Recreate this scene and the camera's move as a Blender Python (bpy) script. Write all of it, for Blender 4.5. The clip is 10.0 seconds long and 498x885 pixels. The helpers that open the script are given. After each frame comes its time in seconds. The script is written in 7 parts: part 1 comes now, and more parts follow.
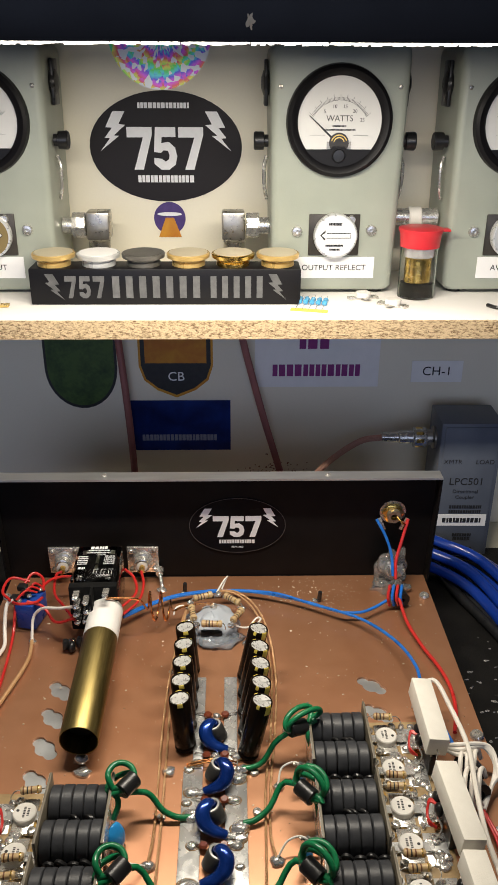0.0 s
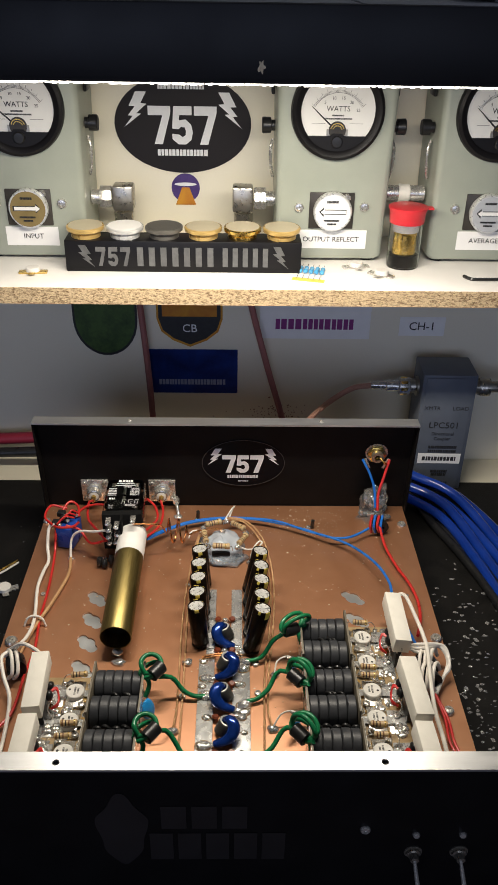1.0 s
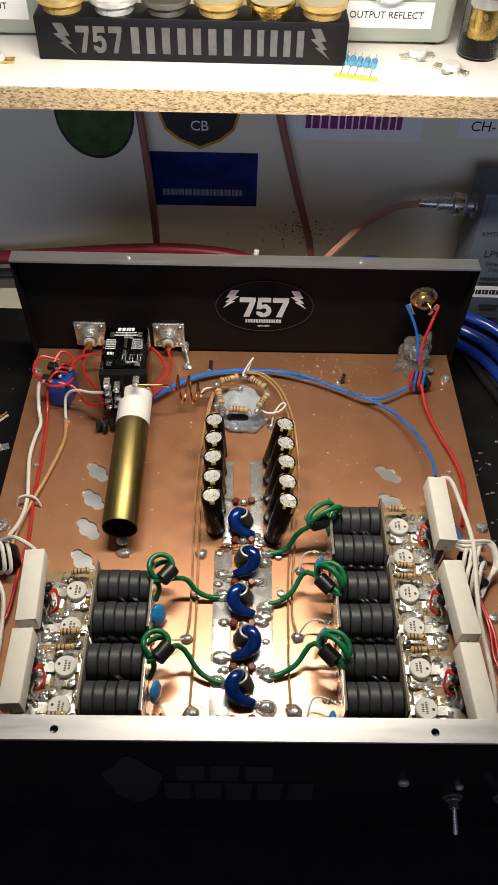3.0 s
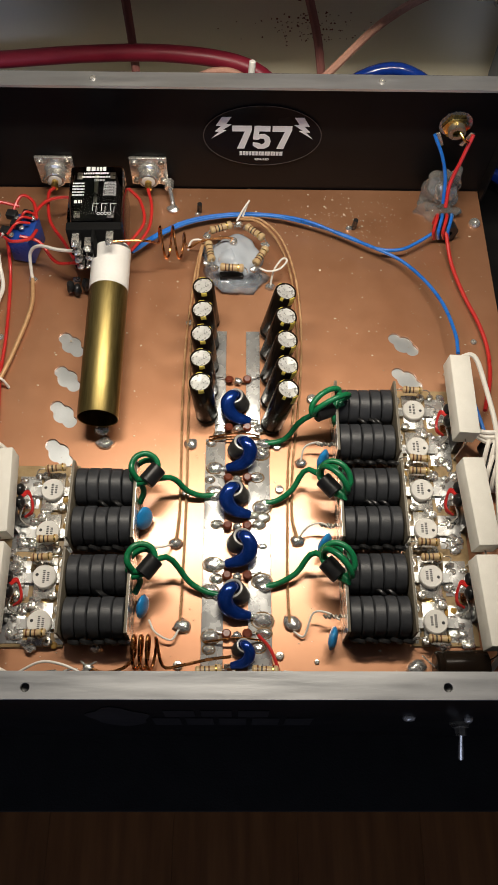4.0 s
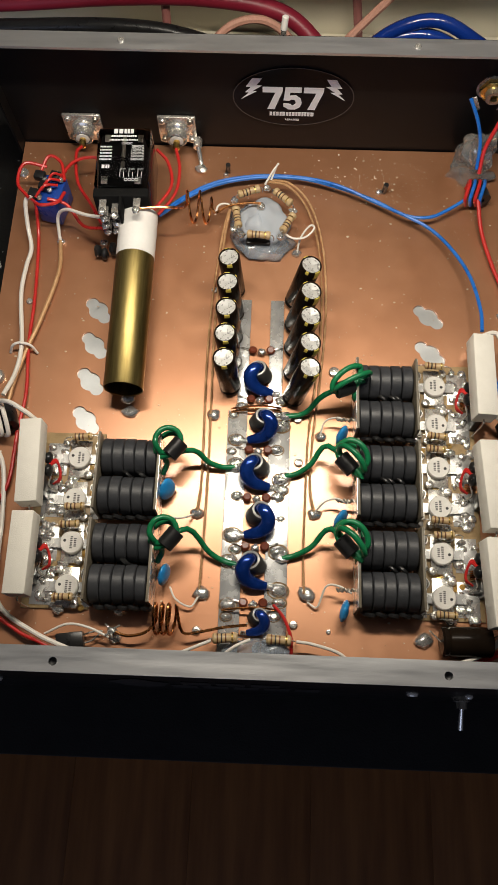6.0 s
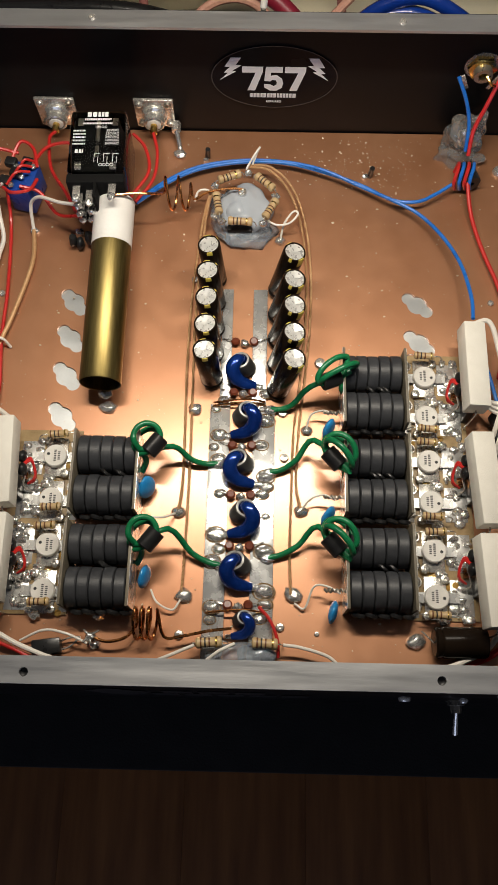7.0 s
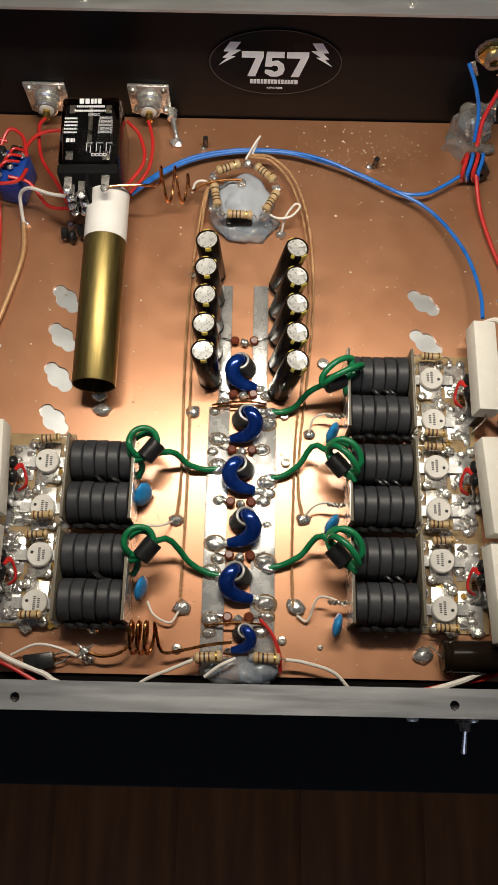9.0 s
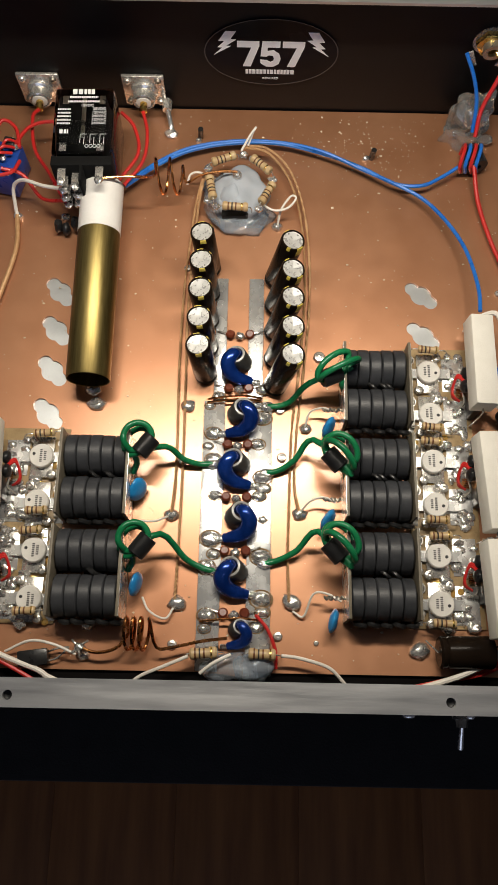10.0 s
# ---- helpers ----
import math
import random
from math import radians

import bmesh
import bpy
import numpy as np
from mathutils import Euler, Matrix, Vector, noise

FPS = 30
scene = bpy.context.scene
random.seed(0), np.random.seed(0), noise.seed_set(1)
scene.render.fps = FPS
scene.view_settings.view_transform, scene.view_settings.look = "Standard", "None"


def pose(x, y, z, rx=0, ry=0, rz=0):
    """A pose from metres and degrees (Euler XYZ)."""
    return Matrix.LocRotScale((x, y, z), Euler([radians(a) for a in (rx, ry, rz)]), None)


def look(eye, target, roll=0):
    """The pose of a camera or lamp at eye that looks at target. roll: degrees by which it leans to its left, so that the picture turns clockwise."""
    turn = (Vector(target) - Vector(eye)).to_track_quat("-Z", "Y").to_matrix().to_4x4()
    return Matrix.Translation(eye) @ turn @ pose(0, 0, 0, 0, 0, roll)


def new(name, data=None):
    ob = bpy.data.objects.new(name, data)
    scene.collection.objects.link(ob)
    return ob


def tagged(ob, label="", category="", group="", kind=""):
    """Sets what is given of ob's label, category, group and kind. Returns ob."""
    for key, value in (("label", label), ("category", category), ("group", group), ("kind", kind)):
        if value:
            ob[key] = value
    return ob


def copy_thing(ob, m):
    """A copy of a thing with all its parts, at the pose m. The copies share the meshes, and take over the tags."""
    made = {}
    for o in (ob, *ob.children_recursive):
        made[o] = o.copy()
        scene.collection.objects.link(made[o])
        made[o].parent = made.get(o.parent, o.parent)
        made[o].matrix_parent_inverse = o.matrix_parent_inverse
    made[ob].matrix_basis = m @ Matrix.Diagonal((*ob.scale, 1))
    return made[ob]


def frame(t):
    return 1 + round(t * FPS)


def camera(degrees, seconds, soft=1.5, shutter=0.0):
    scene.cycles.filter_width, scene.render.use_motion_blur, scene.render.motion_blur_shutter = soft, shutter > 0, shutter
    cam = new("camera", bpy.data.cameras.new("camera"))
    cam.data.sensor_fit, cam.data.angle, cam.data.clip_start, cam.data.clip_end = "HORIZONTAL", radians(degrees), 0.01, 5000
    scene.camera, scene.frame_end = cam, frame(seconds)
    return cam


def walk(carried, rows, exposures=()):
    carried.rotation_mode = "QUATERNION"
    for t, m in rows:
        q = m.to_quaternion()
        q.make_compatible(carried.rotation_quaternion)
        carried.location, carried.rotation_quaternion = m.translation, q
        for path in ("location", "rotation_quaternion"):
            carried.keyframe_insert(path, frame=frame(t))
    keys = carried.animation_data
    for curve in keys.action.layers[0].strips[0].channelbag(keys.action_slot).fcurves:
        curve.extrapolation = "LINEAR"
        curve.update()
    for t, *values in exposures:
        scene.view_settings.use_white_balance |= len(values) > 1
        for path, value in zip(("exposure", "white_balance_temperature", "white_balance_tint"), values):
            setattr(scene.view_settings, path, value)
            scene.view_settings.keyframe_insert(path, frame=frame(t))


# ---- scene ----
cam = camera(34.8, 10.0, soft=0.9)
PATH = [
    (0, (0.012, 0.018, 0.381), (0.053, 1.826, -0.472), 0.3),
    (0.2, (0.008, -0.015, 0.426), (0.055, 1.741, -0.532), 0.5),
    (0.5, (0.008, -0.053, 0.448), (0.059, 1.685, -0.54), 0.9),
    (1, (0.007, -0.06, 0.449), (0.044, 1.652, -0.584), 1.0),
    (1.5, (-0.003, -0.038, 0.45), (0.036, 1.643, -0.633), 1.2),
    (2, (-0.003, -0.01, 0.449), (0.034, 1.572, -0.774), 1.4),
    (2.2, (-0.008, 0.007, 0.45), (0.042, 1.525, -0.852), 1.9),
    (3.3, (-0.004, 0.091, 0.44), (0.024, 1.277, -1.17), 2.0),
    (3.5, (-0.009, 0.108, 0.435), (0.025, 1.154, -1.269), 2.4),
    (4, (0.001, 0.155, 0.425), (0.028, 1.043, -1.367), 1.9),
    (4.5, (0.01, 0.184, 0.422), (-0.003, 0.944, -1.429), 1.4),
    (5, (0.011, 0.182, 0.44), (-0.035, 0.887, -1.43), -1.0),
    (5.5, (0.003, 0.181, 0.453), (-0.042, 0.874, -1.423), -1.2),
    (7, (0.01, 0.189, 0.431), (-0.013, 0.867, -1.451), -0.7),
    (7.5, (0.007, 0.192, 0.425), (-0.004, 0.857, -1.461), 0.2),
    (8, (0.006, 0.196, 0.42), (-0.001, 0.853, -1.469), 0.5),
    (8.5, (0.006, 0.201, 0.422), (0.003, 0.851, -1.469), 0.8),
    (9, (0.005, 0.206, 0.418), (0.003, 0.844, -1.477), 1.0),
    (9.5, (0.006, 0.207, 0.417), (0.006, 0.838, -1.481), 1.1),
    (10, (0.007, 0.208, 0.415), (0.007, 0.829, -1.486), 1.1),
]
walk(cam, [(t, look(eye, target, roll)) for t, eye, target, roll in PATH],
     [(0.0, 0.26), (0.25, 0.15), (0.5, 0.17), (1.0, 0.15), (2.2, 0.14), (3.5, 0.10), (5.0, 0.02), (10.0, 0.02)])

# ---- light ----
world = bpy.data.worlds.new("room_dark")
scene.world = world
world.use_nodes = True
world.node_tree.nodes["Background"].inputs[0].default_value = (0.5, 0.6, 0.8, 1)
world.node_tree.nodes["Background"].inputs[1].default_value = 0.05


def area_lamp(name, m, sx, sy, watts, colour):
    data = bpy.data.lights.new(name, "AREA")
    data.shape, data.size, data.size_y, data.energy, data.color = "RECTANGLE", sx, sy, watts, colour
    ob = new(name, data)
    ob.matrix_world = m
    return ob


# the strip under the upper shelf, behind its black fascia, and an unseen cool fill lamp added behind the camera
area_lamp("strip_lamp", pose(0.01, 0.4430, 0.3890), 0.30, 0.016, 1.95, (1.0, 0.91, 0.77))
area_lamp("cool_fill", pose(-0.2, -1.95, 0.55, 90, 0, 0), 2.0, 1.2, 13.5, (0.60, 0.70, 1.0))


# ---- materials ----
def material(name):
    m = bpy.data.materials.new(name)
    m.use_nodes = True
    return m, m.node_tree.nodes, m.node_tree.links, m.node_tree.nodes["Principled BSDF"]


def surface(name, dark, light, rough=0.5, metal=0.0, scale=200.0, fine=1500.0, bump=0.15, coat=0.0, rough_spread=0.15, stretch=(1, 1, 1), spread=1.0, ior=1.45):
    """Two colours mixed by noise at two scales, with an uneven gloss and a fine relief. Scales are per metre."""
    m, nodes, links, b = material(name)
    tex = nodes.new("ShaderNodeTexCoord")
    mapping = nodes.new("ShaderNodeMapping")
    mapping.inputs["Scale"].default_value = stretch
    links.new(tex.outputs["Object"], mapping.inputs[0])
    n1, n2 = nodes.new("ShaderNodeTexNoise"), nodes.new("ShaderNodeTexNoise")
    for n, sc in ((n1, scale), (n2, fine)):
        n.inputs["Scale"].default_value = sc
        n.inputs["Detail"].default_value = 4
        links.new(mapping.outputs[0], n.inputs["Vector"])
    info = nodes.new("ShaderNodeObjectInfo")
    add = nodes.new("ShaderNodeMath")
    add.operation = "MULTIPLY_ADD"
    add.inputs[1].default_value = 0.35
    links.new(n2.outputs[0], add.inputs[0])
    links.new(n1.outputs[0], add.inputs[2])
    add2 = nodes.new("ShaderNodeMath")
    add2.operation = "MULTIPLY_ADD"
    add2.inputs[1].default_value = 0.25
    links.new(info.outputs["Random"], add2.inputs[0])
    links.new(add.outputs[0], add2.inputs[2])
    ramp = nodes.new("ShaderNodeMapRange")
    ramp.inputs[1].default_value, ramp.inputs[2].default_value = 0.8 - 0.4 / spread, 0.8 + 0.4 / spread
    links.new(add2.outputs[0], ramp.inputs[0])
    mix = nodes.new("ShaderNodeMix")
    mix.data_type = "RGBA"
    mix.inputs[6].default_value, mix.inputs[7].default_value = (*dark, 1), (*light, 1)
    links.new(ramp.outputs[0], mix.inputs[0])
    links.new(mix.outputs[2], b.inputs["Base Color"])
    r = nodes.new("ShaderNodeMapRange")
    r.inputs[3].default_value, r.inputs[4].default_value = max(0.02, rough - rough_spread), min(1.0, rough + rough_spread)
    links.new(n1.outputs[0], r.inputs[0])
    links.new(r.outputs[0], b.inputs["Roughness"])
    b.inputs["Metallic"].default_value = metal
    b.inputs["IOR"].default_value = ior
    b.inputs["Coat Weight"].default_value = coat
    b.inputs["Coat Roughness"].default_value = 0.12
    if bump:
        bp = nodes.new("ShaderNodeBump")
        bp.inputs["Strength"].default_value = bump
        bp.inputs["Distance"].default_value = 0.0006
        links.new(n2.outputs[0], bp.inputs["Height"])
        links.new(bp.outputs[0], b.inputs["Normal"])
    return m


def clear(name, colour, rough=0.05, weight=1.0, ior=1.45):
    m, nodes, links, b = material(name)
    b.inputs["Base Color"].default_value = (*colour, 1)
    b.inputs["Roughness"].default_value = rough
    b.inputs["Transmission Weight"].default_value = weight
    b.inputs["IOR"].default_value = ior
    return m


def glow(name, colour, strength):
    m, nodes, links, b = material(name)
    b.inputs["Base Color"].default_value = (*colour, 1)
    b.inputs["Emission Color"].default_value = (*colour, 1)
    b.inputs["Emission Strength"].default_value = strength
    return m


def copper_clad():
    """Copper sheet, browned unevenly, with small pale specks of resin."""
    m, nodes, links, b = material("copper_clad")
    tex = nodes.new("ShaderNodeTexCoord")
    big, mid, fine = (nodes.new("ShaderNodeTexNoise") for _ in range(3))
    for n, sc in ((big, 14), (mid, 90), (fine, 1400)):
        n.inputs["Scale"].default_value, n.inputs["Detail"].default_value = sc, 6
        links.new(tex.outputs["Object"], n.inputs["Vector"])
    add = nodes.new("ShaderNodeMath")
    add.operation = "MULTIPLY_ADD"
    add.inputs[1].default_value = 0.22
    links.new(mid.outputs[0], add.inputs[0])
    links.new(big.outputs[0], add.inputs[2])
    ramp = nodes.new("ShaderNodeValToRGB")
    ramp.color_ramp.elements[0].position, ramp.color_ramp.elements[0].color = 0.32, (0.42, 0.182, 0.086, 1)
    ramp.color_ramp.elements[1].position, ramp.color_ramp.elements[1].color = 0.88, (0.56, 0.280, 0.152, 1)
    links.new(add.outputs[0], ramp.inputs[0])
    links.new(ramp.outputs[0], b.inputs["Base Color"])
    b.inputs["Metallic"].default_value = 0.66
    b.inputs["Coat Weight"].default_value = 1.0
    b.inputs["Coat Roughness"].default_value = 0.24
    r = nodes.new("ShaderNodeMapRange")
    r.inputs[3].default_value, r.inputs[4].default_value = 0.33, 0.46
    links.new(mid.outputs[0], r.inputs[0])
    links.new(r.outputs[0], b.inputs["Roughness"])
    bp = nodes.new("ShaderNodeBump")
    bp.inputs["Strength"].default_value, bp.inputs["Distance"].default_value = 0.025, 0.0003
    links.new(fine.outputs[0], bp.inputs["Height"])
    links.new(bp.outputs[0], b.inputs["Normal"])
    return m


def chipboard():
    """Raw edge of chipboard: flat chips of many shades."""
    m, nodes, links, b = material("chipboard_edge")
    tex = nodes.new("ShaderNodeTexCoord")
    mapping = nodes.new("ShaderNodeMapping")
    mapping.inputs["Scale"].default_value = (1, 1, 2.2)
    links.new(tex.outputs["Object"], mapping.inputs[0])
    v = nodes.new("ShaderNodeTexVoronoi")
    v.inputs["Scale"].default_value = 380
    n = nodes.new("ShaderNodeTexNoise")
    n.inputs["Scale"].default_value, n.inputs["Detail"].default_value = 600, 5
    for node in (v, n):
        links.new(mapping.outputs[0], node.inputs["Vector"])
    mixv = nodes.new("ShaderNodeMath")
    mixv.operation = "MULTIPLY_ADD"
    mixv.inputs[1].default_value = 0.5
    links.new(v.outputs["Color"], mixv.inputs[0])
    links.new(n.outputs[0], mixv.inputs[2])
    ramp = nodes.new("ShaderNodeValToRGB")
    ramp.color_ramp.elements[0].position, ramp.color_ramp.elements[0].color = 0.45, (0.16, 0.09, 0.04, 1)
    ramp.color_ramp.elements[1].position, ramp.color_ramp.elements[1].color = 0.85, (0.62, 0.47, 0.28, 1)
    links.new(mixv.outputs[0], ramp.inputs[0])
    links.new(ramp.outputs[0], b.inputs["Base Color"])
    b.inputs["Roughness"].default_value = 0.85
    bp = nodes.new("ShaderNodeBump")
    bp.inputs["Strength"].default_value, bp.inputs["Distance"].default_value = 0.8, 0.001
    links.new(mixv.outputs[0], bp.inputs["Height"])
    links.new(bp.outputs[0], b.inputs["Normal"])
    return m


def tinned():
    """Tin-plated copper with dull and bright patches and flux stains."""
    m, nodes, links, b = material("tinned_metal")
    tex = nodes.new("ShaderNodeTexCoord")
    n, v = nodes.new("ShaderNodeTexNoise"), nodes.new("ShaderNodeTexNoise")
    n.inputs["Scale"].default_value, v.inputs["Scale"].default_value = 70, 160
    for node in (n, v):
        node.inputs["Detail"].default_value = 5
        links.new(tex.outputs["Object"], node.inputs["Vector"])
    ramp = nodes.new("ShaderNodeValToRGB")
    ramp.color_ramp.elements[0].position, ramp.color_ramp.elements[0].color = 0.30, (0.60, 0.60, 0.58, 1)
    ramp.color_ramp.elements[1].position, ramp.color_ramp.elements[1].color = 0.70, (0.78, 0.785, 0.78, 1)
    links.new(n.outputs[0], ramp.inputs[0])
    links.new(ramp.outputs[0], b.inputs["Base Color"])
    b.inputs["Metallic"].default_value = 0.72
    r = nodes.new("ShaderNodeMapRange")
    r.inputs[1].default_value, r.inputs[2].default_value, r.inputs[3].default_value, r.inputs[4].default_value = 0.35, 0.65, 0.22, 0.32
    links.new(v.outputs[0], r.inputs[0])
    links.new(r.outputs[0], b.inputs["Roughness"])
    bp = nodes.new("ShaderNodeBump")
    bp.inputs["Strength"].default_value, bp.inputs["Distance"].default_value = 0.05, 0.0006
    links.new(n.outputs[0], bp.inputs["Height"])
    links.new(bp.outputs[0], b.inputs["Normal"])
    return m


def wood_floor():
    m, nodes, links, b = material("floor_wood")
    tex = nodes.new("ShaderNodeTexCoord")
    mapping = nodes.new("ShaderNodeMapping")
    mapping.inputs["Scale"].default_value = (14, 1.2, 1)
    links.new(tex.outputs["Object"], mapping.inputs[0])
    n = nodes.new("ShaderNodeTexNoise")
    n.inputs["Scale"].default_value, n.inputs["Detail"].default_value = 3, 8
    links.new(mapping.outputs[0], n.inputs["Vector"])
    ramp = nodes.new("ShaderNodeValToRGB")
    ramp.color_ramp.elements[0].position, ramp.color_ramp.elements[0].color = 0.3, (0.090, 0.030, 0.008, 1)
    ramp.color_ramp.elements[1].position, ramp.color_ramp.elements[1].color = 0.7, (0.19, 0.076, 0.022, 1)
    links.new(n.outputs[0], ramp.inputs[0])
    info = nodes.new("ShaderNodeObjectInfo")
    hue = nodes.new("ShaderNodeHueSaturation")
    val = nodes.new("ShaderNodeMapRange")
    val.inputs[3].default_value, val.inputs[4].default_value = 0.9, 1.1
    links.new(info.outputs["Random"], val.inputs[0])
    links.new(val.outputs[0], hue.inputs["Value"])
    links.new(ramp.outputs[0], hue.inputs["Color"])
    links.new(hue.outputs[0], b.inputs["Base Color"])
    b.inputs["Roughness"].default_value = 0.4
    return m


def hologram():
    """Sticker foil: rays and rings of bright colour broken by small white flakes."""
    m, nodes, links, b = material("hologram_foil")
    tex = nodes.new("ShaderNodeTexCoord")
    turn = nodes.new("ShaderNodeMapping")
    turn.inputs["Rotation"].default_value = (radians(90), 0, 0)
    links.new(tex.outputs["Object"], turn.inputs[0])
    grad, ball = nodes.new("ShaderNodeTexGradient"), nodes.new("ShaderNodeVectorMath")
    grad.gradient_type, ball.operation = "RADIAL", "LENGTH"
    links.new(turn.outputs[0], grad.inputs[0])
    links.new(turn.outputs[0], ball.inputs[0])
    polar = nodes.new("ShaderNodeCombineXYZ")
    for out, scale, k in ((grad.outputs[0], 60.0, 0), (ball.outputs["Value"], 260.0, 1)):
        mul = nodes.new("ShaderNodeMath")
        mul.operation = "MULTIPLY"
        mul.inputs[1].default_value = scale
        links.new(out, mul.inputs[0])
        links.new(mul.outputs[0], polar.inputs[k])
    cells = nodes.new("ShaderNodeTexVoronoi")
    cells.inputs["Scale"].default_value = 1.0
    links.new(polar.outputs[0], cells.inputs["Vector"])
    parts = nodes.new("ShaderNodeSeparateColor")
    links.new(cells.outputs["Color"], parts.inputs[0])
    hue = nodes.new("ShaderNodeMath")
    hue.operation = "MULTIPLY_ADD"
    hue.inputs[1].default_value = 55.0
    links.new(ball.outputs["Value"], hue.inputs[0])
    side = nodes.new("ShaderNodeMath")
    side.operation = "MULTIPLY_ADD"
    side.inputs[1].default_value = 0.35
    links.new(parts.outputs[0], side.inputs[0])
    links.new(grad.outputs[0], side.inputs[2])
    links.new(side.outputs[0], hue.inputs[2])
    fr = nodes.new("ShaderNodeMath")
    fr.operation = "FRACT"
    links.new(hue.outputs[0], fr.inputs[0])
    white = nodes.new("ShaderNodeMath")
    white.operation = "LESS_THAN"
    white.inputs[1].default_value = 0.66
    links.new(parts.outputs[1], white.inputs[0])
    sat = nodes.new("ShaderNodeMath")
    sat.operation = "MULTIPLY"
    sat.inputs[1].default_value = 0.85
    links.new(white.outputs[0], sat.inputs[0])
    comb = nodes.new("ShaderNodeCombineColor")
    comb.mode = "HSV"
    comb.inputs[2].default_value = 0.72
    links.new(fr.outputs[0], comb.inputs[0])
    links.new(sat.outputs[0], comb.inputs[1])
    links.new(comb.outputs[0], b.inputs["Base Color"])
    b.inputs["Roughness"].default_value, b.inputs["Metallic"].default_value = 0.35, 0.2
    return m


COPPER, CHIP, TIN, FLOOR, HOLO = copper_clad(), chipboard(), tinned(), wood_floor(), hologram()
BLACK_PAINT = surface("black_powder_paint", (0.005, 0.0045, 0.0045), (0.010, 0.009, 0.009), 0.36, scale=40, fine=2500, bump=0.05, ior=1.16)
BLACK_GLOSS = surface("black_gloss_paint", (0.004, 0.004, 0.005), (0.009, 0.008, 0.009), 0.45, scale=20, fine=600, bump=0.05, ior=1.3)
BLACK_MAT = surface("black_rubber_mat", (0.005, 0.005, 0.005), (0.014, 0.013, 0.012), 0.6, scale=60, fine=900, bump=0.4, ior=1.22)
ALU = surface("brushed_aluminium", (0.48, 0.485, 0.49), (0.62, 0.62, 0.62), 0.38, 0.86, scale=260, fine=2200, bump=0.04, stretch=(0.10, 1, 1))
ALU_SHEET = surface("aluminium_plate", (0.52, 0.54, 0.55), (0.66, 0.68, 0.69), 0.4, 0.85, scale=80, fine=800, bump=0.025)
STEEL = surface("nickel_plate", (0.50, 0.48, 0.44), (0.74, 0.72, 0.67), 0.25, 0.75, scale=300, fine=1500, bump=0.08)
DARK_STEEL = surface("worn_nickel", (0.27, 0.25, 0.21), (0.45, 0.42, 0.36), 0.3, 0.85, scale=200, fine=1200, bump=0.1)
SOLDER = surface("solder", (0.66, 0.65, 0.62), (0.95, 0.94, 0.91), 0.15, 0.84, scale=420, fine=800, bump=0.6, rough_spread=0.10)
BRASS = surface("tarnished_brass", (0.115, 0.080, 0.022), (0.33, 0.255, 0.095), 0.38, 0.92, scale=110, fine=900, bump=0.05, stretch=(1, 1, 0.10), spread=1.7)
GOLD = surface("gold_plate", (0.62, 0.40, 0.09), (0.80, 0.56, 0.18), 0.25, 1.0, scale=200, bump=0.05)
WIRE_COPPER = surface("enamelled_copper", (0.52, 0.20, 0.06), (0.72, 0.33, 0.12), 0.25, 1.0, scale=200, bump=0.05)
COAX = surface("tan_braided_coax", (0.42, 0.23, 0.10), (0.64, 0.40, 0.21), 0.45, 0.2, scale=300, fine=1500, bump=0.2)
FERRITE = surface("grey_ferrite", (0.022, 0.0235, 0.027), (0.052, 0.054, 0.060), 0.42, scale=200, fine=1800, bump=0.08)
BLACK_PLASTIC = surface("black_plastic", (0.009, 0.009, 0.010), (0.018, 0.018, 0.018), 0.32, scale=200, bump=0.08)
SLEEVE = surface("brown_black_sleeve", (0.007, 0.005, 0.004), (0.016, 0.010, 0.006), 0.22, scale=80, bump=0.0, rough_spread=0.08, ior=1.16)
YELLOW = surface("yellow_print", (0.62, 0.48, 0.06), (0.75, 0.60, 0.12), 0.5, bump=0.0)
CERAMIC = surface("white_cement", (0.66, 0.63, 0.56), (0.80, 0.77, 0.70), 0.6, scale=90, fine=1600, bump=0.3)
CERAMIC_CAP = surface("white_ceramic", (0.62, 0.60, 0.56), (0.76, 0.74, 0.70), 0.35, scale=200, bump=0.1)
PTFE = surface("white_plastic_tube", (0.72, 0.70, 0.66), (0.82, 0.80, 0.77), 0.5, scale=60, fine=500, bump=0.2)
TAN = surface("tan_resistor_paint", (0.42, 0.29, 0.14), (0.56, 0.41, 0.23), 0.4, scale=200, bump=0.1)
MATTE_BLACK = surface("matte_black_label", (0.004, 0.004, 0.004), (0.008, 0.008, 0.008), 0.8, scale=100, bump=0.0, ior=1.2)
RESIN = surface("amber_resin", (0.55, 0.40, 0.24), (0.85, 0.78, 0.66), 0.2, scale=500, bump=0.0)
BAND_BROWN = surface("brown_band", (0.10, 0.035, 0.012), (0.14, 0.05, 0.02), 0.4, bump=0)
BLUE_BODY = surface("blue_resistor_paint", (0.05, 0.27, 0.50), (0.09, 0.36, 0.60), 0.35, scale=200, bump=0.08)
BLUE_DISC = surface("blue_epoxy", (0.012, 0.20, 0.52), (0.03, 0.30, 0.66), 0.22, scale=120, bump=0.08, coat=0.4)
BLUE_ENAMEL = surface("dark_blue_sleeve", (0.002, 0.018, 0.15), (0.010, 0.060, 0.36), 0.18, 0.6, scale=150, fine=700, bump=0.12, coat=0.6)
BLUE_WIRE = surface("blue_insulation", (0.010, 0.11, 0.46), (0.022, 0.18, 0.62), 0.30, scale=100, bump=0.05)
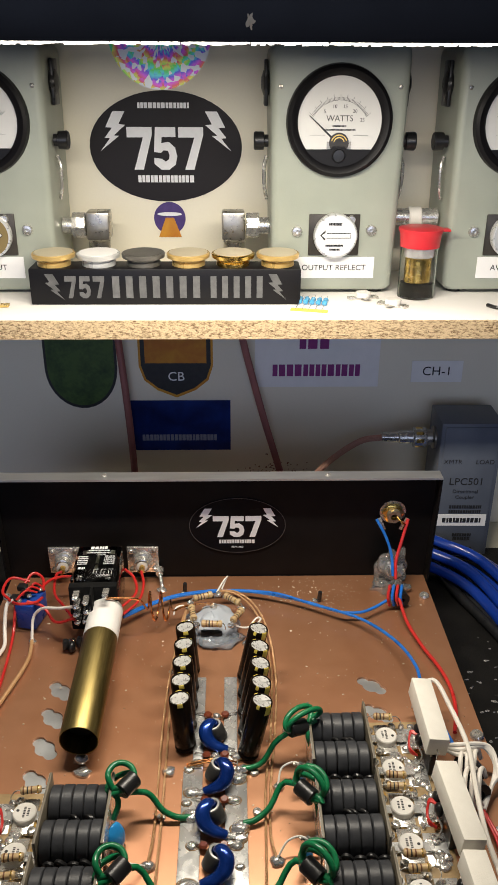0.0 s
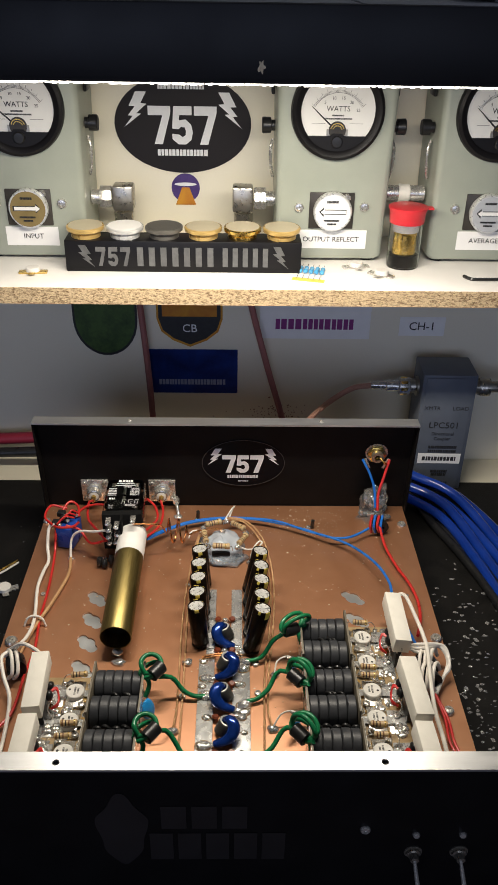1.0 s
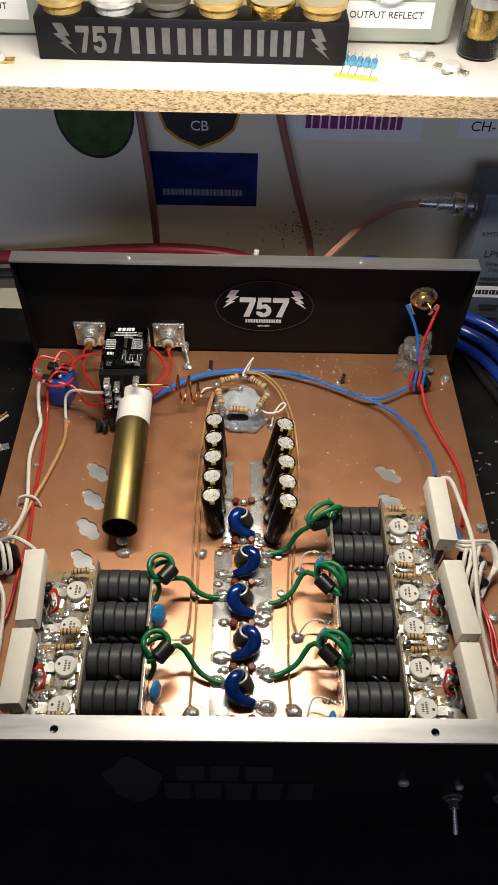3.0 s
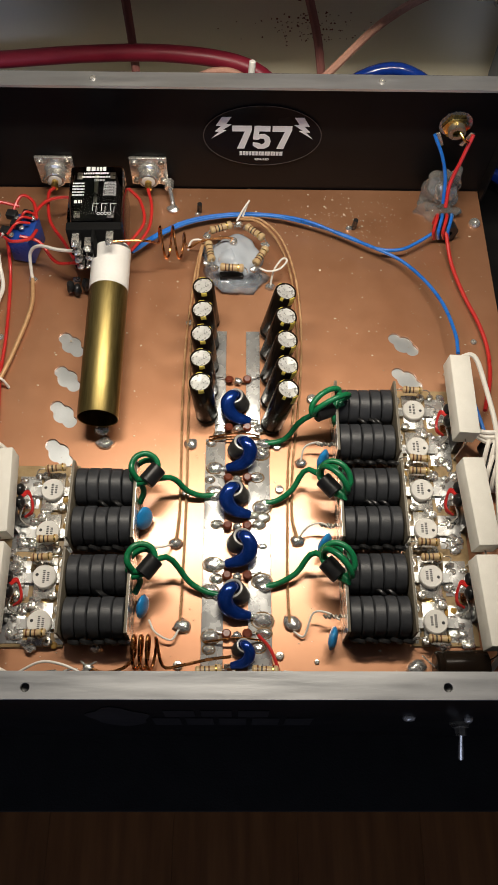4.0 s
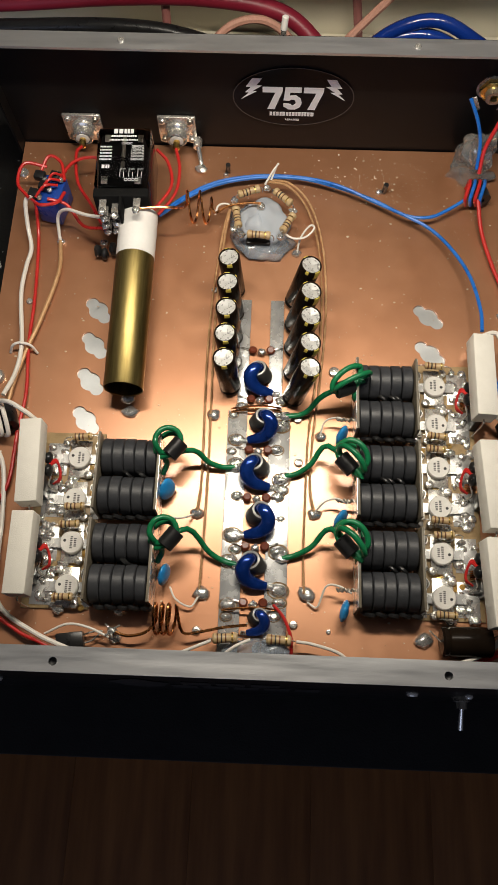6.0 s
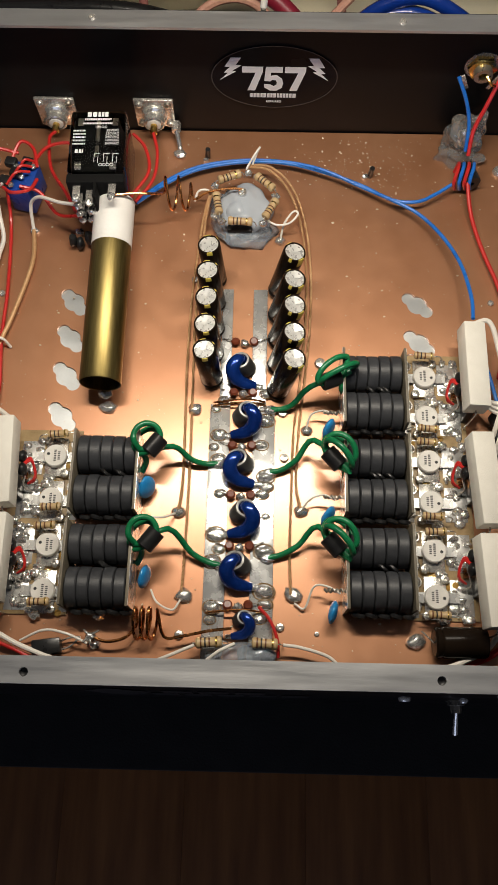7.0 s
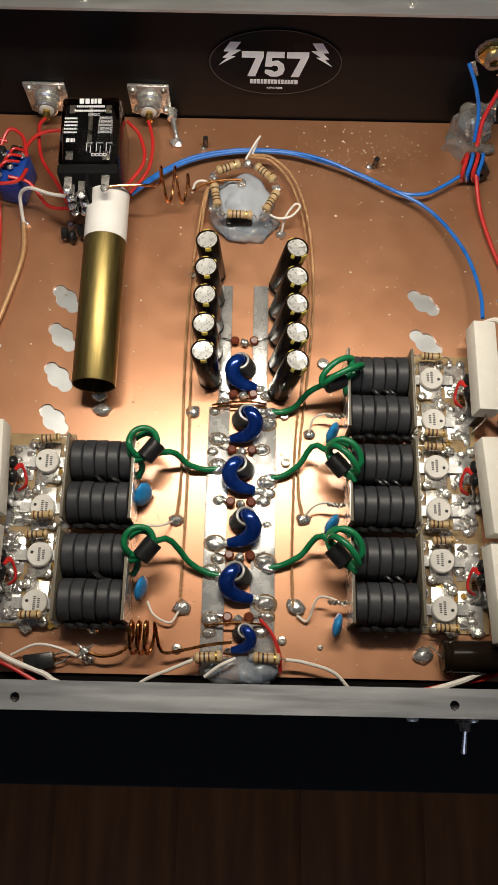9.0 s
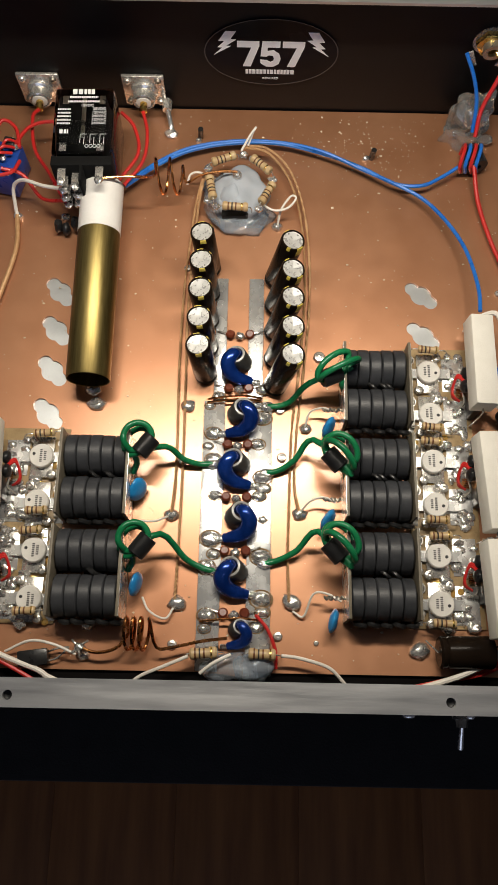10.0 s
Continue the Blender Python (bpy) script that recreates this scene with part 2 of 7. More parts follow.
BLUE_CABLE = surface("blue_cable_jacket", (0.003, 0.020, 0.17), (0.010, 0.050, 0.34), 0.16, scale=30, bump=0.05, coat=0.8)
GREEN_WIRE = surface("green_insulation", (0.004, 0.115, 0.040), (0.012, 0.20, 0.075), 0.26, scale=100, bump=0.06)
RED_WIRE = surface("red_insulation", (0.42, 0.014, 0.014), (0.56, 0.03, 0.024), 0.32, scale=100, bump=0.05)
WHITE_WIRE = surface("white_insulation", (0.68, 0.64, 0.57), (0.80, 0.76, 0.70), 0.4, scale=100, bump=0.05)
RED_CABLE = surface("red_power_cable", (0.19, 0.012, 0.028), (0.29, 0.02, 0.042), 0.4, scale=40, bump=0.1)
PINK_COAX = surface("pink_braided_coax", (0.42, 0.20, 0.14), (0.60, 0.33, 0.25), 0.5, scale=700, fine=1800, bump=0.6)
DULL_RED = surface("dull_red_cable", (0.26, 0.095, 0.085), (0.35, 0.14, 0.125), 0.6, scale=100, bump=0.1)
RED_BROWN = surface("red_brown_epoxy", (0.11, 0.022, 0.008), (0.17, 0.038, 0.016), 0.35, scale=200, bump=0.1)
PCB = surface("tan_board", (0.20, 0.13, 0.06), (0.44, 0.32, 0.17), 0.45, scale=160, fine=900, bump=0.15)
END_BOARD = surface("end_board_laminate", (0.10, 0.085, 0.06), (0.22, 0.19, 0.14), 0.5, scale=200, bump=0.2)
GLUE_HAZE = clear("hazy_glue", (0.86, 0.89, 0.88), 0.03, 0.90, 1.42)
GLUE_MILK = clear("milky_glue", (0.66, 0.72, 0.80), 0.10, 0.45, 1.45)
GLUE_BLUE = clear("blue_grey_glue", (0.76, 0.84, 0.94), 0.10, 0.80, 1.42)
CLEAR_PLASTIC = clear("clear_plastic", (0.97, 0.97, 0.96), 0.02, 1.0, 1.25)
LAMINATE = surface("white_laminate", (0.74, 0.72, 0.68), (0.82, 0.80, 0.77), 0.5, scale=30, fine=900, bump=0.06)
WALL = surface("cream_wall_paint", (0.72, 0.67, 0.53), (0.80, 0.75, 0.61), 0.65, scale=8, fine=500, bump=0.05)
ROOM = surface("room_wall_paint", (0.30, 0.28, 0.26), (0.36, 0.34, 0.31), 0.8, scale=6, fine=200, bump=0.05)
METER_GREY = surface("grey_green_enamel", (0.31, 0.335, 0.28), (0.38, 0.405, 0.34), 0.38, scale=40, fine=1400, bump=0.2)
DIAL_WHITE = surface("dial_paper", (0.72, 0.71, 0.67), (0.80, 0.79, 0.75), 0.6, scale=60, bump=0.0)
LABEL_WHITE = surface("label_paper", (0.74, 0.73, 0.71), (0.82, 0.81, 0.79), 0.6, scale=80, bump=0.02)
INK = surface("black_ink", (0.012, 0.012, 0.014), (0.03, 0.03, 0.03), 0.5, bump=0.0)
WHITE_INK = surface("white_ink", (0.70, 0.70, 0.70), (0.80, 0.80, 0.80), 0.5, bump=0.0)
GREY_INK = surface("engraved_grey", (0.055, 0.055, 0.055), (0.13, 0.13, 0.13), 0.6, bump=0.1)
PURPLE_INK = surface("purple_ink", (0.20, 0.02, 0.16), (0.26, 0.04, 0.20), 0.6, bump=0.0)
STICKER_BLACK = surface("black_vinyl", (0.009, 0.007, 0.008), (0.014, 0.011, 0.012), 0.5, scale=20, bump=0.0, ior=1.3)
STICKER_GREEN = surface("dark_green_vinyl", (0.008, 0.030, 0.006), (0.05, 0.10, 0.02), 0.5, scale=60, fine=300, bump=0, spread=2.0)
STICKER_ORANGE = surface("orange_vinyl", (0.42, 0.14, 0.01), (0.58, 0.28, 0.02), 0.5, scale=40, fine=120, bump=0, spread=2.0)
STICKER_BLUE = surface("deep_blue_card", (0.002, 0.004, 0.03), (0.006, 0.030, 0.20), 0.35, scale=30, fine=90, bump=0, spread=2.0)
STICKER_PURPLE = surface("night_purple_vinyl", (0.02, 0.01, 0.07), (0.08, 0.04, 0.20), 0.45, scale=100, bump=0)
PINK_PLASTIC = surface("red_plastic_cap", (0.55, 0.02, 0.03), (0.66, 0.04, 0.05), 0.35, scale=60, bump=0.05)
COUPLER_GREY = surface("blue_grey_enamel", (0.085, 0.098, 0.125), (0.12, 0.135, 0.165), 0.45, scale=50, bump=0.1)
PAPER_BLUE = surface("blue_grey_cover", (0.12, 0.16, 0.26), (0.45, 0.46, 0.48), 0.5, scale=25, fine=80, bump=0, spread=2.5)
DIFFUSER = glow("lamp_diffuser", (1.0, 0.95, 0.85), 3.0)
GLASS_FLECK = clear("clear_fleck", (0.9, 0.9, 0.88), 0.1, 0.8, 1.5)


# ---- mesh tools ----
def box(bm, lo, hi, bevel=0.0, m=None):
    """A box between two corners; bevel in metres."""
    made = bmesh.ops.create_cube(bm, size=1.0)["verts"]
    lo, hi = Vector(lo), Vector(hi)
    for v in made:
        v.co = Vector([(a + b) / 2 + c * (b - a) for a, b, c in zip(lo, hi, v.co)])
    if bevel:
        edges = list({e for v in made for e in v.link_edges})
        out = bmesh.ops.bevel(bm, geom=edges, offset=bevel, segments=2, affect="EDGES", profile=0.5)
        made = list({v for f in out["faces"] for v in f.verts} | {v for v in made if v.is_valid})
    if m is not None:
        bmesh.ops.transform(bm, matrix=m, verts=made)
    return bm


def lathe(bm, profile, m=None, seg=24):
    """Turns a profile of (radius, height) round z, then places it by m."""
    rings = []
    for r, h in profile:
        if r < 1e-6:
            rings.append([bm.verts.new((0, 0, h))])
        else:
            rings.append([bm.verts.new((r * math.cos(2 * math.pi * i / seg), r * math.sin(2 * math.pi * i / seg), h)) for i in range(seg)])
    for a, b in zip(rings, rings[1:]):
        for i in range(seg):
            j = (i + 1) % seg
            quad = [a[i % len(a)], a[j % len(a)], b[j % len(b)], b[i % len(b)]]
            face = list(dict.fromkeys(quad))
            if len(face) > 2:
                bm.faces.new(face)
    if m is not None:
        bmesh.ops.transform(bm, matrix=m, verts=[v for ring in rings for v in ring])
    return bm


def along(p, q):
    """A pose at p whose z points to q."""
    p, q = Vector(p), Vector(q)
    return Matrix.Translation(p) @ (q - p).to_track_quat("Z", "Y").to_matrix().to_4x4()


def rod(bm, p, q, r, seg=10, r2=None, soft=0.0):
    length = (Vector(q) - Vector(p)).length
    r2 = r if r2 is None else r2
    prof = [(0, 0), (r - soft, 0), (r, soft), (r2, length - soft), (r2 - soft, length), (0, length)] if soft else [(0, 0), (r, 0), (r2, length), (0, length)]
    return lathe(bm, prof, along(p, q), seg)


def smooth_line(points, steps=6):
    pts = [Vector(p) for p in points]
    if len(pts) < 3:
        return pts
    ext = [2 * pts[0] - pts[1], *pts, 2 * pts[-1] - pts[-2]]
    out = []
    for a, b, c, d in zip(ext, ext[1:], ext[2:], ext[3:]):
        for k in range(steps):
            u = k / steps
            out.append(0.5 * ((2 * b) + (c - a) * u + (2 * a - 5 * b + 4 * c - d) * u * u + (3 * b - a - 3 * c + d) * u ** 3))
    return out + [pts[-1]]


def sweep(bm, points, r, seg=8, steps=6, flat=1.0):
    """A round wire along a smooth line through the points."""
    line = smooth_line(points, steps)
    n = len(line)
    up = Vector((0, 0, 1))
    rings = []
    for i, p in enumerate(line):
        d = (line[min(i + 1, n - 1)] - line[max(i - 1, 0)])
        if d.length < 1e-9:
            d = Vector((0, 0, 1))
        d.normalize()
        up = up - d * up.dot(d)
        if up.length < 1e-4:
            up = d.orthogonal()
        up.normalize()
        side = d.cross(up)
        rr = r
        if isinstance(r, (list, tuple)):
            u = i / (n - 1) * (len(r) - 1)
            j = min(int(u), len(r) - 2)
            rr = r[j] + (r[j + 1] - r[j]) * (u - j)
        rings.append([bm.verts.new(p + rr * (math.cos(2 * math.pi * k / seg) * side * flat + math.sin(2 * math.pi * k / seg) * up)) for k in range(seg)])
    for a, b in zip(rings, rings[1:]):
        for k in range(seg):
            bm.faces.new((a[k], a[(k + 1) % seg], b[(k + 1) % seg], b[k]))
    bm.faces.new(rings[0][::-1])
    bm.faces.new(rings[-1])
    return bm


def blob(bm, c, rx, ry, rz, rough=0.15, sub=3, seed=0.0):
    """An uneven flattened lump."""
    made = bmesh.ops.create_icosphere(bm, subdivisions=sub, radius=1.0)["verts"]
    for v in made:
        k = 1 + rough * noise.noise(v.co * 1.7 + Vector((c[0] * 90 + seed, c[1] * 90, seed)))
        v.co = Vector((c[0] + v.co.x * rx * k, c[1] + v.co.y * ry * k, c[2] + v.co.z * rz * k))
    return bm


def slab(bm, outline, y0, y1):
    """An upright plate: an outline in x and z, from depth y0 to y1."""
    a = [bm.verts.new((x, y0, z)) for x, z in outline]
    b = [bm.verts.new((x, y1, z)) for x, z in outline]
    bm.faces.new(a)
    bm.faces.new(b[::-1])
    for i in range(len(a)):
        j = (i + 1) % len(a)
        bm.faces.new((a[i], b[i], b[j], a[j]))
    bmesh.ops.recalc_face_normals(bm, faces=bm.faces)
    return bm


def oval(cx, cz, rx, rz, n=48):
    return [(cx + rx * math.cos(2 * math.pi * i / n), cz + rz * math.sin(2 * math.pi * i / n)) for i in range(n)]


def finish(name, bm, mat, angle=38):
    me = bpy.data.meshes.new(name)
    bmesh.ops.recalc_face_normals(bm, faces=bm.faces)
    for f in bm.faces:
        f.smooth = True
    bm.to_mesh(me)
    bm.free()
    me.set_sharp_from_angle(angle=radians(180 if mat in (SOLDER, GLUE_HAZE, GLUE_MILK, GLUE_BLUE) else angle))
    me.materials.append(mat)
    return me


def part(name, bm, mat, parent=None, label="", m=None):
    ob = new(name, finish(name, bm, mat))
    if parent is not None:
        ob.parent = parent
    if m is not None:
        ob.matrix_local = m
    if label:
        ob["label"] = label
    return ob


def thing(name, label, category, m=None, group="", kind=""):
    ob = new(name)
    ob.empty_display_size = 0.005
    if m is not None:
        ob.matrix_basis = m
    return tagged(ob, label, category, group, kind)


def solid(name, bm, mat, label, category, group="", kind=""):
    return tagged(part(name, bm, mat), label, category, group, kind)


def words(name, text, size, mat, parent, m, depth=0.00015, align="CENTER"):
    """Lettering in the built-in font, as a mesh, lying in the x-y plane of m."""
    cu = bpy.data.curves.new(name, "FONT")
    cu.body, cu.size, cu.extrude, cu.align_x, cu.align_y, cu.resolution_u = text, size, depth, align, "CENTER", 3
    tmp = bpy.data.objects.new(name, cu)
    scene.collection.objects.link(tmp)
    bpy.context.view_layer.update()
    me = bpy.data.meshes.new_from_object(tmp.evaluated_get(bpy.context.evaluated_depsgraph_get()))
    bpy.data.objects.remove(tmp)
    bpy.data.curves.remove(cu)
    me.materials.clear()
    me.materials.append(mat)
    ob = new(name, me)
    ob.parent = parent
    ob.matrix_local = m
    return ob


def bars(bm, x, z, width, height, y0, y1, rng, letter=0.7):
    """Plain bars in place of a line of small writing."""
    at_x = x - width / 2
    while at_x < x + width / 2 - height * 0.3:
        w = min(height * letter * rng.uniform(0.7, 1.2), x + width / 2 - at_x)
        slab(bm, [(at_x, z - height / 2), (at_x + w * 0.78, z - height / 2), (at_x + w * 0.78, z + height / 2), (at_x, z + height / 2)], y0, y1)
        at_x += w
    return bm


def screw_mesh(r=0.0028, h=0.0018):
    """A pan-head screw with a cross slot, its head above z = 0."""
    bm = bmesh.new()
    lathe(bm, [(0, 0), (r, 0), (r, h * 0.5), (r * 0.8, h * 0.9), (r * 0.35, h), (r * 0.3, h * 0.55), (0, h * 0.5)], None, 14)
    return bm


FACING = pose(0, 0, 0, 90, 0, 0)

# ---- the room and the bench ----
BENCH, SHELF, WALL_Y = -0.037, 0.219, 0.718


def structure(name, lo, hi, mat, label, category, bevel=0.0):
    return solid(name, box(bmesh.new(), lo, hi, bevel), mat, label, category, kind="structure")


structure("wall_north", (-1.6, WALL_Y, -0.93), (1.6, WALL_Y + 0.08, 1.47), WALL, "cream painted wall behind the bench", "wall")
structure("wall_south", (-1.6, -2.08, -0.93), (1.6, -2.0, 1.47), ROOM, "plain grey wall behind the camera", "wall")
structure("wall_west", (-1.68, -2.08, -0.93), (-1.6, WALL_Y + 0.08, 1.47), ROOM, "plain grey side wall", "wall")
structure("wall_east", (1.6, -2.08, -0.93), (1.68, WALL_Y + 0.08, 1.47), ROOM, "plain grey side wall", "wall")
structure("ceiling", (-1.68, -2.08, 1.47), (1.68, WALL_Y + 0.08, 1.53), ROOM, "plain ceiling", "ceiling")
structure("floor", (-1.68, -2.08, -0.98), (1.68, WALL_Y + 0.08, -0.935), BLACK_MAT, "sub-floor under brown boards", "floor")

bench = thing("workbench", "cream-topped workbench under a black rubber mat", "workbench", pose(0, 0.45, -0.93))
part("bench_top", box(bmesh.new(), (-1.1, 0.172 - 0.45, -0.04 + BENCH + 0.93), (1.1, WALL_Y - 0.452, BENCH + 0.927), 0.001), WALL, bench, "cream painted bench top")
solid("bench_mat", box(bmesh.new(), (-1.1, 0.1665, BENCH - 0.0029), (1.1, 0.664, BENCH), 0.001), BLACK_MAT, "black rubber mat covering the bench top", "mat")
for bx in (-1.0, 1.0):
    for by in (0.2, 0.66):
        part("leg", box(bmesh.new(), (bx - 0.03, by - 0.48, 0), (bx + 0.03, by - 0.42, BENCH + 0.89), 0.003), BLACK_PAINT, bench)

shelf = thing("shelf", "white laminated chipboard shelf with a raw edge", "shelf", pose(0, 0.565, SHELF))
part("board", box(bmesh.new(), (-0.8, 0.0012, -0.0142), (0.8, WALL_Y - 0.567, 0), 0.0004), LAMINATE, shelf)
part("raw_edge", box(bmesh.new(), (-0.8, -0.0006, -0.0139), (0.8, 0.0012, -0.0004)), CHIP, shelf, "raw chipboard edge")

upper = thing("upper_shelf", "black upper shelf with a deep fascia and a lamp strip below", "shelf", pose(0, 0.422, 0.433))
part("fascia", box(bmesh.new(), (-0.8, 0, -0.0418), (0.8, 0.012, -0.002), 0.001), BLACK_GLOSS, upper)
part("board", box(bmesh.new(), (-0.8, 0.0125, -0.020), (0.8, WALL_Y - 0.424, -0.003), 0.001), BLACK_GLOSS, upper)
bm = bmesh.new()
rng = random.Random(4)
for i in range(420):
    x = -0.42 + i * 0.002 + rng.uniform(-0.0006, 0.0006)
    box(bm, (x - 0.0011, 0.0003, -0.0418 - rng.uniform(0.0003, 0.0011)), (x + 0.0011, 0.004, -0.0415))
part("lamp_diffuser", bm, DIFFUSER, upper, "bright ragged lower edge of the lamp strip")
FACE_PALE = surface("bare_wood", (0.55, 0.44, 0.28), (0.72, 0.60, 0.42), 0.7, scale=300, bump=0.3)
part("paint_chip", blob(bmesh.new(), (0.0206, 0.0003, -0.033), 0.0018, 0.0008, 0.0032, 0.8), FACE_PALE, upper, "chipped paint showing pale wood")
PAPER = surface("grey_paper", (0.40, 0.40, 0.42), (0.55, 0.55, 0.56), 0.6, scale=10, fine=60, bump=0.02)
solid("paper_sheet", box(bmesh.new(), (-0.42, 0.428, 0.4304), (0.075, 0.66, 0.4310)), PAPER, "grey paper sheets spread on the upper shelf", "paper")
solid("paper_sheet", box(bmesh.new(), (0.078, 0.428, 0.4304), (0.50, 0.66, 0.4310)), PAPER, "grey paper sheets spread on the upper shelf", "paper")
bm = bmesh.new()
box(bm, (-0.10, 0.0, 0.0), (0.10, 0.11, 0.0035), 0.0006, pose(-0.02, 0.462, 0.4312, 0, 0, 24))
solid("magazine", bm, PAPER_BLUE, "blue-purple printed magazine lying on the upper shelf", "magazine")
solid("magazine", box(bmesh.new(), (-0.10, 0.0, 0.0), (0.10, 0.11, 0.0035), 0.0006, pose(-0.26, 0.440, 0.4312, 0, 0, -3)), PAPER_BLUE, "blue-purple printed magazine lying on the upper shelf", "magazine")
unit = thing("vented_case", "pale metal equipment case with dark vent slots", "equipment case", pose(0.245, 0.470, 0.4312))
part("case", box(bmesh.new(), (-0.105, 0.0, 0.004), (0.105, 0.15, 0.075), 0.002), LAMINATE, unit)
for k in range(14):
    part("vent_slot", box(bmesh.new(), (-0.055 + k * 0.0105, -0.0006, 0.016), (-0.050 + k * 0.0105, 0.0004, 0.046), 0.0002), BLACK_PLASTIC, unit)
for k in (-0.08, 0.08):
    part("foot", rod(bmesh.new(), (k, 0.02, 0), (k, 0.02, 0.0041), 0.006, 12), BLACK_PLASTIC, unit)

# ---- the amplifier chassis ----
chassis = thing("amplifier_chassis", "open black metal amplifier chassis with a copper-clad board", "amplifier", pose(0, 0.385, BENCH))
Z0 = -BENCH
HALF = 0.170
part("base", box(bmesh.new(), (-HALF + 0.001, -0.1785, 0.0), (HALF - 0.001, 0.182, Z0 - 0.0022), 0.001), BLACK_PAINT, chassis)
part("heat_plate", box(bmesh.new(), (-HALF + 0.004, -0.160, Z0 - 0.0020), (HALF - 0.004, 0.178, Z0 - 0.0016)), ALU_SHEET, chassis, "bare aluminium plate under the copper")


def clover(cx, cy, lean):
    """A cut-out of three overlapping rounds, in a slanting row."""
    pts = []
    for i in range(60):
        a = 2 * math.pi * i / 60
        best = 0
        for k, r in ((-1, 0.0042), (0, 0.0062), (1, 0.0042)):
            px, py = k * 0.0068 * math.cos(lean), k * 0.0068 * math.sin(lean)
            d = (math.cos(a) * px + math.sin(a) * py)
            disc = d * d - (px * px + py * py) + r * r
            if disc > 0:
                best = max(best, d + math.sqrt(disc))
        pts.append((cx + best * math.cos(a), cy + best * math.sin(a)))
    return pts


bm = bmesh.new()
cuts = [clover(-0.1055 + 0.0005, y - 0.385, -0.85) for y in (0.434, 0.409, 0.384, 0.358)] + [clover(0.106, y - 0.385, -0.70) for y in (0.436, 0.410)]
loops = [[(-HALF, -0.163), (HALF, -0.163), (HALF, 0.181), (-HALF, 0.181)]] + cuts
edges = []
for loop in loops:
    vs = [bm.verts.new((x, y, Z0)) for x, y in loop]
    edges += [bm.edges.new((a, b)) for a, b in zip(vs, vs[1:] + vs[:1])]
bmesh.ops.triangle_fill(bm, use_beauty=True, edges=edges)
bmesh.ops.recalc_face_normals(bm, faces=bm.faces)
low = bmesh.ops.extrude_face_region(bm, geom=list(bm.faces))["geom"]
bmesh.ops.translate(bm, vec=(0, 0, -0.0015), verts=[g for g in low if isinstance(g, bmesh.types.BMVert)])
part("copper_board", bm, COPPER, chassis, "browned copper-clad board with clover cut-outs")

part("front_panel", box(bmesh.new(), (-0.174, -0.1806, 0.001), (0.174, -0.1790, Z0 + 0.0898), 0.0004), BLACK_PAINT, chassis)


def lip(name, y0, y1, z, x0, x1, holes):
    bm = bmesh.new()
    outer = [(x0, y0), (x1, y0), (x1, y1), (x0, y1)]
    edges = []
    for loop in [outer] + [[(hx + 0.0019 * math.cos(k * math.pi / 8), hy + 0.0019 * math.sin(k * math.pi / 8)) for k in range(16)] for hx, hy in holes]:
        vs = [bm.verts.new((x, y, z)) for x, y in loop]
        edges += [bm.edges.new((a, b)) for a, b in zip(vs, vs[1:] + vs[:1])]
    bmesh.ops.triangle_fill(bm, use_beauty=True, edges=edges)
    low = bmesh.ops.extrude_face_region(bm, geom=list(bm.faces))["geom"]
    bmesh.ops.translate(bm, vec=(0, 0, -0.0016), verts=[g for g in low if isinstance(g, bmesh.types.BMVert)])
    return part(name, bm, ALU, chassis, "bare brushed aluminium lip")


front_lip = lip("front_lip", -0.1806, -0.1694, Z0 + 0.0916, -0.174, 0.174, [(-0.0848, -0.1760), (0.0872, -0.1758)])
for hx in (-0.0848, 0.0872):
    part("clip_nut", lathe(bmesh.new(), [(0, -0.004), (0.0031, -0.004), (0.0031, -0.0018), (0.0012, -0.0018), (0, -0.0026)], pose(hx, -0.1759, Z0 + 0.0916), 16), BLACK_PLASTIC, chassis)

bm = bmesh.new()
box(bm, (-0.172, -0.001, 0), (0.172, 0.001, 0.1))
box(bm, (-0.172, -0.011, 0), (-0.1705, -0.001, 0.1))
box(bm, (0.1705, -0.011, 0), (0.172, -0.001, 0.1))
LEAN_BACK = pose(0, 0.183, Z0, 4.6, 0, 0)
part("back_panel", bm, BLACK_PAINT, chassis, m=LEAN_BACK)
back_lip = lip("back_lip", 0.1622, 0.1745, Z0 + 0.1008, -0.1715, 0.1715, [])
for hx in (-0.0855, 0.0845):
    part("screw", screw_mesh(0.0020, 0.0012), STEEL, chassis, m=pose(hx, 0.1685, Z0 + 0.1008))


def bolt_mark(bm, x, z, s, flip, y0, y1):
    pts = [(0.36, 1.0), (0.72, 1.0), (0.52, 0.64), (0.72, 0.62), (0.36, 0.32), (0.52, 0.31), (-0.06, -0.12), (0.24, 0.24), (0.08, 0.25), (0.32, 0.54), (0.12, 0.55)]
    pts = [(x + flip * (px - 0.35) * s, z + (pz - 0.45) * s) for px, pz in pts]
    return slab(bm, pts, y0, y1)


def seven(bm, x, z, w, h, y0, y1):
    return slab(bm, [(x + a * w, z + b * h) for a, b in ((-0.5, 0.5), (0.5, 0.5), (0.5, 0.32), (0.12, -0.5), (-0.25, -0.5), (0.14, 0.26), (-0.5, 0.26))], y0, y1)


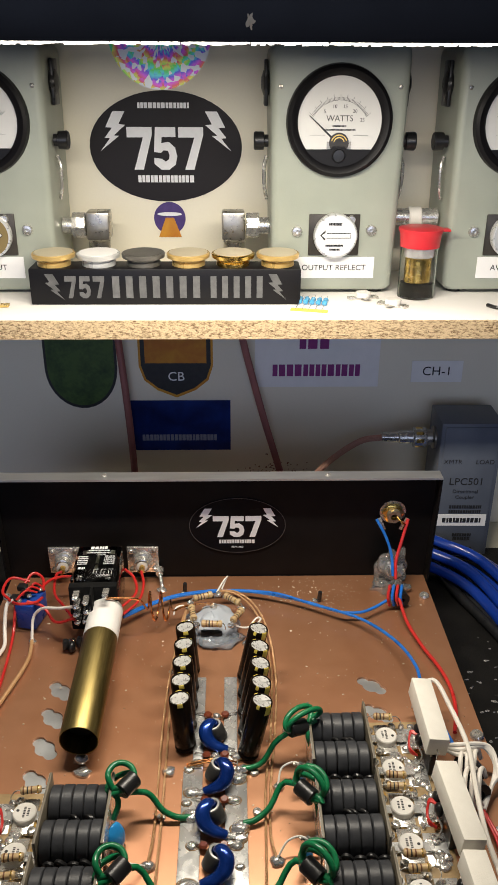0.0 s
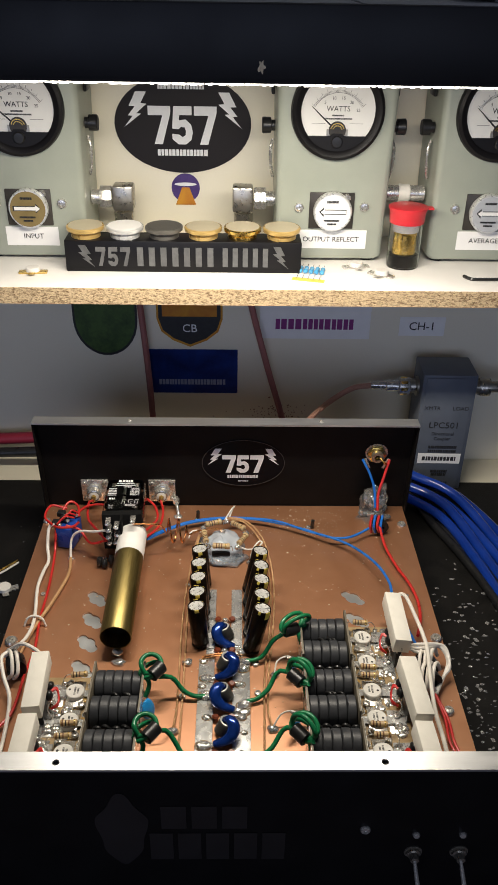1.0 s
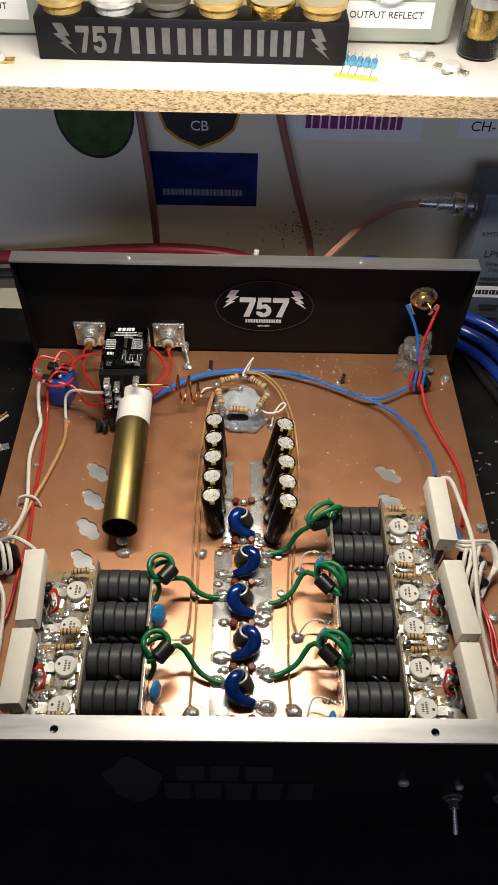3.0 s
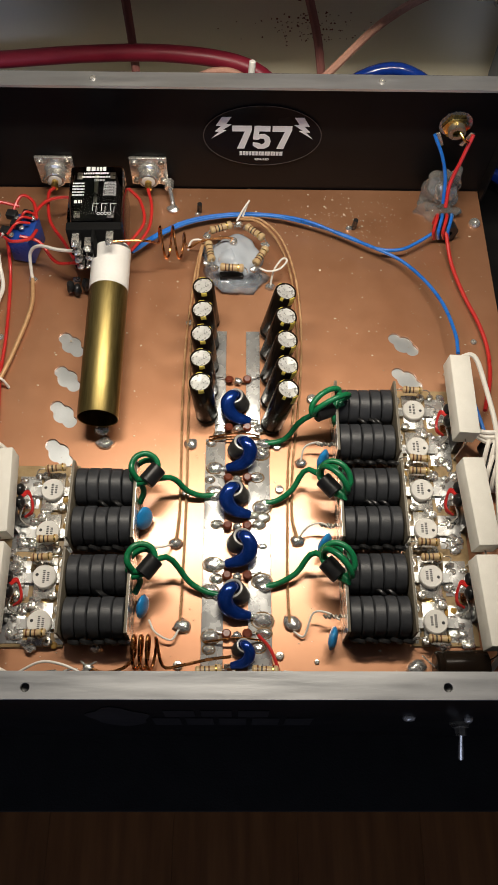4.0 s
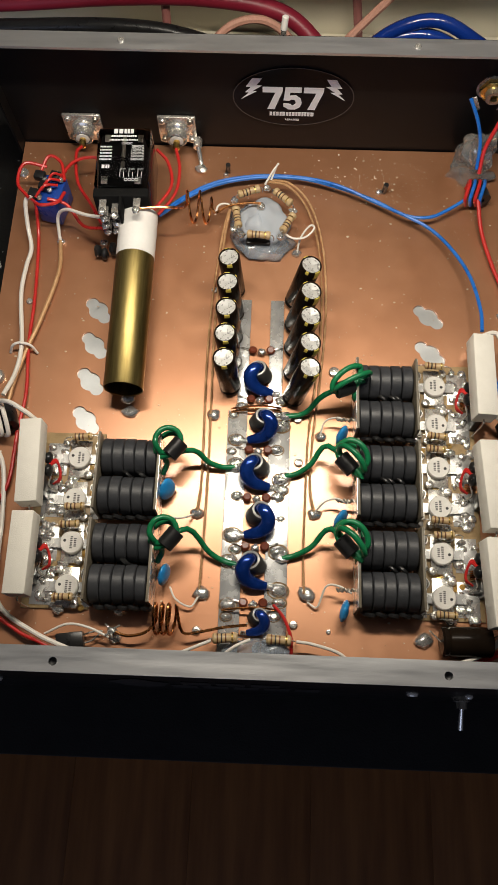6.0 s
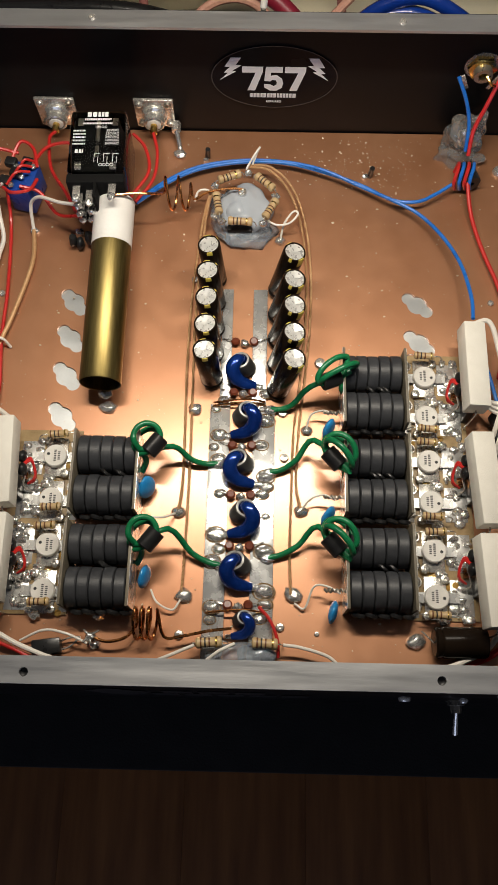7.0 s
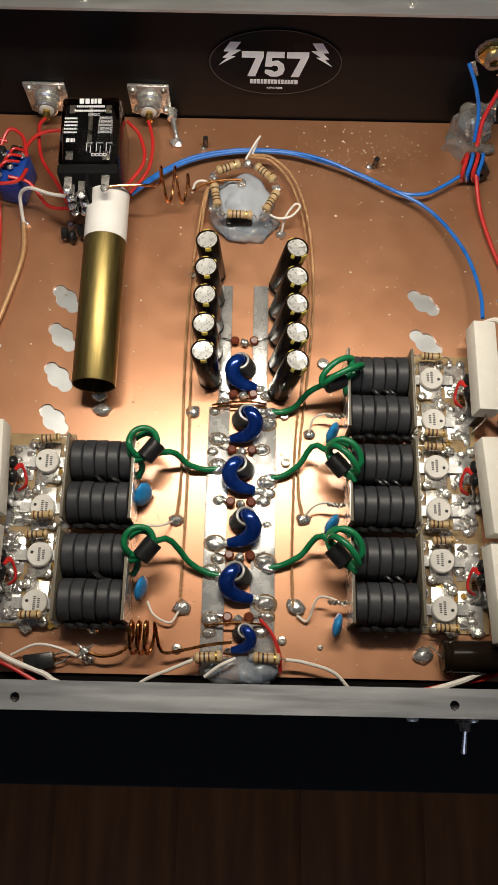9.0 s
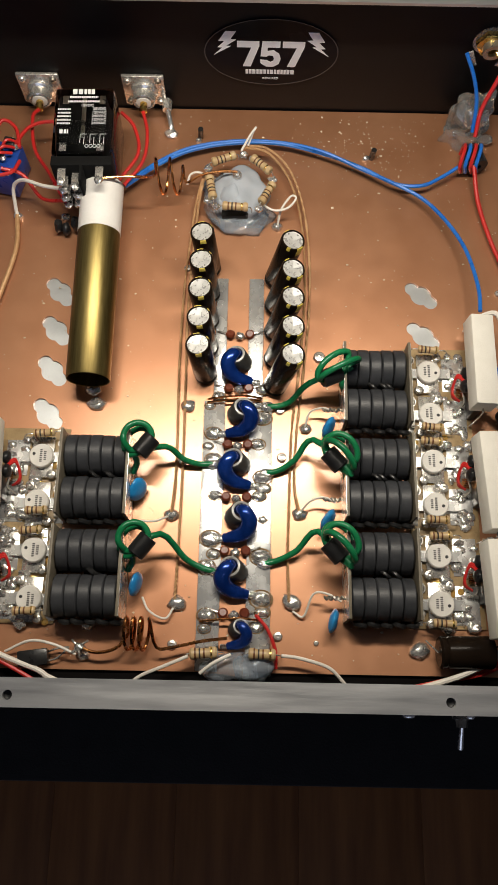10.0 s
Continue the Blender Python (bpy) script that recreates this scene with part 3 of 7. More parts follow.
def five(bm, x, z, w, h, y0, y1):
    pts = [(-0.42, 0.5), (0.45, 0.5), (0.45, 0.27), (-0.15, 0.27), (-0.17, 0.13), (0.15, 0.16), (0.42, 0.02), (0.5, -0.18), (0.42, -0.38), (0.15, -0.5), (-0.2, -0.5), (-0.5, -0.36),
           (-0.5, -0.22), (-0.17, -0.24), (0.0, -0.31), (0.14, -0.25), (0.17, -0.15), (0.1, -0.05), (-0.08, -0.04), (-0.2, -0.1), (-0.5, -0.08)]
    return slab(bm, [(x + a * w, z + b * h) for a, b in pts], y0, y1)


def oval_logo(name, label, cx, cz, rx, rz, y, mat, parent=None, m=None, extra=True):
    """An oval sticker: two bolts, a big mark between them, and bars for the small writing."""
    t = thing(name, label, "sticker", m) if parent is None else parent
    disc = part("oval", slab(bmesh.new(), oval(cx, cz, rx, rz), y - 0.0004, y), mat, t)
    bm = bmesh.new()
    s = rx / 0.0625
    y0, y1 = y - 0.0006, y - 0.0003
    for k in (-1, 1):
        bolt_mark(bm, cx + k * 0.0425 * s, cz + 0.0125 * s, 0.027 * s, -k, y0, y1)
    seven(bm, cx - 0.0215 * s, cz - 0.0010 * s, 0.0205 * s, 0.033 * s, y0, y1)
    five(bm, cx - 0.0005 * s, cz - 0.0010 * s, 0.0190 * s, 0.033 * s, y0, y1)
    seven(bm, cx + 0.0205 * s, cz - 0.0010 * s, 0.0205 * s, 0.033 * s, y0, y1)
    rng = random.Random(7)
    bars(bm, cx, cz - 0.0248 * s, 0.048 * s, 0.0056 * s, y0, y1, rng)
    if extra:
        bars(bm, cx - 0.001, cz + 0.0318 * s, 0.042 * s, 0.0042 * s, y0, y1, rng, 0.8)
    else:
        words("small_word", "REPAIRED", 0.0036 * s, WHITE_INK, t, pose(cx, y0 - 0.0001, cz - 0.0335 * s, 90))
    part("print", bm, WHITE_INK, t, "white print")
    return t


PANEL_VINYL = surface("gloss_black_vinyl", (0.004, 0.0035, 0.004), (0.008, 0.007, 0.008), 0.25, scale=20, bump=0.0, ior=1.15)
RIM_GREY = surface("grey_outline", (0.040, 0.037, 0.036), (0.06, 0.056, 0.054), 0.5, bump=0.0)
plate = thing("oval_sticker", "black oval logo sticker with white print on the back panel", "sticker", pose(0, 0.385 + 0.183, 0) @ pose(0, 0, 0, 4.6, 0, 0))
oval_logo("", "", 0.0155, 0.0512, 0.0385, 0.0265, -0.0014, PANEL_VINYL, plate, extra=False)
bm = bmesh.new()
for k in range(72):
    a, b = (radians(5 * j) for j in (k, k + 1))
    slab(bm, [(0.0155 + 0.0385 * u * math.cos(w), 0.0512 + 0.0265 * u * math.sin(w)) for u, w in ((0.985, a), (0.985, b), (0.999, b), (0.999, a))], -0.0020, -0.0017)
part("outline", bm, RIM_GREY, plate, "thin grey outline")

# tone for a faint reflection drawn as flat shapes on the front panel
REFLECTION_TONE = surface("painted_reflection", (0.010, 0.009, 0.009), (0.018, 0.016, 0.016), 0.35, scale=60, bump=0.0)
# fittings on the front of the chassis
for sx in (-0.124, 0.0806):
    part("panel_screw", screw_mesh(0.0030, 0.002), STEEL, chassis, m=pose(sx, -0.1806, Z0 + 0.041, 90, 0, 0))
for sx in (0.1095, 0.1355):
    sw = thing("toggle_switch", "small chrome toggle switch pointing down", "switch", pose(sx, 0.2044, 0.0200), "toggle switches on the front panel")
    part("washer", lathe(bmesh.new(), [(0, 0), (0.0052, 0), (0.0052, 0.0006), (0, 0.0006)], FACING, 24), DARK_STEEL, sw)
    part("nut", lathe(bmesh.new(), [(0, 0.0006), (0.0044, 0.0006), (0.0044, 0.0022), (0.0030, 0.0026), (0.0026, 0.0060), (0, 0.0060)], FACING, 6), DARK_STEEL, sw)
    part("bat", rod(bmesh.new(), (0, -0.0050, 0), (0.0008, -0.0158, -0.0088), 0.0010, 12, 0.0015, 0.0005), STEEL, sw)
    part("jewel", lathe(bmesh.new(), [(0, 0), (0.0022, 0), (0.0022, 0.0008), (0.0015, 0.0018), (0, 0.0021)], pose(0.0, 0, 0.0158) @ FACING, 14), STEEL, sw)
# the reflected crest and two rows of lettering, painted on as plates
decal = thing("front_decal", "faint reflection of a logo, drawn as dark shapes on the front panel", "decal", pose(0, 0.2043, 0))
part("crest", slab(bmesh.new(), [(-0.053 + 0.0135 * math.cos(a) * (1 + 0.12 * math.sin(5 * a)), 0.041 + 0.0290 * math.sin(a) * (1 + 0.10 * math.cos(4 * a))) for a in [radians(6 * k) for k in range(60)]], -0.0004, 0.0), REFLECTION_TONE, decal)
for x0, x1, z0, z1, n in ((-0.0315, 0.0183, 0.0422, 0.0617, 3), (-0.0384, 0.0395, 0.0138, 0.0379, 5)):
    w = (x1 - x0) / n
    for j in range(n):
        part("mark", slab(bmesh.new(), [(x0 + j * w, z0), (x0 + (j + 0.82) * w, z0), (x0 + (j + 0.82) * w, z1), (x0 + j * w, z1)], -0.0004, 0.0), REFLECTION_TONE, decal)

# ---- parts on the copper board ----
def bus_strip(side):
    t = thing("bus_strip", "tinned copper bus strip with solder pads on the board", "bus strip", pose(0, 0.33, 0), "tinned strips down the middle")
    s = side
    bm = bmesh.new()
    x0, x1 = (0.0068, 0.0194) if s > 0 else (-0.0182, -0.0066)
    box(bm, (x0, 0.2225 - 0.33, 0.0002), (x1, 0.367 - 0.33, 0.0016), 0.0002)
    x0, x1 = (0.0056, 0.0141) if s > 0 else (-0.0131, -0.0068)
    box(bm, (x0, 0.3672 - 0.33, 0.0002), (x1, 0.444 - 0.33, 0.0016), 0.0002)
    part("strip", bm, TIN, t)
    rng = random.Random(11 + s)
    for x, y, r in STRIP_JOINTS[s]:
        part("solder_pad", blob(bmesh.new(), (x, y - 0.33, 0.0018), r, r * rng.uniform(0.62, 0.85), r * rng.uniform(0.40, 0.55), 0.30, 3, y * 100), SOLDER, t)
        part("flux_ring", lathe(bmesh.new(), [(r * 1.02, 0.0016), (r * 1.16, 0.00175), (r * 1.24, 0.0016)], pose(x, y - 0.33, 0.0) @ Matrix.Diagonal((1, 0.78, 1, 1)), 18), FLUX, t, "brown ring of flux round a joint")
    return t


FLUX = surface("brown_flux", (0.10, 0.055, 0.02), (0.24, 0.15, 0.07), 0.25, scale=400, bump=0.1)
STRIP_JOINTS = {
    1: ((0.0141, 0.3741, 0.0034), (0.0143, 0.3572, 0.0046), (0.0120, 0.3420, 0.0036), (0.0147, 0.3231, 0.0046), (0.0152, 0.3170, 0.0036), (0.0130, 0.3127, 0.0034), (0.0143, 0.2801, 0.0050), (0.0146, 0.2584, 0.0052),
        (0.0155, 0.2517, 0.0036), (0.0125, 0.2440, 0.0034), (0.0150, 0.3000, 0.0022), (0.0110, 0.3655, 0.0030)),
    -1: ((-0.0127, 0.3479, 0.0042), (-0.0153, 0.3405, 0.0026), (-0.0123, 0.3329, 0.0042), (-0.0107, 0.3129, 0.0032), (-0.0124, 0.2894, 0.0050), (-0.0106, 0.2812, 0.0032), (-0.0140, 0.2742, 0.0044), (-0.0131, 0.2495, 0.0044),
         (-0.0140, 0.2430, 0.0030), (-0.0100, 0.3695, 0.0034), (-0.0150, 0.3640, 0.0026)),
}
bus_strip(1), bus_strip(-1)


def electrolytic(base, top, r, label, group):
    length = (Vector(top) - Vector(base)).length
    t = thing("electrolytic_capacitor", label, "capacitor", along(base, top), group)
    part("sleeve", lathe(bmesh.new(), [(0, 0), (r * 0.86, 0), (r, 0.0012), (r, 0.0026), (r * 0.93, 0.0034), (r, 0.0042), (r, length - 0.001), (r * 0.95, length), (r * 0.85, length), (r * 0.83, length - 0.0014), (0, length - 0.0014)], None, 28), SLEEVE, t)
    bm = bmesh.new()
    n = 4
    for k in range(n):
        a0 = math.pi / 2 * k + 0.09
        pts = [(0.0006, a0 + math.pi / 4)] + [(r * 0.83, a0 + (math.pi / 2 - 0.18) * j / 6) for j in range(7)]
        vs = [bm.verts.new((p * math.cos(a), p * math.sin(a), length - 0.0011 + 0.0009 * (p / r) * (1 if k % 2 else 0.45))) for p, a in pts]
        bm.faces.new(vs)
    lathe(bm, [(0, length - 0.0013), (r * 0.83, length - 0.0009)], None, 24)
    part("vent_top", bm, CAP_TOP, t, "bright aluminium top with a cross vent")
    bm = bmesh.new()
    for k, (a0, w) in enumerate(((0.2, 0.5), (2.4, 0.3), (3.3, 0.6))):
        rows = [(r * 0.90, length + 0.00012), (r * 0.955, length + 0.00012), (r + 0.00012, length - 0.0010), (r + 0.00012, length - (0.0060 if k == 2 else 0.0022))]
        grid = [[bm.verts.new((q * math.cos(a0 + w * j / 5), q * math.sin(a0 + w * j / 5), h)) for j in range(6)] for q, h in rows]
        for lo, hi in zip(grid, grid[1:]):
            for j in range(5):
                bm.faces.new((lo[j], lo[j + 1], hi[j + 1], hi[j]))
    part("stripe", bm, YELLOW, t, "yellow polarity print")
    return t


CAP_TOP = surface("bright_aluminium", (0.66, 0.66, 0.64), (0.80, 0.80, 0.78), 0.30, 0.55, scale=400, bump=0.1)
for y in (0.451, 0.434, 0.417, 0.400, 0.384):
    electrolytic((-0.0178, y - 0.001, 0.001), (-0.0207, y, 0.0395), 0.0066, "upright brown-black electrolytic capacitor with a silver top", "row of upright capacitors")
for y in (0.445, 0.4275, 0.411, 0.394, 0.378):
    electrolytic((0.0205, y - 0.0015, 0.001), (0.0288, y, 0.0425), 0.0066, "leaning brown-black electrolytic capacitor with a silver top", "row of leaning capacitors")


def ring_mesh():
    bm = bmesh.new()
    w, r, ri = 0.0061, 0.0108, 0.0045
    lathe(bm, [(ri, 0), (r - 0.0006, 0), (r, 0.0006), (r, w - 0.0006), (r - 0.0006, w), (ri, w), (ri, 0)], pose(0, 0, 0, 0, 90, 0), 28)
    return finish("ferrite_ring", bm, FERRITE, 30)


RING = ring_mesh()


def rf_transformer(cx, y_hi, y_lo):
    """Two stacks of five ferrite rings lying across, held between two small end boards."""
    t = thing("rf_transformer", "pair of grey ferrite ring stacks between end boards", "transformer", pose(cx, (y_hi + y_lo) / 2, 0), "ferrite transformers")
    rng = random.Random(int(y_hi * 1000) + int(cx * 100))
    for y in (y_hi, y_lo):
        for k in range(5):
            ring = new("ferrite_ring", RING)
            ring.parent = t
            ring.matrix_local = pose(-0.0160 + k * 0.0064 + rng.uniform(-0.0001, 0.0001), y - (y_hi + y_lo) / 2 + rng.uniform(-0.0003, 0.0003), 0.0128 + rng.uniform(-0.0002, 0.0003), rng.uniform(0, 90), 0, 0)
    for sx in (-1, 1):
        part("end_board", box(bmesh.new(), (sx * 0.0172 - 0.0007, -0.0225, 0.0004), (sx * 0.0172 + 0.0007, 0.0225, 0.0262), 0.0002), END_BOARD, t)
        part("copper_face", box(bmesh.new(), (sx * 0.0180 - 0.00008, -0.0222, 0.0006), (sx * 0.0180 + 0.00008, 0.0222, 0.0258)), TIN, t)
    bm = bmesh.new()
    for k in range(3):
        x = rng.uniform(-0.008, 0.004)
        sweep(bm, [(x, 0.0005, 0.008), (x + 0.002, 0.002, 0.016), (x + 0.006, -0.001, 0.017), (x + 0.008, 0.0, 0.008)], 0.0010)
    part("winding", bm, BLACK_PLASTIC, t, "black wire winding between the stacks")
    bm = bmesh.new()
    for k in range(5):
        x = -0.0135 + k * 0.0064
        sweep(bm, [(x, -0.0215, 0.004), (x + 0.001, -0.0238, 0.012 + 0.002 * (k % 2)), (x + 0.0045, -0.0246, 0.013), (x + 0.0068, -0.0225, 0.005)], 0.0014, 8)
    part("winding", bm, BLACK_PLASTIC, t, "black wire winding below the stacks")
    return t


for yh, yl in ((0.3305, 0.3075), (0.2800, 0.2570)):
    rf_transformer(-0.0725, yh, yl)
for yh, yl in ((0.3825, 0.3595), (0.3315, 0.3085), (0.2810, 0.2580)):
    rf_transformer(0.0748, yh, yl)

# the brass tube with its white sleeve
TUBE_A, TUBE_B, TUBE_C = Vector((-0.0803, 0.3715, 0.0185)), Vector((-0.0801, 0.4600, 0.0235)), Vector((-0.0798, 0.4890, 0.0253))
tube = thing("brass_tube", "long tarnished brass tube with a white sleeve at its far end", "tube", along(TUBE_A, TUBE_B))
ln = (TUBE_B - TUBE_A).length
part("brass_shell", lathe(bmesh.new(), [(0.0112, 0), (0.0117, -0.0002), (0.0119, 0.0002), (0.0119, ln), (0.0112, ln), (0.0112, 0)], None, 48), BRASS, tube)
l2 = (TUBE_C - TUBE_A).length
part("white_sleeve", lathe(bmesh.new(), [(0.0112, ln - 0.002), (0.0121, ln - 0.0018), (0.0121, l2), (0.0102, l2 + 0.0003), (0.0096, l2 - 0.004), (0.0096, ln - 0.002), (0.0112, ln - 0.002)], None, 40), PTFE, tube, "white plastic sleeve")
part("inner_core", rod(bmesh.new(), (0, 0, 0.012), (0, 0, l2 - 0.003), 0.0092, 20), BLACK_PLASTIC, tube)
part("solder_foot", blob(bmesh.new(), (0.0, -0.0150, -0.0010), 0.0048, 0.0036, 0.0030, 0.4), SOLDER, tube)

# the clear relay lying with its pins towards the front
relay = thing("relay", "clear-cased relay with white print and black base", "relay", pose(-0.0885, 0.4925, 0.010, 0, 0, 1.5))
part("cover", box(bmesh.new(), (-0.0168, 0.0, 0.0), (0.0168, 0.045, 0.0392), 0.0022), CLEAR_PLASTIC, relay, "clear plastic cover")
part("core", box(bmesh.new(), (-0.0145, 0.002, 0.003), (0.0120, 0.041, 0.0366), 0.002), MATTE_BLACK, relay)
for px in (-0.0105, 0.0100):
    part("contact_blade", box(bmesh.new(), (px - 0.0020, 0.003, 0.0367), (px + 0.0020, 0.0085, 0.0371), 0.0001), STEEL, relay)
    part("contact_blade", box(bmesh.new(), (px - 0.0016, 0.0345, 0.0367), (px + 0.0016, 0.0400, 0.0371), 0.0001), DARK_STEEL, relay)
part("coil", rod(bmesh.new(), (0, 0.012, 0.0365), (0, 0.038, 0.0365), 0.0012), DARK_STEEL, relay)
part("base", box(bmesh.new(), (-0.0170, -0.006, 0.0), (0.0170, 0.0005, 0.0372), 0.001), MATTE_BLACK, relay)
for k, (px, pz) in enumerate(((-0.011, 0.034), (0.010, 0.0355), (-0.011, 0.027), (-0.004, 0.030), (-0.011, 0.020), (-0.004, 0.022), (-0.011, 0.013), (-0.005, 0.014))):
    part("pin", box(bmesh.new(), (px - 0.0022, -0.014, pz - 0.0005), (px + 0.0022, -0.006, pz + 0.0005), 0.0002), STEEL, relay)
    part("pin_solder", blob(bmesh.new(), (px, -0.0145, pz), 0.0024, 0.0026, 0.0018, 0.4, 3, k), SOLDER, relay)
part("barrier", box(bmesh.new(), (-0.0008, -0.016, 0.002), (0.0008, -0.006, 0.0375), 0.0003), MATTE_BLACK, relay)
bm = bmesh.new()
rng = random.Random(2)


def flat_bars(bm, x, y, width, height, z, rng):
    at_x = x - width / 2
    while at_x < x + width / 2 - height * 0.3:
        w = min(height * 0.8 * rng.uniform(0.7, 1.2), x + width / 2 - at_x)
        box(bm, (at_x, y - height / 2, z), (at_x + w * 0.75, y + height / 2, z + 0.0001))
        at_x += w
    return bm


flat_bars(bm, 0, 0.0415, 0.013, 0.0034, 0.0393, rng)
flat_bars(bm, 0, 0.0378, 0.016, 0.0014, 0.0393, rng)
flat_bars(bm, 0, 0.0348, 0.018, 0.0012, 0.0393, rng)
for k in range(5):
    flat_bars(bm, -0.0105, 0.0295 - k * 0.0024, 0.0075, 0.0011, 0.0393, rng)
flat_bars(bm, -0.010, 0.0145, 0.005, 0.0026, 0.0393, rng)
for bx in (0.001, 0.0065, 0.012):
    box(bm, (bx - 0.0020, 0.0125, 0.0393), (bx + 0.0016, 0.0128, 0.0394))
    box(bm, (bx - 0.0020, 0.0070, 0.0393), (bx - 0.0017, 0.0125, 0.0394))
    box(bm, (bx + 0.0002, 0.0060, 0.0393), (bx + 0.0005, 0.0105, 0.0394))
for k in range(4):
    lathe(bm, [(0.0008, 0.0393), (0.0011, 0.0393), (0.0011, 0.0394), (0.0008, 0.0394)], pose(0.003 + 0.0022 * k, 0.0048, 0), 10)
part("print", bm, WHITE_INK, relay, "white print and wiring diagram")
for k, txt in enumerate(("12VDC", "28VDC", "120VAC", "240VAC", "120VAC", "240VAC")):
    words("rating", txt, 0.0024, WHITE_INK, relay, pose(0.0090 if k else 0.002, 0.0320 - k * 0.0024, 0.0394))


def transistor_parts(t, rng):
    part("flange", box(bmesh.new(), (-0.0060, -0.0115, 0.0010), (0.0060, 0.0115, 0.0032), 0.0003), STEEL, t)
    for sx in (-1, 1):
        part("lead", box(bmesh.new(), (sx * 0.009 - 0.0035, -0.0028, 0.0034), (sx * 0.009 + 0.0035, 0.0028, 0.0038)), TIN, t)
    cap = part("ceramic_cap", lathe(bmesh.new(), [(0, 0.003), (0.0066, 0.003), (0.0066, 0.0062), (0.0061, 0.0068), (0, 0.0068)], None, 28), CERAMIC_CAP, t)
    bm = bmesh.new()
    for dx, n in ((0.0000, 7), (0.0022, 5)):
        for j in range(n):
            box(bm, (dx - 0.00065, (j - n / 2) * 0.00105, 0.0068), (dx + 0.00065, (j - n / 2) * 0.00105 + 0.0006, 0.00692))
    lathe(bm, [(0, 0.00685), (0.0009, 0.00685), (0.0009, 0.00695), (0, 0.00695)], pose(-0.0038, 0.0008, 0), 8)
    part("print", bm, INK, cap)


transistor = thing("rf_transistor", "round white ceramic transistor on a metal flange", "transistor", pose(-0.1045, 0.332, 0.0), "row of white transistors")
transistor_parts(transistor, random.Random(1))
for x, y in ((-0.1045, 0.3065), (-0.1035, 0.281), (-0.1035, 0.256)):
    copy_thing(transistor, pose(x, y, 0))
for y in (0.385, 0.360, 0.333, 0.309, 0.282, 0.257):
    copy_thing(transistor, pose(0.1065, y, 0, 0, 0, 180))


def cement_resistor(a, b, lean):
    """A white block lying along y; a and b are the near and far ends of its upper face."""
    (xa, ya), (xb, yb) = a, b
    length = math.hypot(xb - xa, yb - ya)
    turn = math.degrees(math.atan2(-(xb - xa), yb - ya))
    t = thing("cement_resistor", "white cement power resistor standing beside the transistors", "resistor", pose(xa, ya, 0.0305, 0, lean, turn), "white cement resistors")
    part("block", box(bmesh.new(), (-0.0062, 0, -0.0125), (0.0062, length, 0), 0.0007), CERAMIC, t)
    part("fill", box(bmesh.new(), (-0.0050, 0.001, -0.0129), (0.0050, length - 0.001, -0.0122)), TAN, t)
    part("lead", sweep(bmesh.new(), [(0, 0.001, -0.008), (0, -0.0022, -0.009), (0, -0.003, -0.020), (0, -0.003, -0.0285)], 0.0005, 6), STEEL, t)
    part("lead", sweep(bmesh.new(), [(0, length - 0.001, -0.008), (0, length + 0.0022, -0.009), (0, length + 0.003, -0.020), (0, length + 0.003, -0.0285)], 0.0005, 6), STEEL, t)
    return t


cement_resistor((-0.1258, 0.2975), (-0.1290, 0.3465), -3)
cement_resistor((-0.1255, 0.2470), (-0.1262, 0.2925), -3)
cement_resistor((0.1310, 0.3575), (0.1312, 0.4090), 6)
cement_resistor((0.1335, 0.2915), (0.1308, 0.3425), 6)
cement_resistor((0.1330, 0.2390), (0.1310, 0.2865), 6)


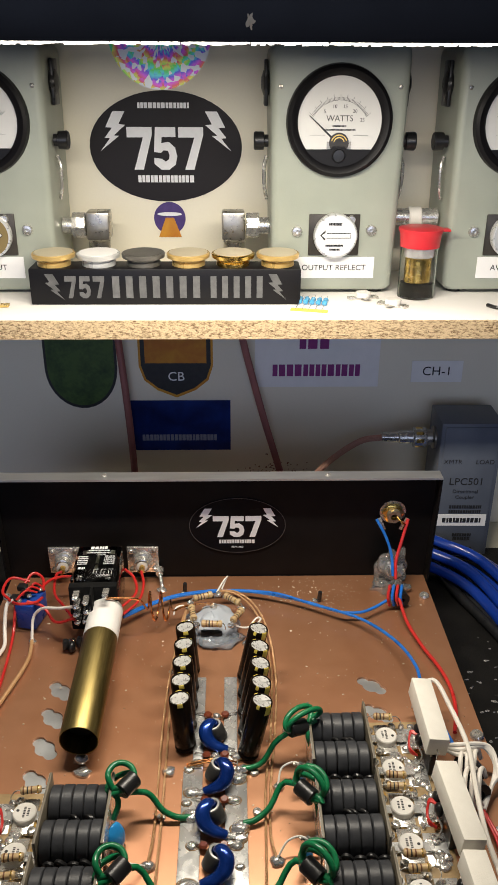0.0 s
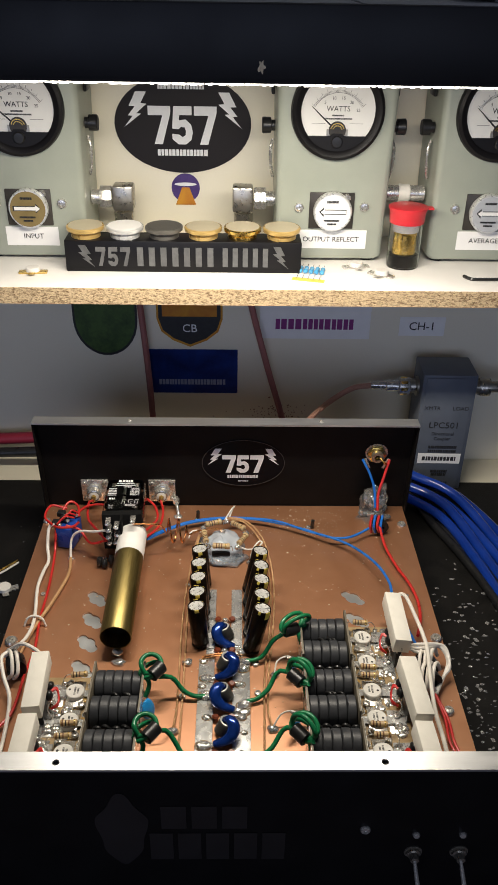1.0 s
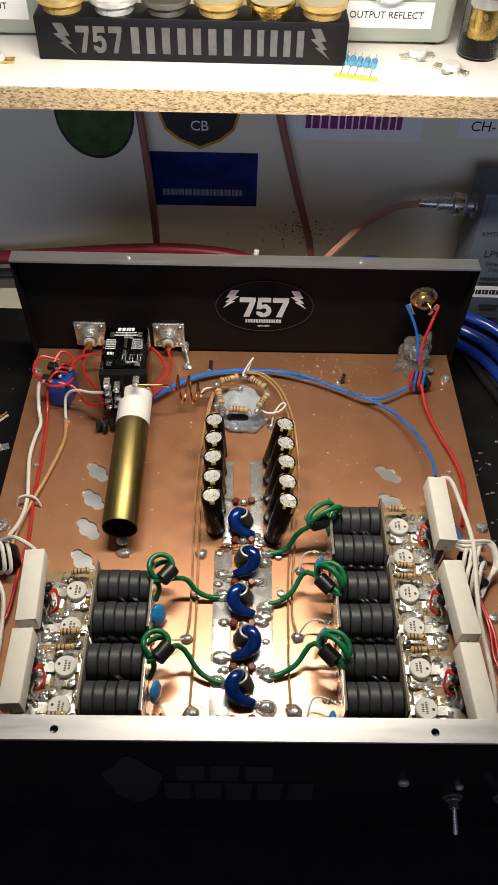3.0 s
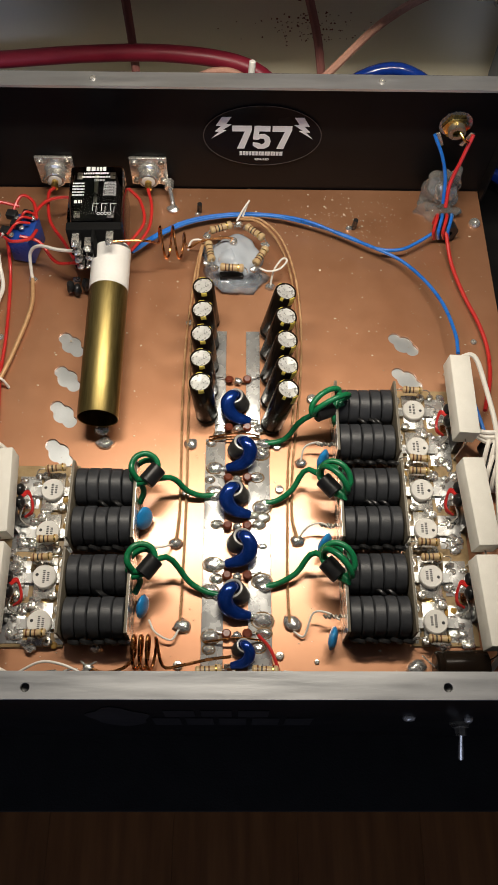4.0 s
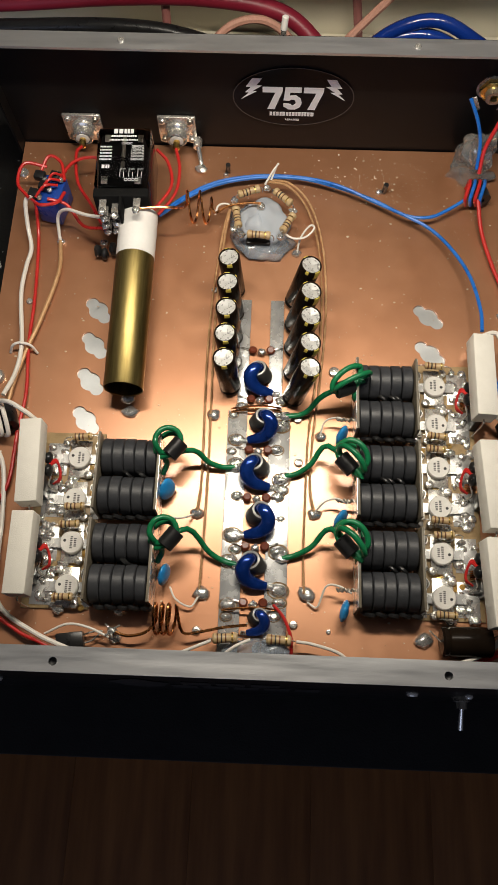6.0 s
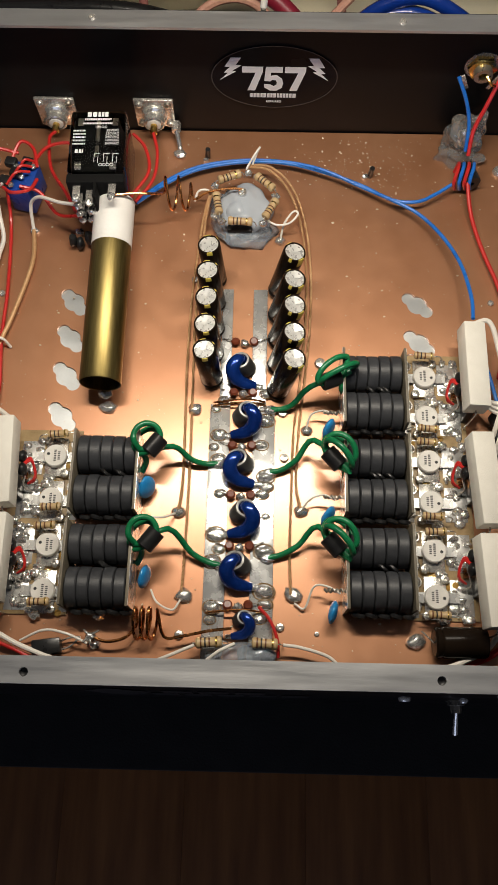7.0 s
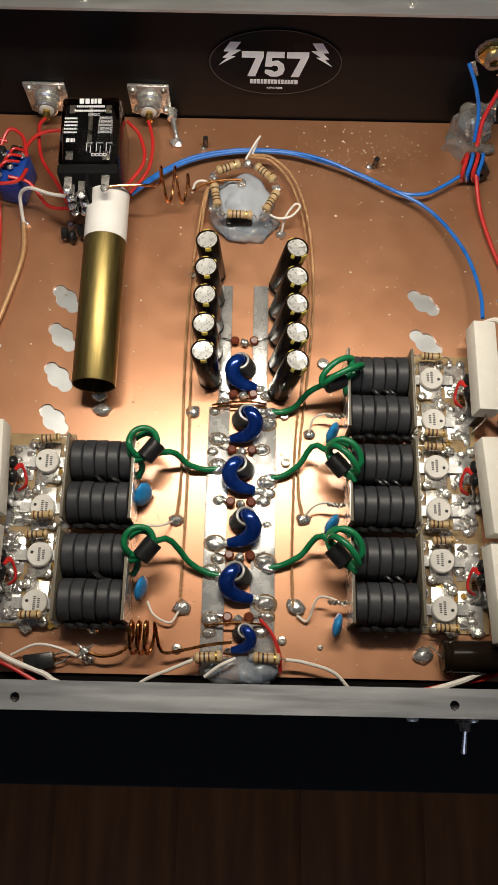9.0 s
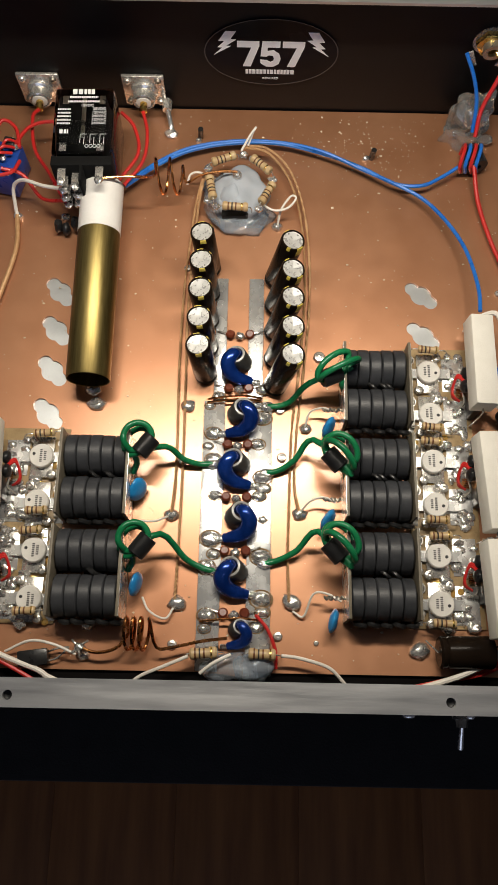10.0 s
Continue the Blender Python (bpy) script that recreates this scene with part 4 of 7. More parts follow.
# ---- driver boards and small components ----
AMBER_FLUX = surface("amber_flux", (0.30, 0.15, 0.03), (0.62, 0.40, 0.12), 0.15, scale=300, bump=0.1)
def driver_board(x0, x1, y0, y1, trans_x, trans_y, seed):
    out = -1 if trans_x < 0 else 1
    t = thing("driver_board", "tan driver board covered in tinned pads and solder", "circuit board", pose(trans_x, (y0 + y1) / 2, 0), "driver boards under the transistors")
    cy = (y0 + y1) / 2
    part("board", box(bmesh.new(), (x0 - trans_x, y0 - cy, 0.0002), (x1 - trans_x, y1 - cy, 0.0012), 0.0002), PCB, t)
    rng = random.Random(seed)
    for k, y in enumerate(trans_y):
        for dx, sx, sy in ((out * 0.0145, 0.0062, 0.0100), (-out * 0.0112, 0.0022, 0.0105), (out * 0.0070, 0.0012, 0.0040)):
            part("tin_pad", box(bmesh.new(), (dx - sx, y - cy - sy, 0.0012), (dx + sx, y - cy + sy, 0.0016), 0.0002), TIN, t)
        for j in range(11):
            dx = out * rng.uniform(0.0085, 0.0205)
            part("solder_lump", blob(bmesh.new(), (dx, y - cy + rng.uniform(-0.0115, 0.0115), 0.0018), rng.uniform(0.0012, 0.0036), rng.uniform(0.0012, 0.0032), rng.uniform(0.0008, 0.0022), 0.3, 3, k * 7 + j), SOLDER, t)
        for j in range(3):
            part("solder_lump", blob(bmesh.new(), (-out * rng.uniform(0.0085, 0.013), y - cy + rng.uniform(-0.011, 0.011), 0.0018), rng.uniform(0.001, 0.0022), rng.uniform(0.001, 0.0025), rng.uniform(0.0008, 0.0018), 0.3, 3, k * 5 + j), SOLDER, t)
        for j in range(3):
            fx, fy, fr = out * rng.uniform(-0.010, 0.012), y - cy + rng.uniform(-0.012, 0.012), rng.uniform(0.0012, 0.0026)
            part("flux_patch", lathe(bmesh.new(), [(0, 0.00185), (fr * 0.7, 0.00175), (fr, 0.00125)], pose(fx, fy, 0.0004), 12), AMBER_FLUX, t, "amber patch of flux")
        part("gold_finger", box(bmesh.new(), (-0.0022 - 0.001 * out, y - cy + 0.0085, 0.0018), (0.0022, y - cy + 0.0120, 0.0030), 0.0002), GOLD, t)
        part("chip_capacitor", box(bmesh.new(), (-out * 0.0098 - 0.0012, y - cy - 0.0075, 0.0017), (-out * 0.0098 + 0.0012, y - cy - 0.0030, 0.0040), 0.0002), CERAMIC, t)
        for dx, dy in ((0.0052, 0.0098), (-0.0052, -0.0098)):
            part("screw", screw_mesh(0.0026, 0.0020), STEEL, t, m=pose(dx * out, y - cy + dy, 0.0030, rng.uniform(-4, 4), rng.uniform(-4, 4), rng.uniform(0, 90)))
        part("screw", screw_mesh(0.0024, 0.0022), DARK_STEEL, t, m=pose(-out * 0.0100, y - cy + 0.0085, 0.0018, rng.uniform(-6, 6), rng.uniform(-6, 6), rng.uniform(0, 90)))
        part("washer", lathe(bmesh.new(), [(0.0012, 0.0017), (0.0032, 0.0017), (0.0032, 0.0022), (0.0012, 0.0022), (0.0012, 0.0017)], pose(-out * 0.0100, y - cy + 0.0085, 0), 18), STEEL, t)
        part("drop", blob(bmesh.new(), (out * 0.0035, y - cy - 0.0125, 0.0024), 0.0034, 0.0026, 0.0022, 0.4, 3, k), SOLDER, t)
    for k, y in enumerate(trans_y[::2]):
        for j in range(5):
            yy = y - cy - 0.0135 + j * 0.0011
            part("bare_wire", rod(bmesh.new(), (out * 0.0155, yy, 0.0030), (out * 0.0235, yy + 0.0005, 0.0034), 0.00045, 6), WIRE_COPPER, t)
    return t


driver_board(-0.1295, -0.0910, 0.244, 0.349, -0.1040, (0.332, 0.3065, 0.281, 0.256), 21)
driver_board(0.0934, 0.1300, 0.245, 0.401, 0.1065, (0.385, 0.360, 0.333, 0.309, 0.282, 0.257), 22)


def axial(c, turn, mat, bands, name, label, category, length=0.0115, r=0.0021, reach=0.006, group="", drop=None):
    """An axial part along x: a bulb-ended body, colour bands and two wires bent down to drop below it."""
    t = thing(name, label, category, pose(*c, 0, 0, turn), group)
    h = length / 2
    prof = [(0, -h), (r * 0.8, -h), (r * 1.08, -h + 0.0008), (r * 1.08, -h + 0.0022), (r * 0.92, -h + 0.003), (r * 0.92, h - 0.003), (r * 1.08, h - 0.0022), (r * 1.08, h - 0.0008), (r * 0.8, h), (0, h)]
    part("body", lathe(bmesh.new(), prof, pose(0, 0, 0, 0, 90, 0), 16), mat, t)
    for bx, bmat in bands:
        rr = r * (1.1 if abs(bx) > h - 0.003 else 0.95)
        part("band", lathe(bmesh.new(), [(rr, bx - 0.0004), (rr + 0.00004, bx), (rr, bx + 0.0004)], pose(0, 0, 0, 0, 90, 0), 16), bmat, t)
    low = -c[2] + 0.0012 if drop is None else -drop
    for s in (-1, 1):
        part("lead", sweep(bmesh.new(), [(s * (h - 0.001), 0, 0), (s * (h + reach * 0.5), 0, 0), (s * (h + reach), 0, low * 0.5), (s * (h + reach), 0, low)], 0.00035, 6, 4), STEEL, t)
    return t


BANDS = ((-0.0040, BAND_BROWN), (-0.0018, INK), (0.0004, BAND_BROWN), (0.0040, GOLD))
for x, y, a in ((-0.1030, 0.3435, 6), (-0.1030, 0.3010, 3), (-0.1050, 0.2905, 4), (-0.1040, 0.2495, 2), (0.1060, 0.3965, -3), (0.1060, 0.3510, -4), (0.1050, 0.3430, -3), (0.1060, 0.3000, -2), (0.1070, 0.2915, 2), (0.1065, 0.2470, -2)):
    axial((x, y, 0.0105), a, TAN, BANDS, "banded_resistor", "tan banded resistor bridging a white transistor", "resistor", group="tan resistors on the driver boards")
for x, a in ((-0.0135, 4), (0.0155, -2)):
    axial((x, 0.2305, 0.0105), a, TAN, BANDS, "banded_resistor", "tan banded resistor above the blue-grey glue", "resistor", 0.0135, 0.0027, 0.003, "tan resistors at the front")
# the ring of resistors in hot glue
GC = (-0.002, 0.500)
for k, (x, y, a) in enumerate(((-0.0113, 0.5162, 22), (0.0112, 0.5125, -42), (0.0148, 0.4928, 62), (-0.0037, 0.4831, -3), (-0.0182, 0.4962, 100))):
    axial((x, y, 0.0165), a, TAN, BANDS, "banded_resistor", "tan banded resistor in a ring over the hot glue", "resistor", 0.0150, 0.0025, 0.0022, "ring of tan resistors", drop=0.005)
glue = thing("hot_glue_patch", "lump of clear bluish hot glue holding parts down", "glue", pose(GC[0], GC[1], 0))
part("lump", blob(blob(blob(bmesh.new(), (0, -0.004, 0.002), 0.020, 0.019, 0.006, 0.35, 3), (0.004, -0.014, 0.0015), 0.016, 0.012, 0.004, 0.4, 3, 3), (-0.012, 0.006, 0.0015), 0.010, 0.010, 0.004, 0.4, 3, 5), GLUE_BLUE, glue)
part("buried_transistor", box(bmesh.new(), (-0.010, -0.018, 0.003), (0.006, -0.009, 0.0085), 0.001), BLACK_PLASTIC, glue)
part("dome", blob(blob(bmesh.new(), (0.0005, 0.000, 0.003), 0.0175, 0.0185, 0.0110, 0.22, 4, 2), (-0.004, -0.004, 0.006), 0.0090, 0.0090, 0.0082, 0.25, 3, 8), GLUE_MILK, glue, "milky dome of glue")
part("eyelet", lathe(bmesh.new(), [(0.0012, 0), (0.0026, 0), (0.0026, 0.0030), (0.0012, 0.0030), (0.0012, 0)], pose(-0.001, 0.0054, 0.0135), 16), SOLDER, glue)
for k, (dx, dy) in enumerate(((-0.0185, 0.0100), (0.0025, 0.0205), (0.0200, 0.0030), (0.0120, -0.0170), (-0.0130, -0.0160), (-0.0185, -0.0125))):
    part("joint", blob(bmesh.new(), (dx, dy, 0.0150), 0.0024, 0.0022, 0.0020, 0.5, 3, k), SOLDER, glue)
fg = thing("hot_glue_patch", "lump of blue-grey hot glue at the front edge", "glue", pose(0.004, 0.224, 0))
part("lump", blob(blob(bmesh.new(), (0, 0, 0.003), 0.019, 0.007, 0.006, 0.3, 3), (0.008, 0.001, 0.004), 0.010, 0.006, 0.006, 0.3, 3, 9), GLUE_BLUE, fg)


def wire(name, pts, r, mat, label, category="wire", group="", seg=8, steps=6):
    return solid(name, sweep(bmesh.new(), pts, r, seg, steps), mat, label, category, group)


# blue-sleeved chokes along the middle
def blue_choke(y, s, dx=0.0, size=1.0):
    """A short ferrite tube leaning over, with a fat blue-sleeved turn out of its mouth, over its rim and across to the other strip."""
    t = thing("blue_choke", "grey ferrite tube wound with dark blue sleeved wire", "choke", pose(0.0012 + dx, y, 0) @ Matrix.Diagonal((0.95 * size, 0.90 * size, 0.66 * size, 1)), "blue chokes down the middle")
    foot, mouth = Vector((0.0010 * s, 0.0020, 0.0032)), Vector((-0.0030 * s, 0.0040, 0.0158))
    n = (mouth - foot).length
    part("ring", lathe(bmesh.new(), [(0.0044, 0.0), (0.0062, 0.0), (0.0064, 0.0006), (0.0064, n - 0.0010), (0.0060, n - 0.0003), (0.0053, n), (0.0045, n - 0.0004), (0.0043, n - 0.0014), (0.0044, 0.0)], along(foot, mouth), 36), FERRITE_LIGHT, t)
    part("mouth_rim", lathe(bmesh.new(), [(0.0046, n + 0.0002), (0.0052, n + 0.0006), (0.0060, n + 0.0002), (0.0053, n - 0.0002), (0.0046, n + 0.0002)], along(foot, mouth), 36), STEEL_GREY, t, "pale worn rim")
    c = [(-0.0008 * s, 0.0042, 0.0085), (-0.0024 * s, 0.0046, 0.0150), (-0.0046 * s, 0.0030, 0.0186), (-0.0070 * s, -0.0012, 0.0168), (-0.0062 * s, -0.0056, 0.0126), (-0.0028 * s, -0.0086, 0.0088), (0.0020 * s, -0.0100, 0.0064), (0.0066 * s, -0.0106, 0.0046)]
    part("sleeve", sweep(bmesh.new(), c, [0.0031, 0.0035, 0.0038, 0.0043, 0.0046, 0.0046, 0.0042, 0.0036, 0.0029], 16, 7), BLUE_ENAMEL, t)
    part("sleeve_fold", sweep(bmesh.new(), [(-0.0060 * s, -0.0030, 0.0168), (-0.0046 * s, -0.0066, 0.0128), (-0.0006 * s, -0.0092, 0.0098), (0.0040 * s, -0.0104, 0.0072)], [0.0012, 0.0020, 0.0022, 0.0014], 12, 6), BLUE_ENAMEL, t)
    part("tinned_end", sweep(bmesh.new(), [(0.0064 * s, -0.0106, 0.0044), (0.0092 * s, -0.0108, 0.0036), (0.0116 * s, -0.0108, 0.0028)], 0.0021, 10), SOLDER, t)
    return t


STEEL_GREY = surface("worn_grey_edge", (0.30, 0.295, 0.28), (0.52, 0.51, 0.48), 0.35, 0.2, scale=300, bump=0.1)
FERRITE_LIGHT = surface("dark_grey_tube", (0.025, 0.025, 0.025), (0.060, 0.058, 0.055), 0.35, 0.2, scale=200, bump=0.15)
for k, y in enumerate((0.388, 0.357, 0.328, 0.299, 0.270, 0.2415)):
    blue_choke(y, 1 if k % 2 == 0 else -1, 0.0015 if k == 5 else 0.0, 0.72 if k == 5 else 1.0)
for y in (0.4075, 0.3745, 0.3415, 0.3120, 0.2830, 0.2510):
    for s in (-1, 1):
        t = thing("disc_capacitor", "small red-brown disc capacitor lying flat between the strips", "capacitor", pose(0.0008 + s * 0.0055, y, 0.0034, 8 * s, 0, 12 * s), "red-brown disc capacitors")
        part("disc", lathe(bmesh.new(), [(0, -0.0011), (0.0018, -0.0011), (0.0027, 0), (0.0018, 0.0011), (0, 0.0011)], None, 16), RED_BROWN, t)
        part("lead", sweep(bmesh.new(), [(s * 0.002, 0, 0), (s * 0.005, 0, 0), (s * 0.008, 0.0005, -0.0012)], 0.0004, 6), STEEL, t)
    solid("solder_joint", blob(bmesh.new(), (0.0008, y - 0.001, 0.0026), 0.0026, 0.0022, 0.0022, 0.4), SOLDER, "bright round solder joint between the strips", "solder joint", "solder joints down the middle")
for y, dz in ((0.3685, 0.0), (0.3665, 0.0), (0.2475, 0.001)):
    wire("link_wire", [(-0.0165, y - 0.001, 0.0030), (-0.005, y, 0.0052 + dz), (0.005, y + 0.0005, 0.0052 + dz), (0.0135, y, 0.0030)], 0.0006, WIRE_COPPER, "bare copper link wire across the strips", "wire", "link wires")


# green chokes
def green_choke(core, axis, out, lead, tail, loops=2, la=0.0098, ln=0.0080):
    a, n = Vector(axis).normalized(), Vector(out).normalized()
    c = Vector(core)
    t = thing("green_choke", "black ferrite core wound with thick green wire", "choke", Matrix.Translation(c), "green chokes beside the strips")
    bm = bmesh.new()
    lathe(bm, [(0.0020, -0.0055), (0.0044, -0.0055), (0.0048, -0.0050), (0.0048, 0.0050), (0.0044, 0.0055), (0.0020, 0.0055), (0.0020, -0.0055)], along((0, 0, 0), a), 24)
    part("core", bm, BLACK_PLASTIC, t, "glossy black ferrite core")
    b = a.cross(n)
    pts = [Vector(p) - c for p in lead]
    for k in range(loops):
        swing = radians((k - (loops - 1) / 2) * 46)
        nk = n * math.cos(swing) + b * math.sin(swing)
        size = 1.0 - 0.06 * k
        for ang in range(0, 360, 40):
            w = radians(ang + 200)
            pts.append(nk * 0.0062 * size + a * (la * size * math.cos(w) + 0.0016 * (k - 0.5)) + nk * (ln * size * math.sin(w)) + b * (0.0016 * ang / 360))
    pts += [Vector(p) - c for p in tail]
    part("winding", sweep(bmesh.new(), pts, 0.00165, 10, 4), GREEN_WIRE, t)
    e = pts[0]
    part("tinned_end", blob(bmesh.new(), (e.x, e.y, e.z - 0.0004), 0.0042, 0.0026, 0.0019, 0.3), SOLDER, t)
    return t


green_choke((-0.0460, 0.3325, 0.0260), (0.62, 0.78, 0.1), (-0.80, 0.62, -0.05), [(-0.0125, 0.3300, 0.0030), (-0.0200, 0.3295, 0.0040), (-0.0280, 0.3310, 0.0080), (-0.0370, 0.3350, 0.0170)], [(-0.051, 0.3265, 0.020), (-0.0535, 0.3220, 0.012)], 2, 0.0078, 0.0074)
green_choke((-0.0450, 0.2805, 0.0260), (0.62, 0.78, 0.1), (-0.80, 0.62, -0.05), [(-0.0090, 0.2720, 0.0030), (-0.0160, 0.2735, 0.0040), (-0.0250, 0.2780, 0.0070), (-0.0370, 0.2880, 0.0190)], [(-0.050, 0.2755, 0.020), (-0.0530, 0.2705, 0.012)], 2, 0.0078, 0.0074)
green_choke((0.0500, 0.3735, 0.0250), (-0.86, -0.42, 0.15), (0.50, 0.55, 0.65), [(0.0170, 0.3635, 0.0030), (0.0240, 0.3640, 0.0040), (0.0300, 0.3660, 0.0070), (0.0390, 0.3720, 0.0180)], [(0.056, 0.371, 0.023), (0.0580, 0.3700, 0.014)])
green_choke((0.0510, 0.3270, 0.0250), (-0.66, 0.72, 0.1), (0.62, 0.58, 0.5), [(0.0170, 0.3255, 0.0030), (0.0240, 0.3270, 0.0040), (0.0320, 0.3320, 0.0080), (0.0410, 0.3400, 0.0180)], [(0.057, 0.324, 0.022), (0.0580, 0.3200, 0.014)], 3)
green_choke((0.0505, 0.2800, 0.0250), (-0.66, 0.72, 0.1), (0.62, 0.58, 0.5), [(0.0165, 0.2765, 0.0030), (0.0240, 0.2785, 0.0040), (0.0330, 0.2830, 0.0080), (0.0430, 0.2910, 0.0180)], [(0.057, 0.277, 0.022), (0.0580, 0.2730, 0.014)], 3)


def blue_drop(x, y, turn, tilt):
    t = thing("blue_disc_capacitor", "glossy blue disc capacitor standing beside a transformer", "capacitor", pose(x, y, 0.0095, tilt, 0, turn), "blue disc capacitors")
    part("disc", blob(bmesh.new(), (0, 0, 0), 0.0064, 0.0024, 0.0072, 0.12, 3), BLUE_DISC, t)
    for s in (-1, 1):
        part("lead", sweep(bmesh.new(), [(s * 0.002, 0, -0.005), (s * 0.0025, 0.0002, -0.0075), (s * 0.0025, 0, -0.0092)], 0.0004, 6), STEEL, t)
    return t


blue_drop(-0.0510, 0.3135, 62, -22)
blue_drop(-0.0490, 0.2640, 75, -10)
blue_drop(0.0500, 0.3500, 60, -10)
blue_drop(0.0490, 0.2990, 55, -12)
blue_drop(0.0510, 0.2475, 75, -5)
for pts in ([(0.052, 0.359, 0.010), (0.047, 0.3605, 0.011), (0.040, 0.359, 0.008), (0.0375, 0.352, 0.003)], [(0.053, 0.308, 0.010), (0.047, 0.3105, 0.011), (0.040, 0.309, 0.009), (0.0345, 0.304, 0.002)], [(0.055, 0.257, 0.010), (0.048, 0.2605, 0.011), (0.041, 0.2605, 0.009), (0.0365, 0.250, 0.003), (0.031, 0.2525, 0.002)], [(-0.030, 0.253, 0.003), (-0.034, 0.2475, 0.004), (-0.042, 0.251, 0.006), (-0.046, 0.258, 0.004)], [(-0.049, 0.296, 0.012), (-0.041, 0.2965, 0.010), (-0.035, 0.301, 0.002)]):
    wire("thin_wire", pts, 0.0006, WHITE_WIRE, "thin clear-white lead to a solder pad", "wire", "thin leads beside the transformers")
for y in (0.3595, 0.3095, 0.2585):
    wire("twisted_lead", [(0.0465 + 0.0011 * k, y + 0.0008 * (-1) ** k, 0.0105 + 0.0006 * (-1) ** (k // 2)) for k in range(10)], 0.0007, DARK_STEEL, "twisted dark lead beside a transformer", "wire", "twisted leads", steps=3)


# red-wound black beads beside the driver boards
def bead_choke(x, y, s):
    t = thing("bead_choke", "black ferrite bead pair with red wire loops", "choke", pose(x, y, 0.012), "red-wound beads")
    part("bead", blob(blob(bmesh.new(), (0.0004 * s, 0.0035, 0.003), 0.0026, 0.0036, 0.0042, 0.1), (0, -0.0035, 0.002), 0.0026, 0.0036, 0.0042, 0.1), BLACK_PLASTIC, t)
    for k in range(3):
        part("loop", sweep(bmesh.new(), [(0, -0.002 + k * 0.001, 0.003), (-0.004 * s, 0.001 + k * 0.0008, 0.003), (-0.0062 * s, -0.003 - k * 0.0006, 0.0), (-0.0058 * s, -0.008, -0.003 + k * 0.001), (-0.002 * s, -0.010, -0.004)], 0.00065, 8), RED_WIRE, t)
    part("bare_lead", sweep(bmesh.new(), [(-0.001 * s, -0.006, 0.000), (0.0006 * s, -0.011, -0.004), (-0.003 * s, -0.013, -0.0098)], 0.0007, 6), STEEL, t)
    return t


for y in (0.377, 0.3270, 0.2740):
    bead_choke(0.1240, y, 1)
for y in (0.3245, 0.2745):
    bead_choke(-0.1195, y, -1)
for x, ys in ((0.1290, (0.367, 0.317, 0.266)), (-0.1235, (0.315, 0.265))):
    for y in ys:
        t = thing("power_diode", "black plastic power device standing by a white resistor", "diode", pose(x, y, 0.0), "black devices")
        part("body", box(bmesh.new(), (-0.0022, -0.0085, 0.0012), (0.0022, 0.0085, 0.0160), 0.0006), BLACK_PLASTIC, t)
        part("tab", box(bmesh.new(), (-0.0020, -0.0084, 0.0160), (-0.0008, 0.0084, 0.0175), 0.0002), DARK_STEEL, t)

# coils of enamelled copper
back_coil = [(-0.0790, 0.4845, 0.0385), (-0.066, 0.4870, 0.0370), (-0.056, 0.4900, 0.0330)]
for k in range(22):
    a = radians(-40 + k * 36)
    back_coil.append((-0.0525 + 0.00082 * k, 0.5010 + 0.0020 * math.sin(a) + 0.0085 * math.cos(a), 0.0190 + 0.0100 * math.sin(a)))
back_coil += [(-0.0330, 0.499, 0.0165), (-0.025, 0.5045, 0.0160), (-0.012, 0.5070, 0.0165), (-0.003, 0.5070, 0.0165)]
wire("copper_coil", back_coil, 0.0008, WIRE_COPPER, "coil of bare copper wire from relay to glued parts", "coil", steps=4)
front_coil = [(-0.0755, 0.2325, 0.0075), (-0.0670, 0.2300, 0.0080), (-0.0575, 0.2320, 0.0085)]
for k in range(33):
    a = radians(-60 + k * 36)
    front_coil.append((-0.0530 + 0.00036 * k + 0.0012 * math.cos(a), 0.2390 + 0.0045 * math.sin(a) + 0.0060 * math.cos(a), 0.0135 + 0.0085 * math.sin(a)))
front_coil += [(-0.0370, 0.2330, 0.0095), (-0.0280, 0.2335, 0.0080), (-0.0140, 0.2365, 0.0085), (-0.0020, 0.2380, 0.0085)]
wire("copper_coil", front_coil, 0.00085, WIRE_COPPER, "coil of dark copper wire at the front of the board", "coil", steps=4)

def twisted(pts, r, pitch=0.0030):
    """Two strands laid round each other along a line."""
    line = smooth_line(pts, 40)
    bm = bmesh.new()
    for s in (0, math.pi):
        run, strand = 0.0, []
        for i, q in enumerate(line):
            d = line[min(i + 1, len(line) - 1)] - line[max(i - 1, 0)]
            run += (line[i] - line[i - 1]).length if i else 0.0
            d.normalize()
            side = d.cross(Vector((0, 0, 1)))
            side = side.normalized() if side.length > 1e-4 else Vector((1, 0, 0))
            up = side.cross(d)
            a = s + 2 * math.pi * run / pitch
            strand.append(q + r * (math.cos(a) * side + math.sin(a) * up))
        sweep(bm, strand, r * 1.05, 6, 1)
    return bm


def coax_lead(pts):
    return solid("coax_lead", twisted(pts, 0.00046, 0.0017), COAX, "thin tan braided coax lead along the board", "cable", "coax leads")


